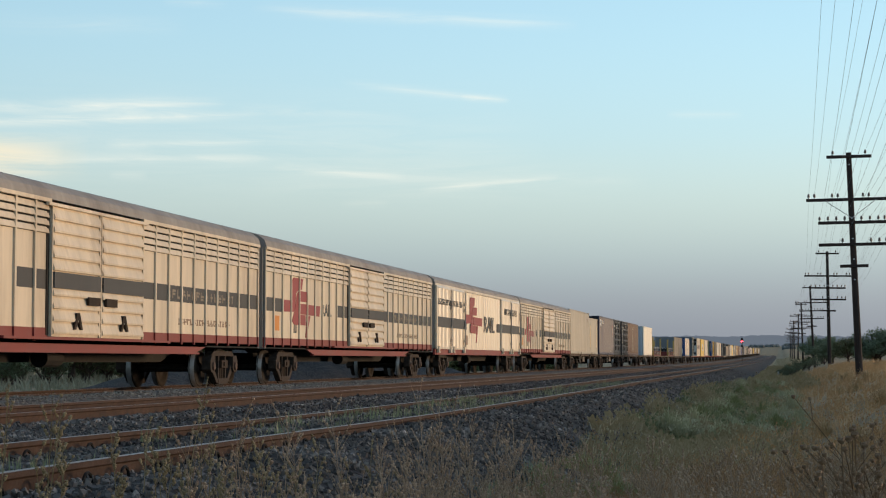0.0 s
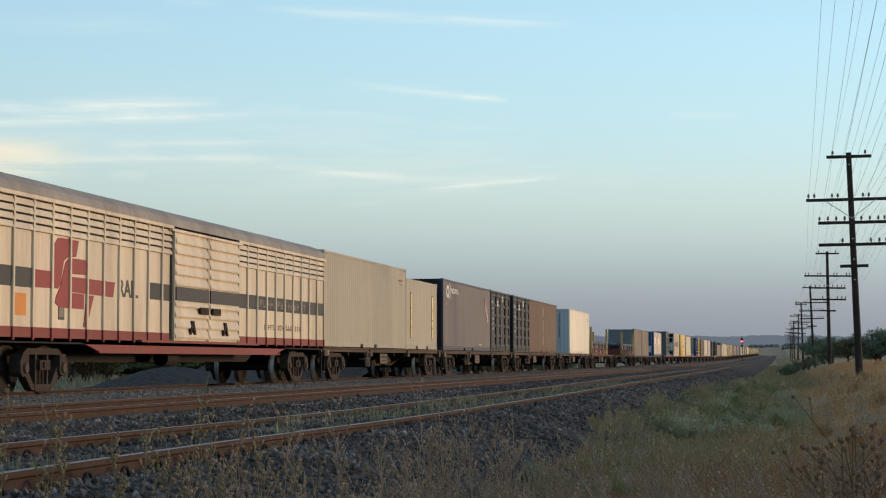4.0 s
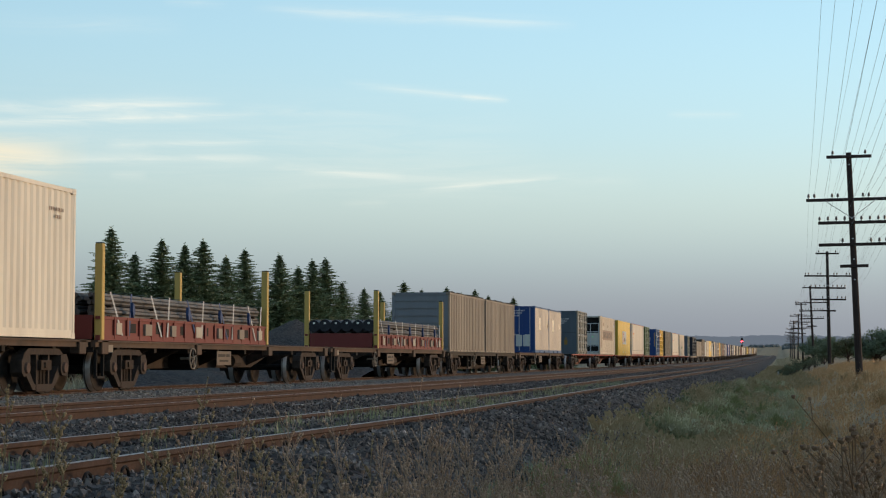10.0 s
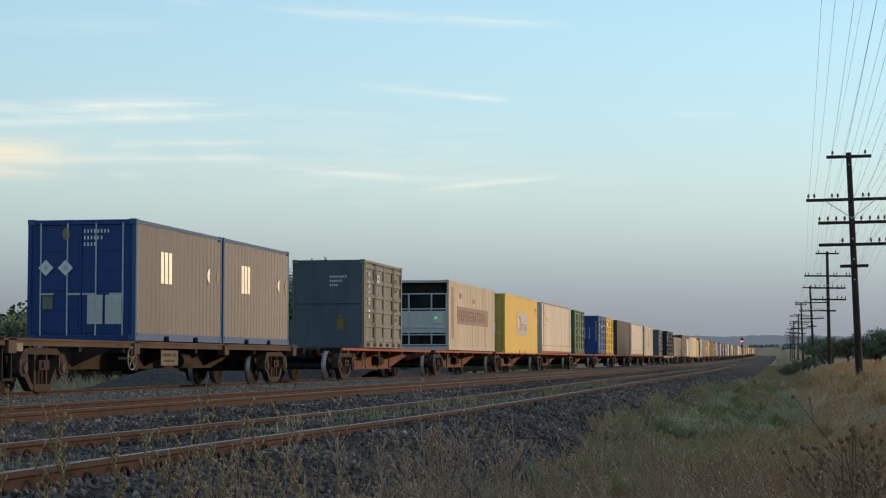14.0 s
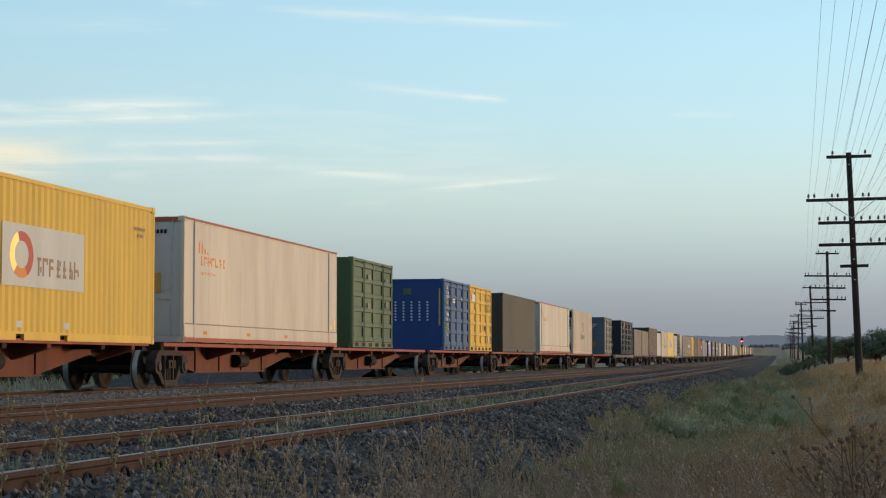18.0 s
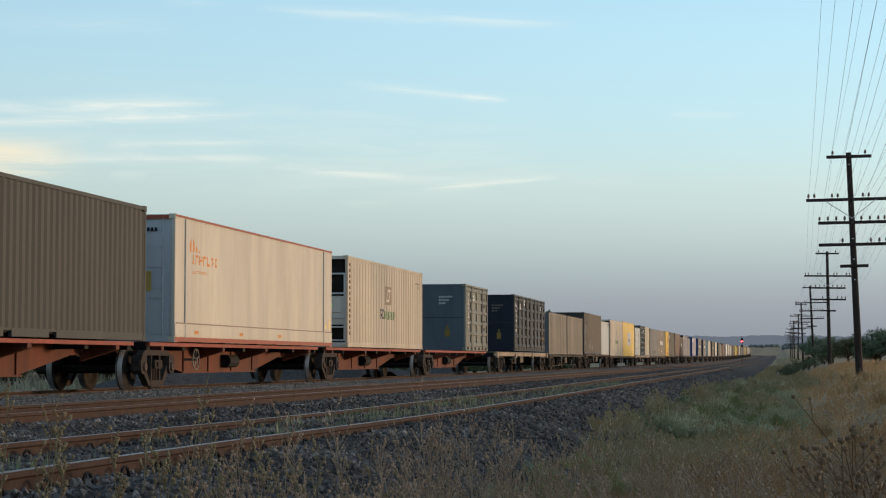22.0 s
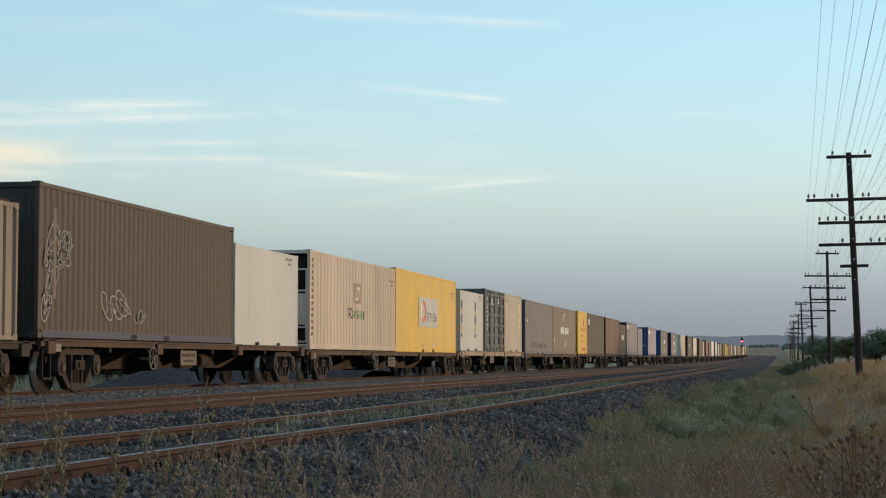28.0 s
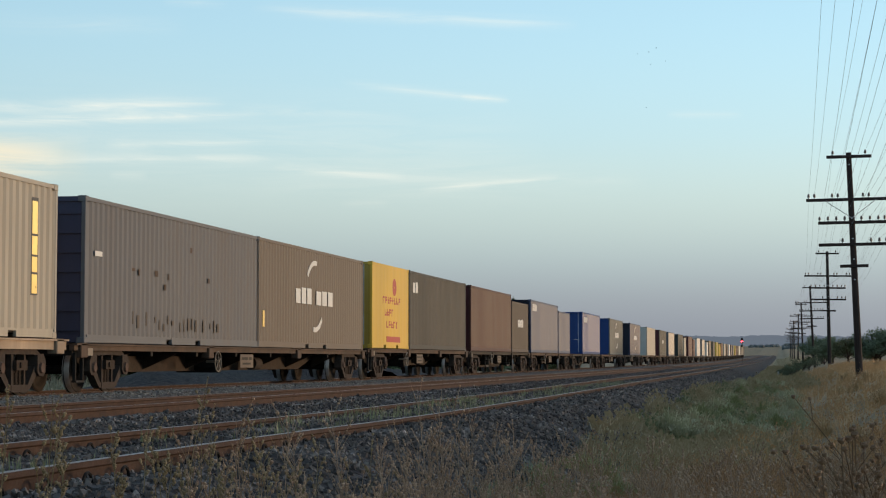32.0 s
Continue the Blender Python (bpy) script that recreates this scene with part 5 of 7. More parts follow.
def telegraph_pole(x, y, lean):
    z0 = ground_z(x, y) - 0.3
    th = thing("telegraph_pole", "dark wooden telegraph pole with five crossarms", "telegraph pole", "telegraph poles", at=pose(x, y, rise(y), 0, lean, 0))
    b = bmesh.new()
    add_tube(b, (0, 0, z0 - rise(y)), (0, 0, 8.75), 0.15, 0.105, 12)
    part("pole", b, M["pole_wood"], th)
    for i, (z, half, pins) in enumerate(ARMS):
        tilt = -1.5
        arm = part("crossarm", box(-half, half, -0.21, -0.11, z - 0.06, z + 0.06, 0.01), M["pole_wood"], th)
        arm.rotation_euler = (0, radians(-tilt * 0.9), 0)
        arm.location = (z * math.sin(radians(tilt * 0.9)), 0, z - z * math.cos(radians(tilt * 0.9)))
        for p in pins:
            k = bmesh.new()
            add_tube(k, (p, -0.16, z + 0.05), (p, -0.16, z + 0.13), 0.012, None, 6)
            add_tube(k, (p, -0.16, z + 0.11), (p, -0.16, z + 0.20), 0.05, 0.045, 8)
            add_tube(k, (p, -0.16, z + 0.20), (p, -0.16, z + 0.25), 0.045, 0.025, 8)
            part("insulator", k, M["insulator"], arm, "brown insulator on a pin")
        if i == 1:
            for sx in (-1, 1):
                part("brace", tube((0.02 * sx, -0.22, z - 0.72), (0.95 * sx, -0.22, z - 0.05), 0.014, None, 6), M["steel"], th)
    bolts = boxes([(-0.03, 0.03, -0.17, -0.12, z - 0.25, z - 0.21) for z in (8.5, 6.4, 5.6, 4.8, 4.0)])
    part("pole_band", bolts, M["steel"], th)
    return th


for x, y, lean in POLES:
    telegraph_pole(x, y, lean)
wires = thing("telegraph_wire", "thin grey telegraph wires sagging between the poles", "wires")
for z, half, pins in ARMS:
    for p in pins:
        bm = bmesh.new()
        for (xa, ya, la), (xb, yb, lb) in zip(POLES, POLES[1:]):
            prev = None
            for k in range(13):
                u = k / 12
                q = Vector((xa + p + (xb - xa) * u + math.sin(radians((la + (lb - la) * u))) * z, ya - 0.16 + (yb - ya) * u, z + 0.2 + rise(ya + (yb - ya) * u) - 0.55 * 4 * u * (1 - u) + 0.03 * p))
                if prev is not None:
                    add_tube(bm, prev, q, 0.0036, None, 4, False)
                prev = q
        part("wire", bm, M["wire"], wires)

# ---- the signal between the tracks ----
sy = 352.0
sig = thing("railway_signal", "black two-lamp railway signal showing red", "signal", at=pose(-7.3, sy, rise(sy)))
part("post", tube((0, 0, -0.25), (0, 0, 4.4), 0.045, None, 10), M["black"], sig)
part("backboard", box(-0.2, 0.2, 0.06, 0.10, 3.5, 4.5, 0.02), M["black"], sig)
for z, lit in ((3.8, True), (2.9, False)):
    part("lamp_housing", box(-0.17, 0.17, -0.12, 0.06, z - 0.19, z + 0.2, 0.02), M["black"], sig)
    part("lens", tube((0, -0.13, z), (0, -0.12, z), 0.17, None, 16), M["signal_red"] if lit else M["black"], sig, "glowing red lens" if lit else "dark lens")
    hood = bmesh.new()
    for i in range(9):
        a0, a1 = math.pi * (0.0 + i / 9), math.pi * (i + 1) / 9
        add_box(hood, min(0.2 * math.cos(a0), 0.2 * math.cos(a1)) - 0.008, max(0.2 * math.cos(a0), 0.2 * math.cos(a1)) + 0.008, -0.34, -0.12, z + 0.2 * math.sin((a0 + a1) / 2) - 0.01, z + 0.2 * math.sin((a0 + a1) / 2) + 0.01)
    part("hood", hood, M["black"], sig)


# ---- plants ----
def leaf_material(name, colours, rough=0.7):
    m = bpy.data.materials.new(name)
    m.use_nodes = True
    n, l = m.node_tree.nodes, m.node_tree.links
    b = n["Principled BSDF"]
    g = n.new("ShaderNodeNewGeometry")
    r = n.new("ShaderNodeValToRGB")
    e = r.color_ramp.elements
    e[0].color, e[1].color = (*colours[0], 1), (*colours[-1], 1)
    for i, c in enumerate(colours[1:-1]):
        k = e.new((i + 1) / (len(colours) - 1))
        k.color = (*c, 1)
    tc = n.new("ShaderNodeTexCoord")
    nz = n.new("ShaderNodeTexNoise")
    nz.inputs["Scale"].default_value = 0.6
    l.new(tc.outputs["Object"], nz.inputs["Vector"])
    ad = n.new("ShaderNodeMath")
    ad.operation = "MULTIPLY_ADD"
    ad.inputs[1].default_value = 0.55
    l.new(g.outputs["Random Per Island"], ad.inputs[0])
    mr = n.new("ShaderNodeMapRange")
    mr.inputs["From Min"].default_value, mr.inputs["From Max"].default_value = 0.3, 0.7
    mr.inputs["To Min"].default_value, mr.inputs["To Max"].default_value = 0.0, 0.45
    l.new(nz.outputs["Fac"], mr.inputs["Value"])
    l.new(mr.outputs[0], ad.inputs[2])
    l.new(ad.outputs[0], r.inputs[0])
    l.new(r.outputs[0], b.inputs["Base Color"])
    b.inputs["Roughness"].default_value = rough
    b.inputs["Specular IOR Level"].default_value = 0.2
    return m


M["needles"] = leaf_material("dark conifer needles", [(0.125, 0.165, 0.085), (0.215, 0.255, 0.135), (0.315, 0.34, 0.195)])
M["paddock"] = leaf_material("grey-olive paddock grass", [(0.24, 0.21, 0.135), (0.34, 0.30, 0.20), (0.45, 0.40, 0.28)])
M["leaves"] = leaf_material("dull green leaves", [(0.085, 0.105, 0.055), (0.14, 0.165, 0.088), (0.205, 0.225, 0.13)])
# distance haze is put into the far leaf colour, greyed and lightened
M["far_leaves"] = leaf_material("haze-greyed green leaves", [(0.10, 0.115, 0.115), (0.125, 0.14, 0.135), (0.16, 0.17, 0.155)])
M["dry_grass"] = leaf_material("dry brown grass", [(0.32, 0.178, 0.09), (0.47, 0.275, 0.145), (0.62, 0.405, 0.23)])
# sunlight is put into this colour: a brighter copy of dry_grass
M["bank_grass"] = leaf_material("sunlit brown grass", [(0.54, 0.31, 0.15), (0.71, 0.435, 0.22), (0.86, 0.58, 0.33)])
M["straw"] = leaf_material("pale straw stalks", [(0.20, 0.145, 0.075), (0.31, 0.23, 0.125), (0.44, 0.34, 0.20)])
M["green_grass"] = leaf_material("grey-green grass", [(0.18, 0.20, 0.10), (0.28, 0.29, 0.155), (0.40, 0.38, 0.22)])
M["pale_grass"] = leaf_material("pale seeding grass", [(0.36, 0.27, 0.155), (0.52, 0.41, 0.25), (0.66, 0.55, 0.36)])
M["seedhead"] = leaf_material("brown dry seed heads", [(0.14, 0.085, 0.05), (0.25, 0.155, 0.09), (0.38, 0.25, 0.15)])
M["weed_brown"] = leaf_material("withered brown weeds", [(0.28, 0.18, 0.115), (0.42, 0.29, 0.19), (0.58, 0.42, 0.29)])
M["shrub"] = leaf_material("dusty green shrub leaves", [(0.06, 0.08, 0.04), (0.105, 0.12, 0.062), (0.16, 0.165, 0.09)])
RN = np.random.RandomState(7)


def mesh_from(name, verts, faces, mat):
    me = bpy.data.meshes.new(name)
    me.from_pydata([tuple(v) for v in verts], [], [tuple(f) for f in faces])
    me.materials.append(mat)
    return me


def conifer_meshes(seed):
    r = random.Random(seed)
    H = 9.0
    trunk = bmesh.new()
    add_tube(trunk, (0, 0, -0.3), (0, 0, H * 0.93), 0.16, 0.02, 8)
    tm = bpy.data.meshes.new("trunk")
    trunk.to_mesh(tm)
    trunk.free()
    tm.materials.append(M["bark"])
    V, F = [], []
    z = 0.5
    while z < H:
        k = (H - z) / H
        reach = (0.06 + 3.0 * k ** 0.75) * r.uniform(0.72, 1.1)
        nb = 5 + int(8 * k)
        for i in range(nb):
            a = 2 * math.pi * (i + r.random()) / nb
            ln = reach * r.uniform(0.65, 1.12)
            lift = r.uniform(0.05, 0.45)
            steps = 6 + int(ln * 9)
            for j in range(steps):
                u = (j + r.random() * 0.6) / steps
                c = Vector((math.cos(a) * ln * u, math.sin(a) * ln * u, z + lift * ln * u - 0.10 * ln * u * u))
                w = (0.11 + 0.13 * (1 - u)) * (0.5 + 0.65 * k)
                d = Vector((math.cos(a + r.uniform(-0.9, 0.9)), math.sin(a + r.uniform(-0.9, 0.9)), r.uniform(-0.5, 0.8))) * w * 1.25
                side = Vector((-math.sin(a), math.cos(a), r.uniform(-0.5, 0.5))) * w * 0.75
                n = len(V)
                V += [c - side, c + side, c + d]
                F.append((n, n + 1, n + 2))
                up = Vector((r.uniform(-0.5, 0.5), r.uniform(-0.5, 0.5), 1)) * w * 0.8
                n = len(V)
                V += [c - d * 0.3, c + d * 0.6, c + up]
                F.append((n, n + 1, n + 2))
        z += 0.10 + 0.10 * k
    for j in range(10):
        n = len(V)
        zz = H - 0.5 + j * 0.07
        a = r.random() * 6.28
        V += [(0.0, 0.0, zz), (0.03, 0.03, zz + 0.1), (0.13 * math.cos(a), 0.13 * math.sin(a), zz + 0.14)]
        F.append((n, n + 1, n + 2))
    return tm, mesh_from("crown", V, F, M["needles"])


CON = [conifer_meshes(i) for i in range(4)]
# rows of conifers on the far side of the line: x, y, height in metres
CONIFERS = [(-49.7, 131.2, 11.4), (-48.6, 133.4, 9.6), (-46.9, 134.7, 10.7), (-45.8, 137.0, 10.5), (-44.7, 138.2, 10.9), (-43.5, 140.4, 9.7), (-42.6, 142.6, 10.4), (-40.4, 145.1, 10.1), (-39.4, 147.3, 9.2), (-38.5, 148.5, 9.8),
            (-37.9, 150.6, 10.0), (-37.0, 152.8, 8.1), (-35.8, 156.1, 7.7), (-35.1, 159.3, 7.5), (-33.6, 162.6, 8.5), (-33.2, 168.8, 8.0), (-31.4, 172.2, 8.4), (-30.6, 175.4, 7.9), (-29.9, 179.5, 8.4), (-29.2, 183.8, 7.9),
            (-28.0, 193.1, 8.0), (-28.5, 218.5, 7.3), (-27.6, 220.7, 7.5), (-26.8, 223.9, 7.3), (-51.2, 131.9, 7.6), (-51.1, 143.1, 8.1), (-49.4, 145.4, 7.9), (-47.1, 148.9, 8.0), (-44.5, 154.5, 8.2), (-53.1, 142.7, 7.1)]
for i, (x, y, h) in enumerate(CONIFERS):
    t = thing("conifer_tree", "dark green conifer beyond the railway line", "tree", "row of conifers", at=pose(x, y, ground_z(x, y), 0, 0, 67 * i) @ Matrix.Diagonal((h / 9 * (1.3 + 0.12 * (i % 3)), h / 9 * 1.4, h / 9, 1)))
    a, b = CON[i % 4]
    part("trunk", a, M["bark"], t)
    part("crown", b, M["needles"], t)


def broadleaf_meshes(seed, mat, n_leaf=4200, flat=0.8):
    """A branching tree of unit height, with clumped leaves."""
    r = random.Random(seed)
    bm = bmesh.new()
    add_tube(bm, (0, 0, -0.05), (0.01, 0, 0.35), 0.035, 0.025, 7)
    tips = []
    for i in range(9):
        a = 2 * math.pi * i / 9 + r.uniform(-0.3, 0.3)
        p = Vector((0.01, 0, r.uniform(0.18, 0.35)))
        q = Vector((math.cos(a) * r.uniform(0.15, 0.34), math.sin(a) * r.uniform(0.15, 0.34), r.uniform(0.4, 0.82)))
        add_tube(bm, p, q, 0.016, 0.006, 5)
        tips.append(q)
        for k in range(3):
            q2 = q + Vector((r.uniform(-0.16, 0.16), r.uniform(-0.16, 0.16), r.uniform(-0.12, 0.16)))
            add_tube(bm, p.lerp(q, 0.6), q2, 0.007, 0.003, 4)
            tips.append(q2)
    tm = bpy.data.meshes.new("trunk")
    bm.to_mesh(tm)
    bm.free()
    tm.materials.append(M["bark"])
    V, F = [], []
    for i in range(n_leaf):
        c = r.choice(tips)
        d = Vector((r.gauss(0, 1), r.gauss(0, 1), r.gauss(0, 0.8) * flat))
        p = c + d.normalized() * (0.13 * r.random() ** 0.5)
        if p.z < 0.1:
            p.z = 0.1 + r.random() * 0.1
        w = r.uniform(0.012, 0.026)
        u = Vector((r.uniform(-1, 1), r.uniform(-1, 1), r.uniform(-1, 1))).normalized() * w
        v = u.orthogonal().normalized() * w * 0.7
        n = len(V)
        V += [p - u, p + v, p + u, p - v]
        F.append((n, n + 1, n + 2, n + 3))
    return tm, mesh_from("crown", V, F, mat)


BRO = [broadleaf_meshes(20 + i, M["leaves"]) for i in range(3)]
SHR = [broadleaf_meshes(30 + i, M["shrub"], 1800, 1.0) for i in range(2)]
TREES = [(8.6, 174, 3.6), (10.2, 172, 3.4), (11.8, 176, 3.7), (7.4, 180, 2.7), (6.2, 176, 2.5), (9.4, 182, 3.0), (13.5, 172, 3.8), (5.0, 186, 2.6), (4.1, 194, 2.5), (5.2, 262, 4.0), (6.4, 266, 3.6), (15.0, 178, 4.4),
         (-47.2, 113.3, 6.3), (-46.4, 115.5, 6.0), (-48.4, 111.3, 5.7), (-45.3, 104.5, 5.0), (-46.7, 118.5, 5.8), (-50.5, 114.0, 5.6)]
LOW = [(-45.6, 116.5, 2.6), (-46.0, 112.0, 2.8), (-44.6, 106.5, 2.4), (-44.9, 102.5, 2.2), (-45.4, 119.5, 2.4), (-47.5, 109.0, 2.6)]
for i, (x, y, h) in enumerate(TREES):
    t = thing("broadleaf_tree", "dark green rounded tree at the field's edge", "tree", "trees by the field", at=pose(x, y, ground_z(x, y) - 0.14 * h, 0, 0, 50 * i) @ Matrix.Diagonal((h * 1.5, h * 1.5, h * 1.14, 1)))
    a, b = BRO[i % 3]
    part("trunk", a, M["bark"], t)
    part("crown", b, M["leaves"], t)
SHRUBS = [(0.9, 150, 1.5), (0.3, 156, 1.3), (1.6, 153, 1.6), (2.3, 158, 1.5), (1.0, 165, 1.4), (2.6, 150, 1.3), (3.6, 160, 1.5), (-0.1, 170, 1.0)] + LOW
for i, (x, y, h) in enumerate(SHRUBS):
    t = thing("shrub", "dusty green shrub beside the railway", "shrub", "shrubs by the line", at=pose(x, y, ground_z(x, y) - 0.25, 0, 0, 80 * i) @ Matrix.Diagonal((h * 1.3, h * 1.3, h, 1)))
    a, b = SHR[i % 2]
    part("stem", a, M["bark"], t)
    part("foliage", b, M["shrub"], t)

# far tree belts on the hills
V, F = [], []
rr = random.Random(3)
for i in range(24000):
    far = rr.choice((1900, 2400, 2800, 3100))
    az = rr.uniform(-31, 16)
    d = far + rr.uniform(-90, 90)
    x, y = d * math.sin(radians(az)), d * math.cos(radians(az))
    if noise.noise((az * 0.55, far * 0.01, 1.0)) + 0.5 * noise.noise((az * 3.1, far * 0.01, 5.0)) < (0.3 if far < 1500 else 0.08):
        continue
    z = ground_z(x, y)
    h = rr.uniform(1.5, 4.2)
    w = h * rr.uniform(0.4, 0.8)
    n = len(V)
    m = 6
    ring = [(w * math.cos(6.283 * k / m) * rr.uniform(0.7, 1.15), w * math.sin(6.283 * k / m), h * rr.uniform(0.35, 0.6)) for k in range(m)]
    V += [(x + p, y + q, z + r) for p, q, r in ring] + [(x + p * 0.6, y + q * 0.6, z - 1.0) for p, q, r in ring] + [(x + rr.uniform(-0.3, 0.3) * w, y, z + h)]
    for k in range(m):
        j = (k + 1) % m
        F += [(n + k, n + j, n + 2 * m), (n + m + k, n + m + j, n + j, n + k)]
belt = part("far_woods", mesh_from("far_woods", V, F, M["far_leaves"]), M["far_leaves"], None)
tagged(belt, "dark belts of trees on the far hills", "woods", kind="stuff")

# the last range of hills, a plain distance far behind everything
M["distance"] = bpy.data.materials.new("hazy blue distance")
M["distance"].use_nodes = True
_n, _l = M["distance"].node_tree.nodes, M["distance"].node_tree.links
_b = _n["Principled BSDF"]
# haze is painted in: blue-grey colour plus a faint glow of the hills
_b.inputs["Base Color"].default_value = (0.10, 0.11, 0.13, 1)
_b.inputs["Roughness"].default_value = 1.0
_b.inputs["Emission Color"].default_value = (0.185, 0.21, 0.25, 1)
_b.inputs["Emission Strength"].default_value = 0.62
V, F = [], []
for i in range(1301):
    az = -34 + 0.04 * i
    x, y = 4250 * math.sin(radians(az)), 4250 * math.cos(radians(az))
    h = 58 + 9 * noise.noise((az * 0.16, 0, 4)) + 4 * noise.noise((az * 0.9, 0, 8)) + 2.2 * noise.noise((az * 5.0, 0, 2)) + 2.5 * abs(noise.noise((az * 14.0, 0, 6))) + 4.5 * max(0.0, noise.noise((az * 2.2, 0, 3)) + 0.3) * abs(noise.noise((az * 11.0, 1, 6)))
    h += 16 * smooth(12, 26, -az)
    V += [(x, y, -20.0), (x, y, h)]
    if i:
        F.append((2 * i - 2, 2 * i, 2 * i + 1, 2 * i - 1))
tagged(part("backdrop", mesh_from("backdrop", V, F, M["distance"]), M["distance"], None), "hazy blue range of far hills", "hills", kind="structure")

# stockpile of ballast beyond the line
def heap_z(x, y):
    u = (x + 27.5) / 4.6
    v = (y - 114) / 46.0
    h = 1.5 * max(0.0, 1 - abs(u)) * min(1.0, max(0.0, 1.0 - abs(v)) * 5.0) * (0.85 + 0.3 * noise.noise((x * 0.2, y * 0.13, 7)))
    h = max(h, 4.2 - 0.6 * math.hypot(x + 28.0, (y - 104) * 0.5))
    return -1.05 + h + 0.08 * noise.noise((x * 1.5, y * 1.5, 3)) * (h > 0.05)


heap = part("stone_stockpile", grid_mesh("stone_stockpile", [-34.6 + 0.45 * i for i in range(27)], [58 + 0.9 * i for i in range(112)], heap_z), M["ballast"], None)
tagged(heap, "long heap of dark crushed stone beyond the tracks", "stone heap", kind="structure")


# ---- loose ballast stones ----
def stones(name, count, xr, yr, size, mat, label, top=bed_height, power=1.0):
    xs = RN.uniform(*xr, count)
    ys = yr[0] + (yr[1] - yr[0]) * RN.rand(count) ** power
    cube = np.array([(-1, -1, -1), (1, -1, -1), (1, 1, -1), (-1, 1, -1), (-1, -1, 1), (1, -1, 1), (1, 1, 1), (-1, 1, 1)], float)
    quads = np.array([(3, 2, 1, 0), (4, 5, 6, 7), (0, 1, 5, 4), (1, 2, 6, 5), (2, 3, 7, 6), (3, 0, 4, 7)])
    allv = np.zeros((count * 8, 3))
    for i in range(count):
        z = top(xs[i], ys[i])
        r = RN.uniform(size[0], size[1]) / 2
        v = cube * RN.uniform(0.45, 1.0, (8, 3)) * (r, r * RN.uniform(0.6, 1), r * RN.uniform(0.45, 0.85))
        q, _ = np.linalg.qr(RN.randn(3, 3))
        allv[i * 8:i * 8 + 8] = v @ q + (xs[i], ys[i], z + r * RN.uniform(-0.1, 0.45))
    faces = (quads[None] + 8 * np.arange(count)[:, None, None]).reshape(-1, 4)
    me = bpy.data.meshes.new(name)
    me.from_pydata(allv.tolist(), [], faces.tolist())
    me.materials.append(mat)
    return tagged(part(name, me, mat, None), label, "stones", kind="stuff")


M["stone"] = leaf_material("blue-grey broken stone", [(0.030, 0.025, 0.023), (0.080, 0.068, 0.061), (0.155, 0.132, 0.116), (0.38, 0.33, 0.29)], 0.8)
M["stone_pale"] = leaf_material("dusty pale broken stone", [(0.10, 0.09, 0.08), (0.20, 0.185, 0.16), (0.36, 0.34, 0.30)], 0.85)
stones("ballast_stones", 26000, (-8.9, -1.7), (5.5, 20), (0.025, 0.062), M["stone"], "broken blue-grey ballast stones on the shoulder")
stones("ballast_stones", 34000, (-9.0, -1.6), (20, 150), (0.035, 0.085), M["stone"], "broken blue-grey ballast stones along the siding", power=2.3)
stones("ballast_stones", 9000, (-13.7, -10.8), (20, 60), (0.03, 0.07), M["stone_pale"], "dusty pale ballast stones beside the train", power=1.3)


# ---- grass ----
def blades(name, count, place, height, width, mat, label, category="grass", lean=0.35, seed=1, fluff=0):
    """Bent tapering blades; place(i, rnd) gives the foot of a tuft."""
    r = random.Random(seed)
    V, F = [], []
    for i in range(count):
        foot = place(r)
        if foot is None:
            continue
        x, y = foot
        z = ground_z(x, y) if not -18.6 < x < -1.75 else bed_height(x, y)
        z = max(z, bed_height(x, y)) if -18.6 < x < -1.75 else z
        tall = 0.5 + 0.9 * max(0.0, noise.noise((x * 0.8, y * 0.3, 21.0)) + 0.45)
        for b in range(7):
            h = r.uniform(*height) * r.uniform(0.6, 1.0) * tall
            w = r.uniform(*width)
            a, d = r.uniform(0, 6.28), r.uniform(0.05, lean) * h
            bx, by = x + r.uniform(-0.09, 0.09), y + r.uniform(-0.09, 0.09)
            t = r.uniform(0, 3.14)
            ux, uy = math.cos(t) * w, math.sin(t) * w
            dx, dy = math.cos(a) * d, math.sin(a) * d
            n = len(V)
            V += [(bx - ux, by - uy, z - 0.03), (bx + ux, by + uy, z - 0.03), (bx + dx * 0.35 + ux * 0.8, by + dy * 0.35 + uy * 0.8, z + h * 0.55), (bx + dx * 0.35 - ux * 0.8, by + dy * 0.35 - uy * 0.8, z + h * 0.55), (bx + dx, by + dy, z + h)]
            F += [(n, n + 1, n + 2, n + 3), (n + 3, n + 2, n + 4)]
            for k in range(fluff):
                u = r.uniform(0.6, 1.05)
                e = w * r.uniform(1.5, 3.5)
                cx, cy, cz = bx + dx * u * u + r.uniform(-e, e), by + dy * u * u, z + h * u
                n = len(V)
                V += [(cx - e, cy, cz), (cx, cy + e, cz - e), (cx + e * 0.8, cy, cz + e * 0.4), (cx, cy - e, cz + 1.4 * e)]
                F.append((n, n + 1, n + 2, n + 3))
    return tagged(part(name, mesh_from(name, V, F, mat), mat, None), label, category, kind="stuff")


def scatter(xr, yr, power=1.0, keep=None):
    def pick(r):
        x, y = r.uniform(*xr), yr[0] + (yr[1] - yr[0]) * r.random() ** power
        if keep and not keep(x, y, r):
            return None
        return x, y
    return pick


def patch(k, lim):
    return lambda x, y, r: noise.noise((x * k, y * k * 0.5, 11.0)) + r.uniform(-0.25, 0.25) > lim


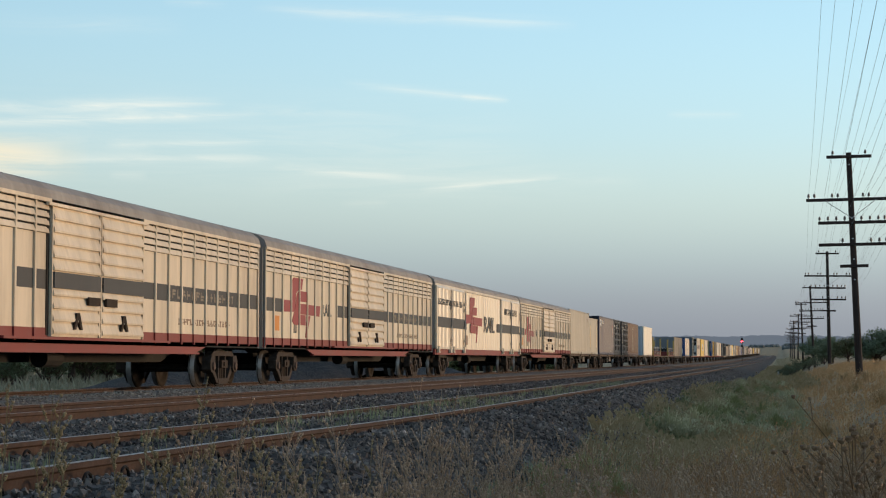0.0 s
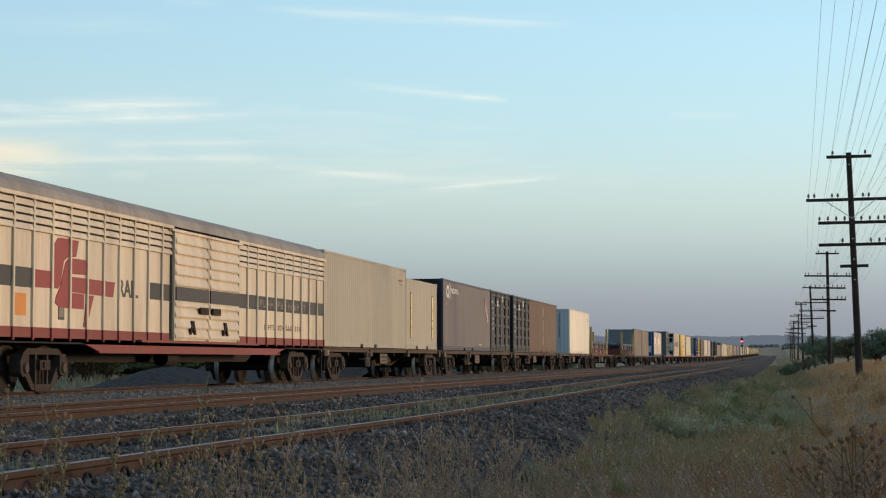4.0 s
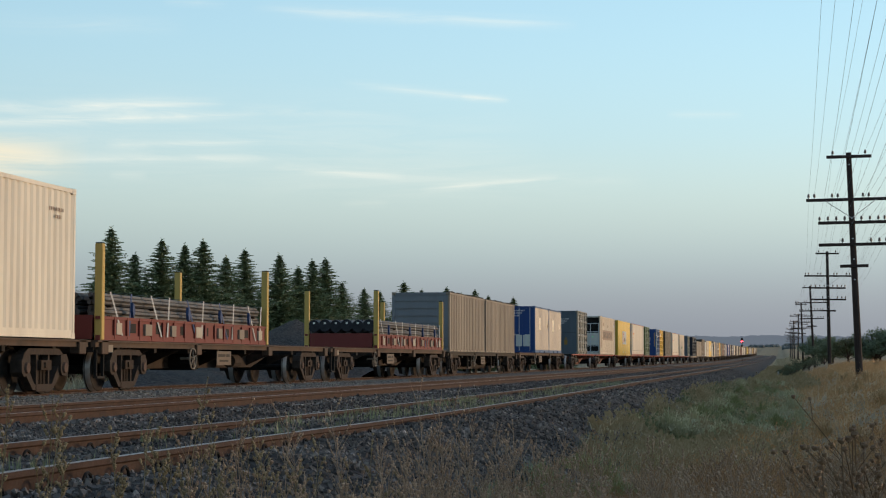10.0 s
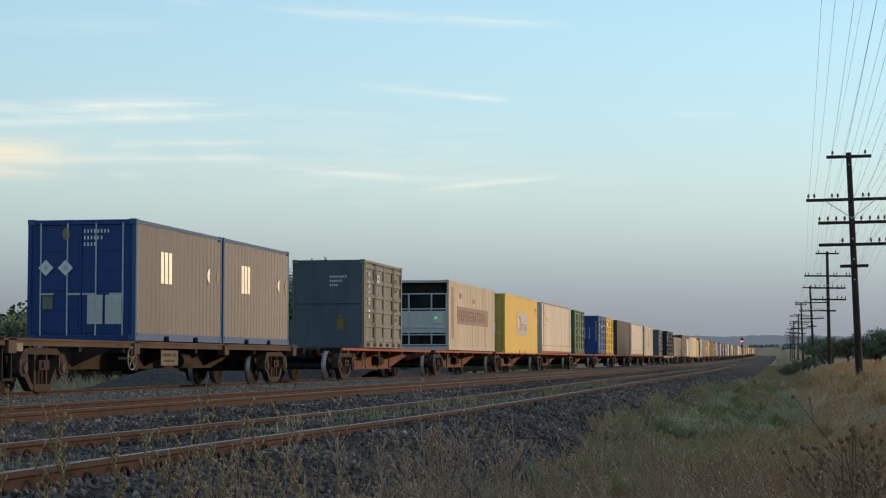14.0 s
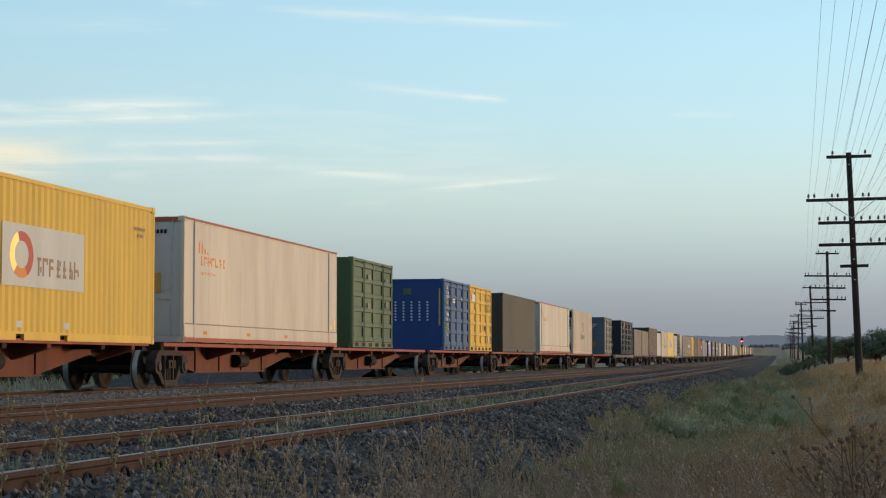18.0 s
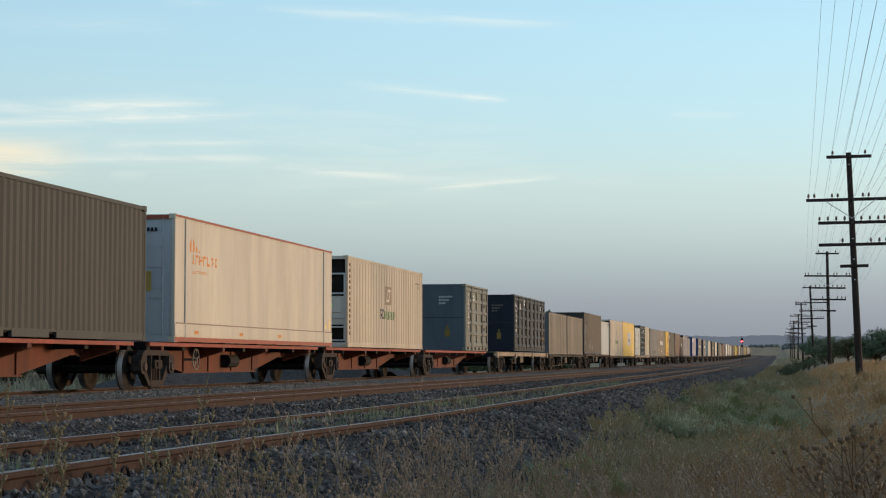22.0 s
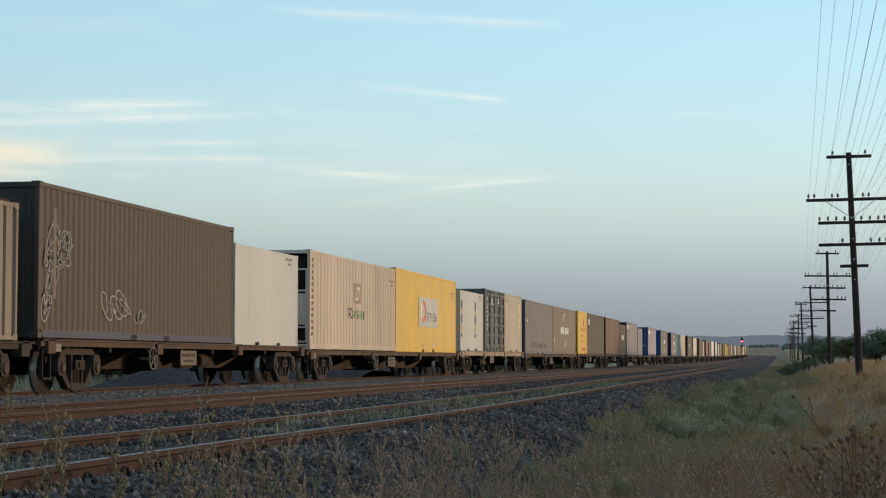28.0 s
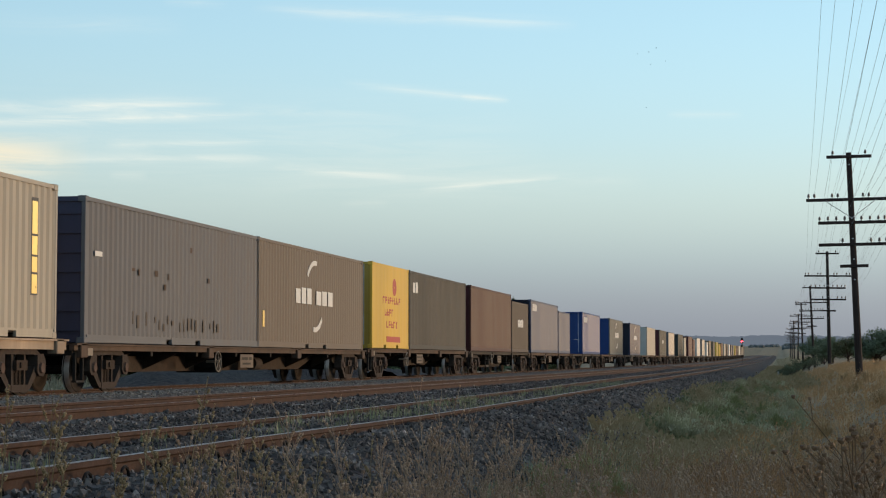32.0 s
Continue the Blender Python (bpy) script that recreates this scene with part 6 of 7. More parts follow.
blades("dry_grass", 9000, scatter((-2.6, 5.0), (6, 26), 1.2, lambda x, y, r: r.random() < smooth(-2.8, 1.0, x) + 0.25), (0.15, 0.5), (0.0012, 0.003), M["dry_grass"], "dry brown grass on the bank", lean=0.9, seed=2, fluff=2)
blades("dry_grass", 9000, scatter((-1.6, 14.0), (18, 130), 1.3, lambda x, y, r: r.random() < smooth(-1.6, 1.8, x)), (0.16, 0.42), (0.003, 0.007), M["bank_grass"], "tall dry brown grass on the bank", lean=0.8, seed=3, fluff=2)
blades("green_grass", 1900, scatter((-2.7, -0.5), (33, 90), 1.2, patch(0.45, 0.1)), (0.12, 0.38), (0.005, 0.012), M["green_grass"], "grey-green grass in the ditch", lean=0.8, seed=4, fluff=1)
blades("green_grass", 500, scatter((-2.7, -1.7), (12, 26), 1.2, patch(0.6, 0.1)), (0.08, 0.25), (0.003, 0.006), M["green_grass"], "grey-green grass at the foot of the ballast", lean=0.8, seed=14)
blades("pale_grass", 2600, scatter((-2.6, 0.3), (24, 110), 1.2, patch(0.4, 0.0)), (0.12, 0.36), (0.004, 0.009), M["pale_grass"], "pale seeding grass in the ditch", lean=0.9, seed=5, fluff=2)
blades("green_grass", 700, scatter((-1.9, 0.6), (60, 160), 1.2), (0.15, 0.35), (0.01, 0.02), M["green_grass"], "grey-green grass along the ditch", lean=0.8, seed=6)
blades("pale_grass", 2600, scatter((-1.9, 1.6), (80, 300), 1.2), (0.15, 0.45), (0.012, 0.03), M["pale_grass"], "pale grass beside the far track", lean=0.9, seed=15, fluff=1)
blades("pale_grass", 1800, scatter((-1.6, 6.0), (300, 700), 1.0), (0.2, 0.6), (0.04, 0.08), M["pale_grass"], "pale grass in the far field", lean=0.9, seed=16)
blades("far_side_grass", 3200, scatter((-80, -34), (75, 190), 1.0), (0.3, 0.8), (0.02, 0.05), M["paddock"], "grey-olive grass of the paddock beyond the tracks", lean=0.8, seed=17)
blades("pale_grass", 1500, scatter((-2.9, -0.6), (28, 75), 1.1, patch(0.55, 0.12)), (0.15, 0.42), (0.005, 0.012), M["pale_grass"], "pale feathery grass tufts in the ditch", lean=1.0, seed=18, fluff=3)
blades("rail_weeds", 700, scatter((-5.7, -4.4), (10, 60), 1.5, patch(0.7, -0.05)), (0.06, 0.22), (0.003, 0.006), M["green_grass"], "low green weeds between the rails", seed=7)
blades("far_side_grass", 3500, scatter((-34, -19.5), (18, 90), 1.2), (0.1, 0.28), (0.006, 0.014), M["paddock"], "grey-olive grass beyond the tracks", seed=8)
def tussocks(name, spots, blades_each, size, width, mat, label, seed):
    """Rounded clumps of grass: blades that arch outwards from one root."""
    r = random.Random(seed)
    V, F = [], []
    for x, y, k in spots(r):
        z = max(ground_z(x, y), bed_height(x, y) if -18.6 < x < -1.75 else -9.0)
        for i in range(blades_each):
            a, out = r.uniform(0, 6.283), r.random() ** 0.7
            h = r.uniform(*size) * k
            ca, sa = math.cos(a), math.sin(a)
            w = r.uniform(*width)
            bx, by = x + ca * out * 0.35 * h, y + sa * out * 0.35 * h
            mid = (bx + ca * out * 0.4 * h, by + sa * out * 0.4 * h, z + h * (0.75 - 0.25 * out))
            tip = (bx + ca * out * 1.1 * h, by + sa * out * 1.1 * h, z + h * (1.0 - 0.62 * out))
            n = len(V)
            V += [(bx + sa * w, by - ca * w, z - 0.04), (bx - sa * w, by + ca * w, z - 0.04), (mid[0] - sa * w, mid[1] + ca * w, mid[2]), (mid[0] + sa * w, mid[1] - ca * w, mid[2]), tip]
            F += [(n, n + 1, n + 2, n + 3), (n + 3, n + 2, n + 4)]
    return tagged(part(name, mesh_from(name, V, F, mat), mat, None), label, "grass", kind="stuff")


def ditch_spots(count, xr, yr, k):
    def spots(r):
        return [(r.uniform(*xr), yr[0] + (yr[1] - yr[0]) * r.random() ** 1.2, r.uniform(*k)) for i in range(count)]
    return spots


M["tussock_green"] = leaf_material("soft green tussock blades", [(0.20, 0.205, 0.08), (0.31, 0.305, 0.13), (0.43, 0.40, 0.195)])
M["tussock_pale"] = leaf_material("pale grey-green tussock blades", [(0.36, 0.34, 0.19), (0.52, 0.48, 0.28), (0.66, 0.59, 0.38)])
M["tussock_gold"] = leaf_material("golden dry tussock blades", [(0.40, 0.25, 0.12), (0.56, 0.37, 0.19), (0.70, 0.49, 0.27)])
tussocks("grass_tussocks", ditch_spots(44, (-1.95, -0.1), (38, 95), (0.7, 1.5)), 480, (0.24, 0.46), (0.003, 0.007), M["tussock_green"], "soft green grass tussocks in the ditch", 31)
tussocks("grass_tussocks", ditch_spots(44, (-2.1, 0.5), (34, 105), (0.7, 1.6)), 480, (0.24, 0.46), (0.003, 0.007), M["tussock_pale"], "pale grey-green grass tussocks in the ditch", 32)
tussocks("grass_tussocks", ditch_spots(70, (-0.9, 5.0), (22, 110), (0.7, 1.3)), 330, (0.2, 0.38), (0.003, 0.006), M["tussock_gold"], "golden dry grass tussocks on the bank", 33)
tussocks("grass_tussocks", ditch_spots(22, (-2.6, -1.6), (17, 27), (0.5, 1.1)), 300, (0.15, 0.32), (0.0015, 0.003), M["tussock_green"], "small green tussocks at the foot of the ballast", 34)


# ---- markings on the containers (local y from the near end, z from the container's floor) ----
SIDE = 1.2225


def tape(c, y0, y1, z0, z1, mat, label="", d=0.006):
    return part("marking", box(1.204, 1.2055 + d, y0, y1, z0, z1), M[mat], c, label)


def word(c, y0, z0, h, n, w, mat, gap=0.22, name="lettering"):
    """A brand's word as plain blocks, one block a letter."""
    r = random.Random(n * 7 + int(y0 * 10))
    bm = bmesh.new()
    for i in range(n):
        a = y0 + i * w
        b = a + w * (1 - gap)
        add_box(bm, 1.204, 1.2115, a, b, z0, z0 + h * r.uniform(0.86, 1.0))
    return part(name, bm, M[mat], c)


def disc(c, y, z, ro, ri, mat, a0=0.0, a1=360.0, squash=1.0, d=0.008):
    bm = bmesh.new()
    n = 20
    for i in range(n):
        p, q = radians(a0 + (a1 - a0) * i / n), radians(a0 + (a1 - a0) * (i + 1) / n)
        v = [bm.verts.new((1.2045 + d, y + r * math.cos(t) * squash, z + r * math.sin(t))) for r, t in ((ri, p), (ro, p), (ro, q), (ri, q))]
        bm.faces.new(v)
    bmesh.ops.remove_doubles(bm, verts=bm.verts[:], dist=0.0005)
    r = bmesh.ops.extrude_face_region(bm, geom=bm.faces[:])
    for e in r["geom"]:
        if isinstance(e, bmesh.types.BMVert):
            e.co.x -= 0.006
    return part("emblem", bm, M[mat], c)


def end_marks(c, mat="letter_white", x=0.05, z=2.3, rows=3):
    for k in range(rows):
        bars(c, 0.010, x, z, [(j * 0.075, -0.14 * k, 0.034, 0.075) for j in range(8 - 2 * k)], M[mat], "x", "number_marking")


def small_number(c, L, mat="letter_brown", z=2.4):
    bars(c, 1.2085, L - 1.3, z, [(j * 0.08, 0, 0.04, 0.07) for j in range(9)] + [(j * 0.08 + 0.3, -0.14, 0.04, 0.07) for j in range(4)], M[mat], "y", "number_marking")


for k, a, b, up in (("beige20", 0.83, 1.07, 0.0), ("beige20", 4.96, 5.25, 0.0), ("beige3", 0.55, 0.83, 0.36), ("beige3", 4.85, 5.15, 0.36)):
    c = C[k]
    tape(c, a, b, 0.42 + up, 2.1 + up * 1.3, "letter_dark", "dark printed strip")
    for z0, z1 in ((0.45, 0.80), (0.84, 1.12), (1.16, 1.50), (1.54, 2.05 + up * 0.25)):
        tape(c, a + 0.03, b - 0.03, z0 + up, z1 + up, "gold", "gold reflective tape", 0.009)
for k in ("beige40", "white40", "white20a", "white20b", "yellow1", "yellow2", "reefer1", "reefer2", "reefer3"):
    c = C[k]
    small_number(c, {"beige40": L40, "white40": L40}.get(k, L20 if "20" in k else L40))
# slate blue container: a white wheel sign, a word, and a red scrawl
c = C["navy40"]
disc(c, 1.1, 2.4, 0.27, 0.13, "letter_white", squash=1.3)
disc(c, 1.35, 2.42, 0.36, 0.29, "letter_white", -70, 70, 1.2)
glyphs(c, 1.2085, 1.85, 2.36, 7, 0.2, 0.2, M["letter_white"], seed=12)
tape(c, 0.72, 0.8, 1.85, 1.95, "letter_orange")
for i in range(6):
    tape(c, 10.65 + 0.11 * i, 10.78 + 0.11 * i, 2.05 - 0.12 * i, 2.38 - 0.13 * i, "letter_red")
    tape(c, 10.7 + 0.13 * i, 10.76 + 0.13 * i, 1.98 - 0.13 * i, 2.3 - 0.12 * i, "letter_white", d=0.008)
glyphs(c, 1.2085, 8.9, 0.24, 7, 0.11, 0.08, M["letter_white"], seed=13)
end_marks(c)
# ribbed open boxes: dark sheet over the top, held in folds along the rail
fold = random.Random(9)
for k in ("open1", "open2", "open3", "open4"):
    c = C[k]
    y = 0.1
    while y < L30 - 0.6:
        w = fold.uniform(0.3, 0.75)
        part("sheet_fold", box(1.02, 1.21, y, min(y + w - 0.04, L30 - 0.1), 2.44, 2.46 + fold.uniform(0.012, 0.05)), M["black"], c)
        y += w
    for i in range(1, int(L30 / 0.86)):
        part("rail_socket", box(1.2, 1.216, 0.86 * i - 0.07, 0.86 * i + 0.07, 0.03, 0.08), M["black"], c)
# red-brown container: a column of white letters
c = C["brown40"]
for z, n in ((2.45, 3), (1.72, 4), (0.86, 3)):
    glyphs(c, 1.2085, 5.82, z, n, 0.22, 0.13, M["letter_white"], True, 0.45, seed=n)
tape(C["white40"], 6.9, 6.94, 1.0, 1.16, "letter_dark")
part("placard", box(-0.72, -0.44, 0.0, 0.014, 0.48, 0.80), M["stake_yellow"], C["white40"], "yellow placard on the end")
bars(C["white40"], 0.0, 0.52, 0.0, [(0.0, 2.45 - 0.17 * q, 0.045, 0.11) for q in range(4)] + [(0.0, 1.66 - 0.15 * q, 0.05, 0.11) for q in range(5)], M["navy"], "x", "number_marking")

# side-door containers: white placards and letter columns
for k in ("grey_doors1", "grey_doors2", "dark1"):
    c = C[k]
    glyphs(c, 1.2165, 0.52, 2.27, 6, 0.22, 0.16, M["letter_white"], True, 0.6, seed=4)
    tape(c, 0.24, 0.38, 2.27, 2.42, "letter_white", d=0.012)
    for y, z in ((1.95, 2.18), (3.5, 2.42)):
        tape(c, y, y + 0.3, z, z + 0.26, "letter_white", "white placard with a dark sign", d=0.012)
        tape(c, y + 0.08, y + 0.22, z + 0.1, z + 0.2, "band", d=0.0145)
    for i in range(6):
        glyphs(c, 1.2145, 4.85, 2.2 - 0.28 * i, 3 if i % 2 else 4, 0.13, 0.1, M["plate"], seed=20 + i)
for k in ("dark2", "dark3"):
    c = C[k]
    tape(c, 4.0, 4.3, 2.3, 2.54, "letter_white", "white placard with a dark sign", d=0.012)
    tape(c, 4.08, 4.2, 2.38, 2.48, "band", d=0.0145)
    for i in range(5):
        glyphs(c, 1.2145, 5.05, 2.45 - 0.4 * i, 3 if i % 2 else 4, 0.13, 0.12, M["plate"], seed=30 + i)
    tape(c, 5.1, 5.45, 0.62, 0.84, "worn_yellow", "worn stencil patch", d=0.012)
    tape(c, 5.1, 5.38, 0.36, 0.55, "plate", d=0.012)
for k in ("teal1", "teal2", "dark3"):
    c = C[k]
    glyphs(c, 1.2165, 0.62, 2.36, 8, 0.24, 0.14, M["letter_white"], True, 0.4, seed=9)
    tape(c, 1.95, 2.27, 2.2, 2.45, "letter_white", "white placard with a dark sign", d=0.012)
    tape(c, 2.05, 2.17, 2.28, 2.38, "band", d=0.0145)
    for i in range(5):
        glyphs(c, 1.2145, 4.75, 2.3 - 0.34 * i, 3, 0.14, 0.12, M["plate"], seed=40 + i)
    tape(c, 0.3, 0.42, 1.95, 2.1, "letter_brown", d=0.012)
for k, mk in (("teal1", "letter_white"), ("teal2", "letter_white"), ("dark1", "plate"), ("grey_doors2", "plate"), ("green1", "letter_white"), ("blue1", "letter_white"), ("dark40", "plate"), ("grey40", "plate")):
    end_marks(C[k], mk)
for k in ("teal1", "teal2", "dark1"):
    part("hazard_mark", boxes([(0.30, 0.52, 0.0, 0.012, 0.62, 0.95), (0.36, 0.46, 0.0, 0.012, 0.98, 1.1)]), M["worn_yellow"], C[k], "worn yellow mark on the end")
    part("end_seam", box(-1.1, 1.1, 0.012, 0.03, 1.43, 1.455), M["band"], C[k])
# blue side-door container: yellow and white letters
c = C["blue3"]
for i, (z, m) in enumerate(((2.5, "letter_white"), (2.3, "letter_white"), (2.12, "letter_white"), (1.88, "worn_lime"), (1.68, "worn_lime"), (1.4, "letter_white"), (1.2, "letter_white"), (0.98, "worn_lime"), (0.8, "worn_lime"), (0.6, "letter_white"))):
    glyphs(c, 1.2145, 0.62, z, 3 if i % 3 else 2, 0.13, 0.13, M[m], seed=60 + i)
tape(c, 2.05, 2.6, 1.98, 2.14, "letter_white", "white placard", d=0.012)
tape(c, 2.15, 2.5, 2.03, 2.09, "letter_brown", d=0.0145)
tape(c, 4.2, 4.5, 2.1, 2.22, "letter_white")
part("placard", box(-0.45, -0.15, 0.0, 0.02, 2.25, 2.5), M["palegreen"], c, "faded yellow-green placard on the end")
for j in range(5):
    bars(c, 0.022, -0.85 + 0.33 * j, 1.2, [(0.03, 0.12 * q, 0.07, 0.05) for q in range(7)], M["letter_white"], "x", "number_marking")
part("hazard_stripe", boxes([(1.0, 1.06, 0.0, 0.02, 1.0, 2.5), (-1.06, -1.0, 0.0, 0.02, 1.0, 2.5)]), M["stake_yellow"], c, "yellow stripe on the end post")
c = C["yellow20"]
tape(c, 0.6, 1.5, 2.2, 2.5, "letter_white", "white printed placard")
tape(c, 4.0, 4.4, 0.95, 1.15, "darkgrey", "dark square placard")
tape(c, 5.1, 5.4, 0.4, 0.7, "letter_white")
for i in range(3):
    tape(c, 5.05, 5.5, 1.8 + 0.24 * i, 1.95 + 0.24 * i, "olive_yellow")
c = C["green1"]
for y, z in ((2.2, 2.25), (4.9, 2.2), (4.95, 1.4), (2.15, 1.3)):
    tape(c, y, y + 0.5, z, z + 0.18, "sage", "faded placard")
# silver boxes with blue doors
for k, y, y2 in (("blue1", 1.6, 5.0), ("blue2", 1.55, 5.0)):
    c = C[k]
    for i in range(3):
        tape(c, y + 0.27 * i, y + 0.2 + 0.27 * i, 1.28, 1.98, "foil", "bright reflective sign strip")
    disc(c, y2 + 0.1, 1.6, 0.17, 0.02, "foil", 90, 270)
    tape(c, L20 - 0.4, L20 - 0.3, 1.5, 1.68, "stake_yellow")
c = C["blue1"]
for x0, x1 in ((0.14, 0.48), (0.54, 0.9)):
    part("placard", box(x0, x1, 0.0, 0.012, 0.36, 0.98), M["white_clean"], c, "white data placard on the door")
    bars(c, -0.0005, x0, 0.42, [(0.04, 0.09 * q, 0.2 if q % 2 else 0.26, 0.03) for q in range(6)], M["bluegrey"], "x", "number_marking")
for x in (-0.80, -0.36):
    part("hazard_mark", prism([(x - 0.17, 1.56), (x, 1.39), (x + 0.17, 1.56), (x, 1.73)], "y", 0.0, 0.012), M["letter_white"], c, "white diamond mark on the door")
    part("hazard_spot", prism([(x - 0.06, 1.56), (x, 1.50), (x + 0.06, 1.56), (x, 1.62)], "y", -0.003, 0.0), M["bluegrey"], c)
part("placard", box(-0.86, -0.64, 0.0, 0.012, 0.68, 0.95), M["sage"], c, "faded square placard on the door")
part("emblem", prism([(-0.35 + 0.09 * math.cos(t * math.pi / 6), 2.28 + 0.13 * math.sin(t * math.pi / 6)) for t in range(12)], "y", 0.0, 0.012), M["plate"], c, "round faded emblem")
# refrigerated containers
M["green_lamp"] = bpy.data.materials.new("lit green lens")
M["green_lamp"].use_nodes = True
_g = M["green_lamp"].node_tree.nodes["Principled BSDF"]
_g.inputs["Base Color"].default_value = (0.1, 0.4, 0.15, 1)
_g.inputs["Emission Color"].default_value = (0.25, 1.0, 0.4, 1)
_g.inputs["Emission Strength"].default_value = 0.5
c = C["reefer1"]
tape(c, 0.64, 1.1, 0.5, 2.62, "letter_brown", "brown printed strip")
tape(c, 2.0, 10.25, 1.12, 1.86, "letter_brown", "faded brown sign panel")
flat_text("REFRIGERATION", 0.64, M["tan"], c, (1.2105, 2.3, 1.27), squeeze=1.5)
tape(c, 2.55, 3.1, 2.2, 2.42, "letter_brown")
tape(c, 5.9, 6.5, 2.1, 2.28, "letter_brown")
tape(c, 10.9, 11.5, 2.2, 2.5, "bluegrey")
for k in ("reefer2", "reefer3"):
    c = C[k]
    tape(c, 5.55, 6.55, 1.5, 2.14, "letter_brown", "brown square emblem")
    part("emblem", prism([(5.72, 1.6), (6.18, 1.6), (6.42, 2.04), (5.96, 2.04)], "x", 1.205, 1.2145), M["pinkwhite"], c)
    part("emblem", prism([(5.88, 1.69), (6.14, 1.69), (6.28, 1.95), (6.02, 1.95)], "x", 1.205, 1.2175), M["letter_brown"], c)
    glyphs(c, 1.2085, 4.75, 1.0, 2, 0.3, 0.34, M["letter_dark"], gap=0.15, seed=2)
    glyphs(c, 1.2085, 5.45, 1.0, 8, 0.19, 0.28, M["letter_green"], gap=0.15, seed=6)
    for i in range(13):
        part("side_clip", box(SIDE - 0.02, SIDE + 0.012, 0.22, 0.34, 0.4 + 0.18 * i, 0.5 + 0.18 * i), M["letter_brown"], c)
for k in ("reefer1", "reefer2", "reefer3"):
    c = C[k]
    part("lamp", box(0.61, 0.70, 0.045, 0.062, 1.29, 1.38, 0.01), M["green_lamp"], c, "small lit green indicator")
# yellow containers with a white sign
for k in ("yellow1", "yellow2"):
    c = C[k]
    tape(c, 4.26, 8.1, 0.98, 2.1, "white_clean", "white sign panel with ring emblem")
    disc(c, 5.1, 1.55, 0.42, 0.25, "letter_red", -60, 110, 1.25, 0.010)
    disc(c, 5.1, 1.55, 0.42, 0.25, "gold", 110, 230, 1.25, 0.010)
    disc(c, 5.1, 1.55, 0.42, 0.25, "letter_orange", 230, 300, 1.25, 0.010)
    glyphs(c, 1.2125, 5.75, 1.2, 7, 0.25, 0.34, M["letter_brown"], gap=0.22, seed=8)
    for y in (4.9, 7.1):
        tape(c, y, y + 0.28, 0.24, 0.36, "white_clean")
    part("placard", box(0.35, 0.75, 0.0, 0.014, 1.1, 1.5), M["bluegrey"], c, "pale blue placard on the end door")
    end_marks(c, "olive", 0.1, 2.45, 2)
# extra-long warm white containers with orange-red rails
for k in ("white48a", "white48b"):
    c = C[k]
    part("trim", box(SIDE - 0.02, SIDE + 0.004, 0.02, L48 - 0.02, 2.835, 2.885), M["redtrim"], c, "orange-red top rail trim")
    part("trim", box(SIDE - 0.02, SIDE + 0.005, 0.02, L48 - 0.02, 0.02, 0.12), M["redtrim"], c, "orange-red bottom rail trim")
    part("trim", box(SIDE - 0.02, SIDE + 0.004, 0.02, L48 - 0.02, 0.14, 0.42), M["pinkwhite"], c)
    part("seam", box(SIDE - 0.02, SIDE + 0.0055, 0.1, L48 - 0.1, 0.42, 0.45), M["letter_brown"], c, "brown seam over the lower panel")
    for y in (0.75, L48 - 1.0):
        part("panel_post", box(SIDE - 0.02, SIDE + 0.014, y - 0.04, y + 0.02, 0.1, 2.82), M["white"], c, "pale vertical post")
    part("emblem", prism([(1.05, 2.1), (1.9, 2.1), (1.45, 2.28), (1.3, 2.42), (1.2, 2.42), (1.05, 2.25)], "x", 1.2, 1.2085), M["letter_orange"], c)
    glyphs(c, 1.2075, 1.2, 1.82, 7, 0.24, 0.22, M["letter_orange"], gap=0.2, seed=15)
    glyphs(c, 1.2075, 1.25, 1.6, 9, 0.1, 0.07, M["letter_orange"], seed=16)
    for y in (L48 - 0.8, L48 - 0.35):
        tape(c, y, y + 0.16, 0.52, 0.66 + (0.16 if y > L48 - 0.5 else 0), "gold")
    for y in (1.4, 5.0, 8.6):
        tape(c, y, y + 0.3, 0.2, 0.28, "letter_orange", d=0.024)
for k in ("white48a", "white48b"):
    for x in (-0.2, 0.3):
        part("placard", box(x, x + 0.36, 0.0, 0.014, 1.15, 1.6), M["stake_yellow"], C[k], "yellow placard on the end door")
    bars(C[k], 0.001, 0.1, 2.5, [(0.09 * q, 0.0, 0.06, 0.09) for q in range(8)] + [(0.12 + 0.09 * q, -0.2, 0.06, 0.08) for q in range(3)], M["navy"], "x", "number_marking")
    part("trim", box(-1.1, 1.1, 0.0, 0.016, 2.78, 2.87), M["redtrim"], C[k], "orange-red end header")
part("trim", box(SIDE - 0.02, SIDE + 0.004, 0.2, L40 - 0.2, 0.02, 0.15), M["slate"], C["brown2"], "blue-grey bottom rail")
for y in (L40 / 2 - 1.2, L40 / 2 + 0.85):
    part("fork_pocket", box(SIDE - 0.02, SIDE + 0.006, y, y + 0.34, 0.03, 0.13), M["black"], C["brown2"])
# faded brown container: pale scrawls
c = C["brown2"]
gr = random.Random(5)


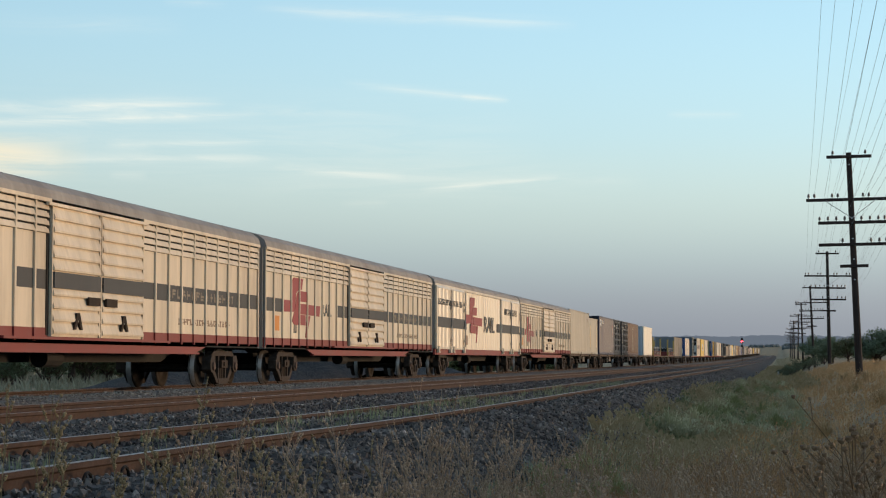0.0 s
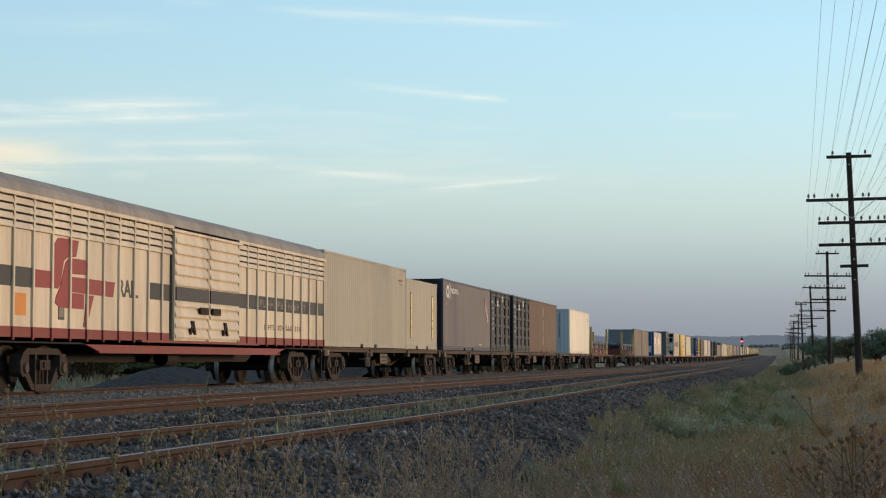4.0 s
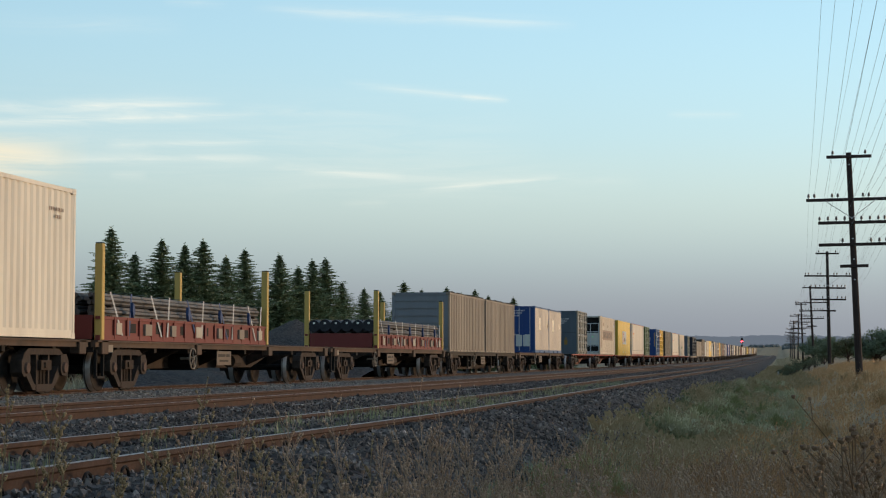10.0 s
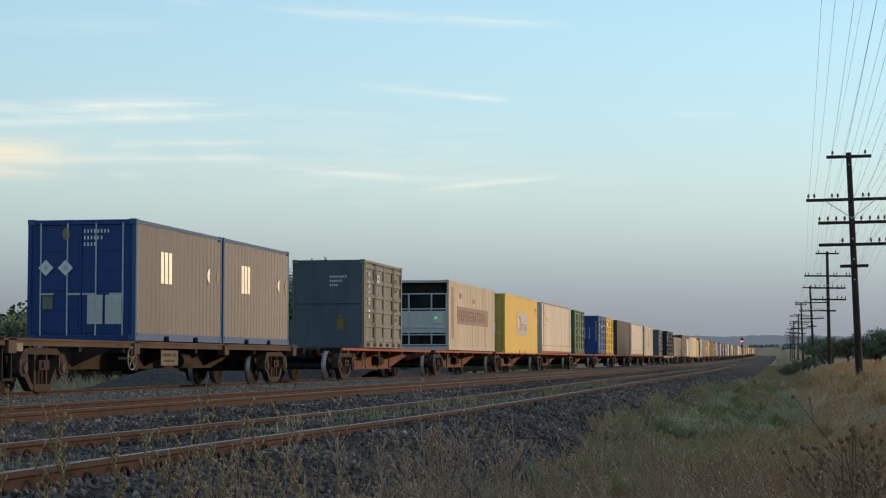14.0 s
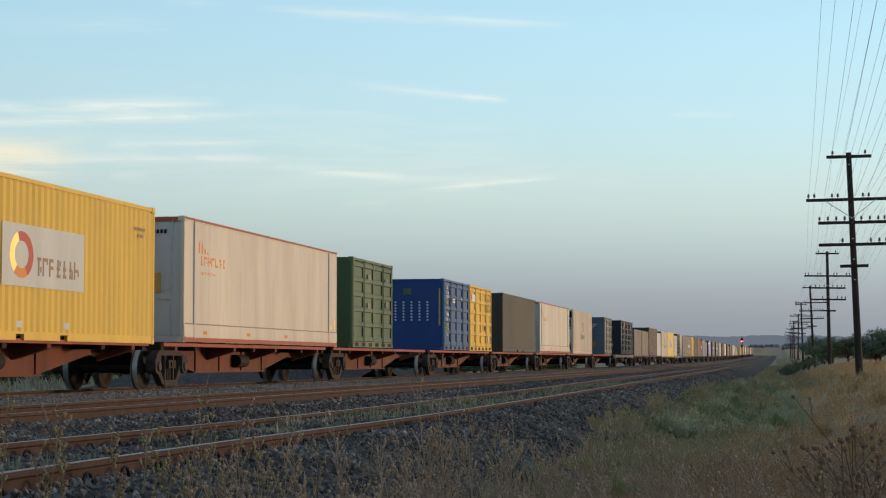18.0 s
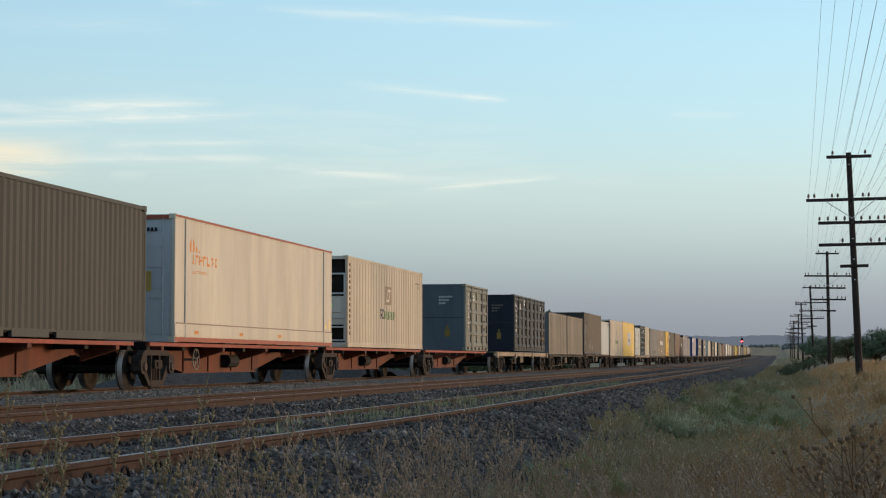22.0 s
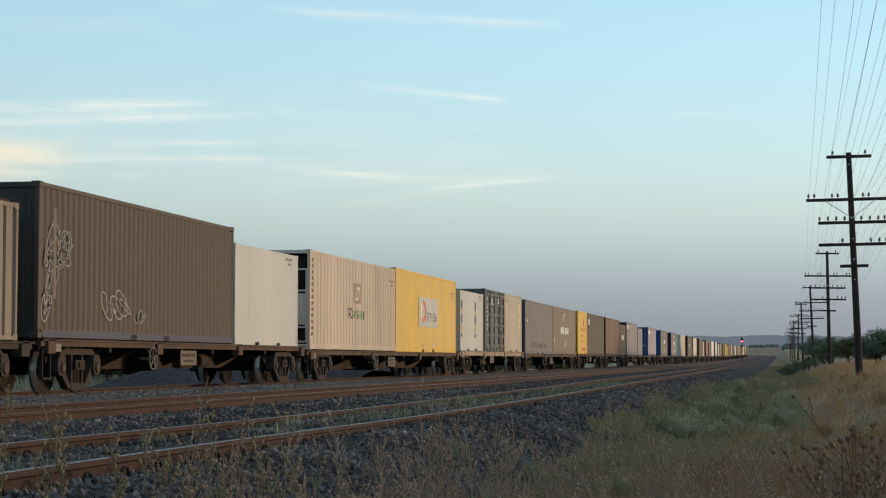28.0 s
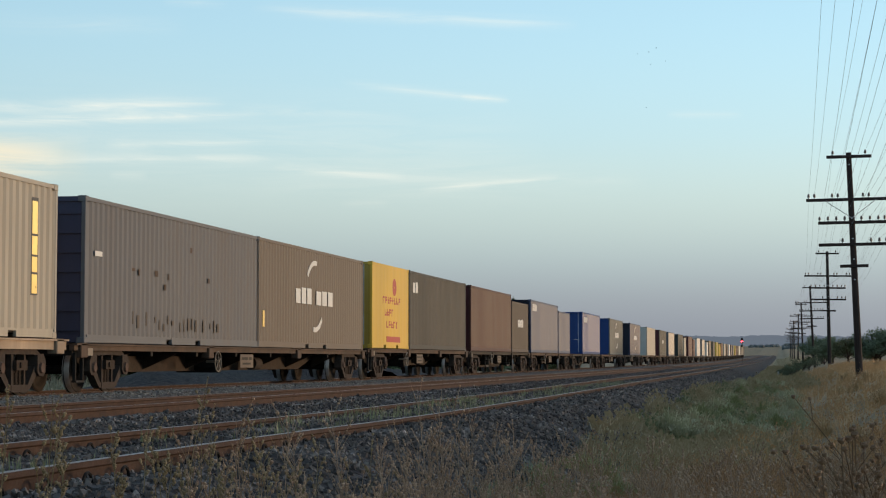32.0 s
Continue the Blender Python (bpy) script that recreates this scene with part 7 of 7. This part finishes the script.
def scrawl(c, y, z, ry, rz, turns, drift, thick):
    """One looping spray-paint line on the side, as a flat ribbon."""
    bm = bmesh.new()
    ph, k, prev = gr.uniform(0, 6.28), gr.uniform(1.6, 2.6), None
    for i in range(int(turns * 14)):
        t = i / 14 * 6.283
        q = (y + drift * i / 14 + ry * math.cos(t + ph), z + rz * math.sin(k * t * 0.5 + ph) * (0.7 + 0.3 * math.sin(t * 0.37)))
        if prev:
            dy, dz = q[0] - prev[0], q[1] - prev[1]
            ln = math.hypot(dy, dz) or 1.0
            ny, nz = -dz / ln * thick, dy / ln * thick
            add_prism(bm, [(prev[0] - ny, prev[1] - nz), (q[0] - ny, q[1] - nz), (q[0] + ny, q[1] + nz), (prev[0] + ny, prev[1] + nz)], "x", 1.2, 1.2075)
        prev = q
    bmesh.ops.recalc_face_normals(bm, faces=bm.faces[:])
    return part("graffiti_stroke", bm, M["chalk"], c, "pale looping spray-paint line")


for y, z, ry, rz, n, d in ((0.55, 1.75, 0.35, 0.45, 3, 0.12), (0.9, 1.55, 0.45, 0.35, 3, 0.1), (0.5, 1.1, 0.3, 0.5, 2, 0.15), (1.25, 1.8, 0.25, 0.3, 2, 0.1), (0.35, 0.6, 0.22, 0.3, 2, 0.1),
                           (3.3, 0.68, 0.25, 0.3, 3, 0.25), (4.1, 0.72, 0.3, 0.32, 3, 0.2), (5.3, 0.5, 0.2, 0.16, 2, 0.25)):
    scrawl(c, y, z, ry, rz, n, d, 0.016)
tape(c, 0.72, 0.84, 0.75, 2.45, "tan", "worn upright pale strip")
# white short container with printed strips
c = C["white20b"]
for a in (0.17, 3.68):
    tape(c, a, a + 0.38, 0.55, 2.2, "bluegrey", "grey printed strip")
    for z0, z1, m in ((0.6, 0.75, "navy"), (0.8, 1.15, "stake_yellow"), (1.2, 1.55, "navy"), (1.6, 1.75, "stake_yellow"), (1.78, 2.15, "navy")):
        tape(c, a + 0.03, a + 0.35, z0, z1, m, d=0.009)
# tan container: white word between two arcs
c = C["tan40"]
word(c, 3.85, 1.28, 0.46, 3, 0.62, "letter_white", 0.2)
word(c, 6.15, 1.28, 0.46, 3, 0.70, "letter_white", 0.2)
disc(c, 6.0, 1.55, 1.02, 0.88, "letter_white", 80, 145, 1.1)
disc(c, 6.0, 1.5, 1.02, 0.88, "letter_white", 260, 320, 1.1)
tape(c, 0.5, 0.68, 0.55, 0.98, "gold")
c = C["grey40"]
tape(c, 0.55, 0.95, 1.74, 1.84, "letter_white")
for i in range(30):
    y = 0.5 + 0.28 * i
    z = 0.3 + 0.2 * gr.random()
    if 2.6 < y < 9.0 and gr.random() < 0.8:
        part("rust_run", box(1.2, 1.2085, y, y + 0.05 + 0.09 * gr.random(), z, z + 0.1 + 0.2 * gr.random()), M["mud"], c)
for i in range(7):
    y, z = gr.uniform(2.5, 8.0), gr.uniform(0.9, 2.2)
    part("rust_patch", box(1.2, 1.208, y, y + gr.uniform(0.05, 0.2), z, z + gr.uniform(0.05, 0.14)), M["wagon_brown"], c)
c = C["yellow20b"]
disc(c, 3.6, 2.15, 0.3, 0.04, "letter_red", 0, 360, 1.1)
for i, n in enumerate((8, 4, 5)):
    glyphs(c, 1.2085, 1.7 + 0.3 * i, 1.55 - 0.42 * i, n, 0.3, 0.24, M["letter_red"], gap=0.25, seed=50 + i)
tape(c, 2.3, 4.6, 0.22, 0.42, "letter_red")


# far containers with white signs
for a, y, z, n, w in ((567.45, 0.7, 2.1, 2, 0.5), (593.1, 2.2, 1.3, 5, 0.4), (600.2, 0.7, 2.3, 6, 0.3), (626.2, 1.0, 2.2, 3, 0.8), (646.2, 5.0, 1.4, 4, 0.8), (665.8, 4.5, 1.4, 5, 0.7), (706.0, 5.0, 1.4, 3, 0.7)):
    word(C[a], y, z, 0.42, n, w, "letter_white")
for a in (646.2, 665.8):
    disc(C[a], 6.2, 1.6, 1.0, 0.86, "letter_white", 80, 145, 1.2)
    disc(C[a], 6.2, 1.5, 1.0, 0.86, "letter_white", 260, 320, 1.2)


# ---- loaded flat racks ----
def flat_rack(s0, L, label, load_end):
    c = thing("flat_rack", label, "flat rack", "flat racks on the train")
    c["deck"] = DECK
    W = 1.2
    for sx in (1, -1):
        items = [(W * sx - 0.05, W * sx + 0.05, 0, L, 0.0, 0.10), (W * sx - 0.05, W * sx + 0.05, 0, L, 0.42, 0.48)]
        part("side_rail", boxes(items), M["rack_red"], c)
        part("side_plate", box(W * sx - 0.03, W * sx + 0.02, 0.1, L - 0.1, 0.08, 0.44), M["rack_red"], c)
        n = 16
        for i in range(n + 1):
            y = 0.1 + (L - 0.2) * i / n
            part("side_post", box(W * sx - 0.06, W * sx + 0.06, y - 0.05, y + 0.05, 0.02, 0.47), M["rack_red"], c)
        for i in range(6):
            y = 1.75 + (L - 3.2) * i / 5.4
            part("side_opening", box(W * sx - 0.04, W * sx + 0.025, y, y + 0.4, 0.16, 0.36), M["black"], c, "dark opening in the side")
        for i in range(7):
            y = 0.9 + (L - 1.8) * i / 6
            part("timber_block", box(W * sx - 0.07, W * sx + 0.07 * (1 if sx > 0 else 0) - 0.0, y, y + (0.42 if i % 2 else 0.3), 0.12, 0.36), M["plate"] if i % 3 else M["beige"], c, "pale timber block")
        for y in (0.0, L - 0.2):
            st = part("corner_stake", box(W * sx - 0.08, W * sx + 0.08, y + 0.02, y + 0.18, 0.0, 1.93, 0.015), M["stake_yellow"], c, "worn yellow corner stake")
            part("stake_cap", box(W * sx - 0.07, W * sx + 0.07, y + 0.03, y + 0.17, 1.93, 1.955), M["black"], st)
    part("floor", box(-W + 0.05, W - 0.05, 0.05, L - 0.05, 0.06, 0.14), M["black"], c)
    r = random.Random(int(s0))
    for layer in range(2):
        for j in range(6):
            x = -0.98 + 0.39 * j
            z = 0.58 + layer * 0.26
            for k in range(7):
                a = 2 * math.pi * k / 6
                ox, oz = (0.0, 0.0) if k == 6 else (0.105 * math.cos(a), 0.085 * math.sin(a))
                part("steel_bar", tube((x + ox, 0.35 + r.uniform(-0.12, 0.1), z + oz), (x + ox, L - 0.35 + r.uniform(-0.1, 0.1), z + oz), 0.05, None, 6), M["rebar"], c)
    for i in range(5):
        y = 0.9 + (L - 1.8) * i / 4
        for z in (0.49, 0.70):
            part("spacer", box(-1.15, 1.15, y - 0.05, y + 0.05, z - 0.03, z + 0.02), M["bogie"], c)
    for i in range(10):
        y = 0.6 + (L - 1.2) * i / 9
        s_mat = M["strap_blue"] if i in (1, 4, 6) else M["strap"]
        lean = -0.6 if i % 2 else 0.25
        bm = bmesh.new()
        pts = [(1.25, y + 0.45 + lean, 0.08), (1.24, y, 0.98), (0.0, y, 1.0), (-1.24, y, 0.98), (-1.25, y + 0.45, 0.08)]
        for p, q in zip(pts, pts[1:]):
            p, q = Vector(p), Vector(q)
            o = Vector((0, 0.045, 0))
            n = (q - p).cross(o).normalized() * 0.004
            v = [bm.verts.new(w) for w in (p - o, p + o, q + o, q - o, p - o + n, p + o + n, q + o + n, q - o + n)]
            for f in ((0, 1, 2, 3), (7, 6, 5, 4), (0, 4, 5, 1), (2, 6, 7, 3), (1, 5, 6, 2), (0, 3, 7, 4)):
                bm.faces.new([v[t] for t in f])
        part("strap", bm, s_mat, c, "tight load strap")
        if i in (1, 4, 6, 8):
            part("ratchet", prism([(y - 0.05, 0.62), (y + 0.02, 0.48), (y + 0.12, 0.6), (y + 0.08, 0.74), (y - 0.02, 0.8)], "x", 1.23, 1.29), M["strap_blue"], c, "blue strap ratchet with loose webbing")
    for y in (0.0, L - 0.1):
        part("end_beam", box(-1.08, 1.08, y, y + 0.1, 0.02, 0.5), M["rack_red"], c)
    if load_end:
        for i in range(6):
            x = -0.95 + 0.38 * i
            part("bundle_cover", tube((x, 0.04, 0.74 + 0.03 * (i % 2)), (x, 0.6, 0.76), 0.21, 0.2, 10), M["tarp"], c, "black wrapped bundle end")
            # a small white square painted as a glint on the wrapping
            part("cover_glint", box(x - 0.03, x + 0.04, 0.03, 0.05, 0.82, 0.88), M["letter_white"], c)
    ride(c, s0)


flat_rack(kk(192.85), 12.15, "rust-red flat rack strapped with grey steel bars", False)
flat_rack(kk(218.0), 12.15, "rust-red flat rack with bar bundles and yellow stakes", True)

# ---- sleepers and clips of the nearest siding ----
sl_me = bpy.data.meshes.new("sleeper")
_bm = box(-1.25, 1.25, -0.11, 0.11, -0.36, -0.165, 0.02)
_bm.to_mesh(sl_me)
_bm.free()
sl_me.materials.append(M["sleeper"])
cl_bm = bmesh.new()
for k in range(8):
    a, b = math.pi * k / 8, math.pi * (k + 1) / 8
    add_tube(cl_bm, (0.0, 0.075 * math.cos(a), 0.075 * math.sin(a)), (0.0, 0.075 * math.cos(b), 0.075 * math.sin(b)), 0.011, None, 5, False)
cl_me = bpy.data.meshes.new("rail_clip")
cl_bm.to_mesh(cl_me)
cl_bm.free()
cl_me.materials.append(M["black"])
bedding = thing("sleepers", "grey concrete sleepers with steel clips", "sleepers", kind="structure")
for cx in (NEAR_X, MIDDLE_X):
    for i in range(90):
        y = 6.2 + 0.66 * i
        dip = 0.04 * (smooth(12, 24, y) - smooth(34, 70, y)) if cx == NEAR_X else 0.0
        if i < 80:
            o = part("sleeper", sl_me, M["sleeper"], bedding)
            o.location = (cx, y, rise(y) - dip)
        for g in ((-0.765, 0.765) if cx == NEAR_X and y < 50 else ()):
            o = part("rail_clip", cl_me, M["black"], bedding)
            o.location = (cx + g + 0.10, y, rise(y) - dip - 0.135)


# ---- weeds and stalks in the foreground ----
def stalk_plant(r, x, y, z, h, V, F, heads, twig=9):
    def seg(p, q, w0, w1):
        d = (q - p)
        for s in (Vector((1, 0, 0)), Vector((0, 1, 0))):
            n = len(V)
            V.extend([p - s * w0, p + s * w0, q + s * w1, q - s * w1])
            F.append((n, n + 1, n + 2, n + 3))
    p = Vector((x, y, z))
    lean = Vector((r.uniform(-0.16, 0.16), r.uniform(-0.16, 0.16), 1)) * h
    tip = p + lean
    seg(p, p + lean * 0.5, 0.0035, 0.0028)
    seg(p + lean * 0.5, tip, 0.0028, 0.0012)
    for i in range(twig):
        u = r.uniform(0.3, 0.95)
        b = p + lean * u
        a = r.uniform(0, 6.28)
        q = b + Vector((math.cos(a) * 0.5, math.sin(a) * 0.5, 0.9)) * h * r.uniform(0.08, 0.26)
        seg(b, q, 0.002, 0.001)
        for k in range(5):
            c = b.lerp(q, r.uniform(0.35, 1.05))
            heads.append((c, r.uniform(0.004, 0.011)))


def plants(name, places, height, mat, head_mat, label, seed, twig=9, head_scale=1.0):
    r = random.Random(seed)
    V, F, heads = [], [], []
    for x, y in places(r):
        z = max(ground_z(x, y), bed_height(x, y) if -18.6 < x < -1.75 else -9)
        stalk_plant(r, x, y, z - 0.02, r.uniform(*height), V, F, heads, twig)
    tagged(part(name, mesh_from(name, V, F, mat), mat, None), label, "weeds", kind="stuff")
    V, F = [], []
    for c, s in heads:
        s *= head_scale
        n = len(V)
        m = 7
        V.append(c + Vector((0, 0, -1.2 * s)))
        for ring, rad, up in ((0, 0.8, -0.5), (1, 1.05, 0.25), (2, 0.75, 0.7)):
            V.extend(c + Vector((math.cos(6.283 * (k + 0.5 * ring) / m) * rad, math.sin(6.283 * (k + 0.5 * ring) / m) * rad, up + r.uniform(-0.25, 0.25))) * s for k in range(m))
        V.append(c + Vector((0, 0, 0.75 * s)))
        for k in range(m):
            j = (k + 1) % m
            F.append((n, n + 1 + j, n + 1 + k))
            for ring in (0, 1):
                F.append((n + 1 + ring * m + k, n + 1 + ring * m + j, n + 1 + (ring + 1) * m + j, n + 1 + (ring + 1) * m + k))
            F.append((n + 1 + 2 * m + k, n + 1 + 2 * m + j, n + 1 + 3 * m))
    tagged(part(name + "_heads", mesh_from(name + "_heads", V, F, head_mat), head_mat, None), label + ", the seed heads", "weeds", kind="stuff")


def along_shoulder(r):
    out = []
    for i in range(120):
        y = r.uniform(5.2, 11.5)
        out.append((r.uniform(-3.7, -1.7) - (y - 5) * 0.06, y))
    return out


def along_bottom(r):
    return [(r.uniform(-2.7, 1.0), r.uniform(7.0, 15.0)) for i in range(330)]


def thistle(r, V, F, heads, x, y, z, h):
    """An upright stem with side branches, each ending in one round head."""
    def seg(p, q, w0, w1):
        for s in (Vector((1, 0, 0)), Vector((0, 1, 0))):
            n = len(V)
            V.extend([p - s * w0, p + s * w0, q + s * w1, q - s * w1])
            F.append((n, n + 1, n + 2, n + 3))
    p = Vector((x, y, z))
    up = Vector((r.uniform(-0.12, 0.12), r.uniform(-0.1, 0.1), 1)) * h
    seg(p, p + up, 0.0035, 0.0016)
    heads.append((p + up, r.uniform(0.009, 0.012)))
    for i in range(r.randrange(9, 14)):
        u = r.uniform(0.45, 0.97)
        b = p + up * u
        a = r.uniform(0, 6.28)
        out = Vector((math.cos(a), math.sin(a), r.uniform(0.7, 1.5))) * r.uniform(0.05, 0.15)
        seg(b, b + out, 0.0018, 0.0012)
        heads.append((b + out, r.uniform(0.006, 0.010)))
        m = b + out * 0.6
        tw = Vector((math.cos(a + 1.3), math.sin(a + 1.3), 1.0)) * r.uniform(0.03, 0.07)
        seg(m, m + tw, 0.0014, 0.001)
        heads.append((m + tw, r.uniform(0.005, 0.009)))
    for i in range(16):
        b = p + up * r.uniform(0.2, 0.9)
        a = r.uniform(0, 6.28)
        d = Vector((math.cos(a), math.sin(a), r.uniform(-0.3, 0.8))) * r.uniform(0.03, 0.09)
        s = Vector((-math.sin(a), math.cos(a), 0.3)) * 0.005
        n = len(V)
        V.extend([b - s, b + s, b + d])
        F.append((n, n + 1, n + 2))


plants("tall_weeds", along_shoulder, (0.25, 0.75), M["straw"], M["straw"], "slender straw-coloured weeds on the ballast shoulder", 11)
plants("tall_weeds", along_bottom, (0.5, 1.0), M["weed_brown"], M["weed_brown"], "slender brown weeds in front of the line", 12, 16, 0.8)
rt = random.Random(13)
TV, TF, TH = [], [], []
for i in range(20):
    ty = rt.uniform(5.3, 6.8)
    tx = ty * 0.024 + 0.21 * rt.random() ** 0.8
    thistle(rt, TV, TF, TH, tx, ty, ground_z(tx, ty) - 0.02, rt.uniform(0.98, 1.32) * (0.86 if tx < 0.19 else 1.0))
tagged(part("thistles", mesh_from("thistles", TV, TF, M["seedhead"]), M["seedhead"], None), "dark dry thistles with round seed heads", "weeds", kind="stuff")
HV, HF = [], []
for q, sz in TH:
    n = len(HV)
    m = 8
    HV.append(q + Vector((0, 0, -1.1 * sz)))
    for ring, rad, lift in ((0, 0.85, -0.5), (1, 1.1, 0.2), (2, 0.85, 0.75)):
        HV.extend(q + Vector((math.cos(6.283 * (k + 0.5 * ring) / m) * rad * rt.uniform(0.8, 1.2), math.sin(6.283 * (k + 0.5 * ring) / m) * rad * rt.uniform(0.8, 1.2), lift + rt.uniform(-0.25, 0.3))) * sz for k in range(m))
    HV.append(q + Vector((0, 0, 0.7 * sz)))
    for k in range(m):
        j = (k + 1) % m
        HF.append((n, n + 1 + j, n + 1 + k))
        for ring in (0, 1):
            HF.append((n + 1 + ring * m + k, n + 1 + ring * m + j, n + 1 + (ring + 1) * m + j, n + 1 + (ring + 1) * m + k))
        HF.append((n + 1 + 2 * m + k, n + 1 + 2 * m + j, n + 1 + 3 * m))
tagged(part("thistle_heads", mesh_from("thistle_heads", HV, HF, M["seedhead"]), M["seedhead"], None), "round brown seed heads of the dry thistles", "weeds", kind="stuff")
# a small white marker post
mp = thing("marker_post", "small white marker post by the ditch", "post", at=pose(-0.25, 150.0, ground_z(-0.25, 150.0)))
part("post", box(-0.05, 0.05, -0.03, 0.03, -0.2, 0.6, 0.01), M["bluegrey"], mp)

# ---- a small flock crossing the sky near the end ----
M["feather"] = material("dark feathers", (0.05, 0.05, 0.055), 0.8, 0, 0.2, 20)
BIRDS = [(0.0, 0.0, 0.0), (0.8, 1.5, 0.4), (1.6, -1.0, 0.3), (0.9, 2.5, -0.5), (2.4, -2.0, -1.0), (0.6, 1.0, -4.4)]
FLOCK = []
for dx, dy, dz in BIRDS:
    b = thing("bird", "small dark bird in flight", "bird", "flock of birds")
    body = bmesh.new()
    add_tube(body, (-0.06, 0, 0), (0.025, 0, 0.01), 0.008, 0.016, 8)
    add_tube(body, (0.025, 0, 0.01), (0.06, 0, 0.015), 0.016, 0.006, 8)
    part("body", body, M["feather"], b)
    for sy in (1, -1):
        part("wing", prism([(-0.03, 0.005), (0.02, 0.005), (0.01, 0.02), (-0.03, 0.03)], "y", 0.01 * sy, 0.11 * sy), M["feather"], b)
    FLOCK.append((b, dx, dy, dz))
# ---- what moves ----
def motions():
    steps = [2.0 * i for i in range(17)]
    for ob, s in MOVERS:
        dz = ob["deck"] if "deck" in ob else 0.0
        rows = []
        for t in steps:
            y = s - run(t)
            slope = math.degrees(math.atan(rise(y + 6) - rise(y + 5)))
            rows.append((t, pose(TRAIN_X, y, rise(y) + dz, slope, 0, 0)))
        walk(ob, rows)
        if "deck" in ob:
            del ob["deck"]
    for ob, dx, dy, dz in FLOCK:
        rows = []
        for t in (0.0, 8.0, 16.0, 24.0, 32.0):
            rows.append((t, pose(-11.5 + dx + 7.0 * (32 - t), 152 + dy, 26.2 + dz - 0.9 * (32 - t), 0, 0, 180)))
        walk(ob, rows)


motions()
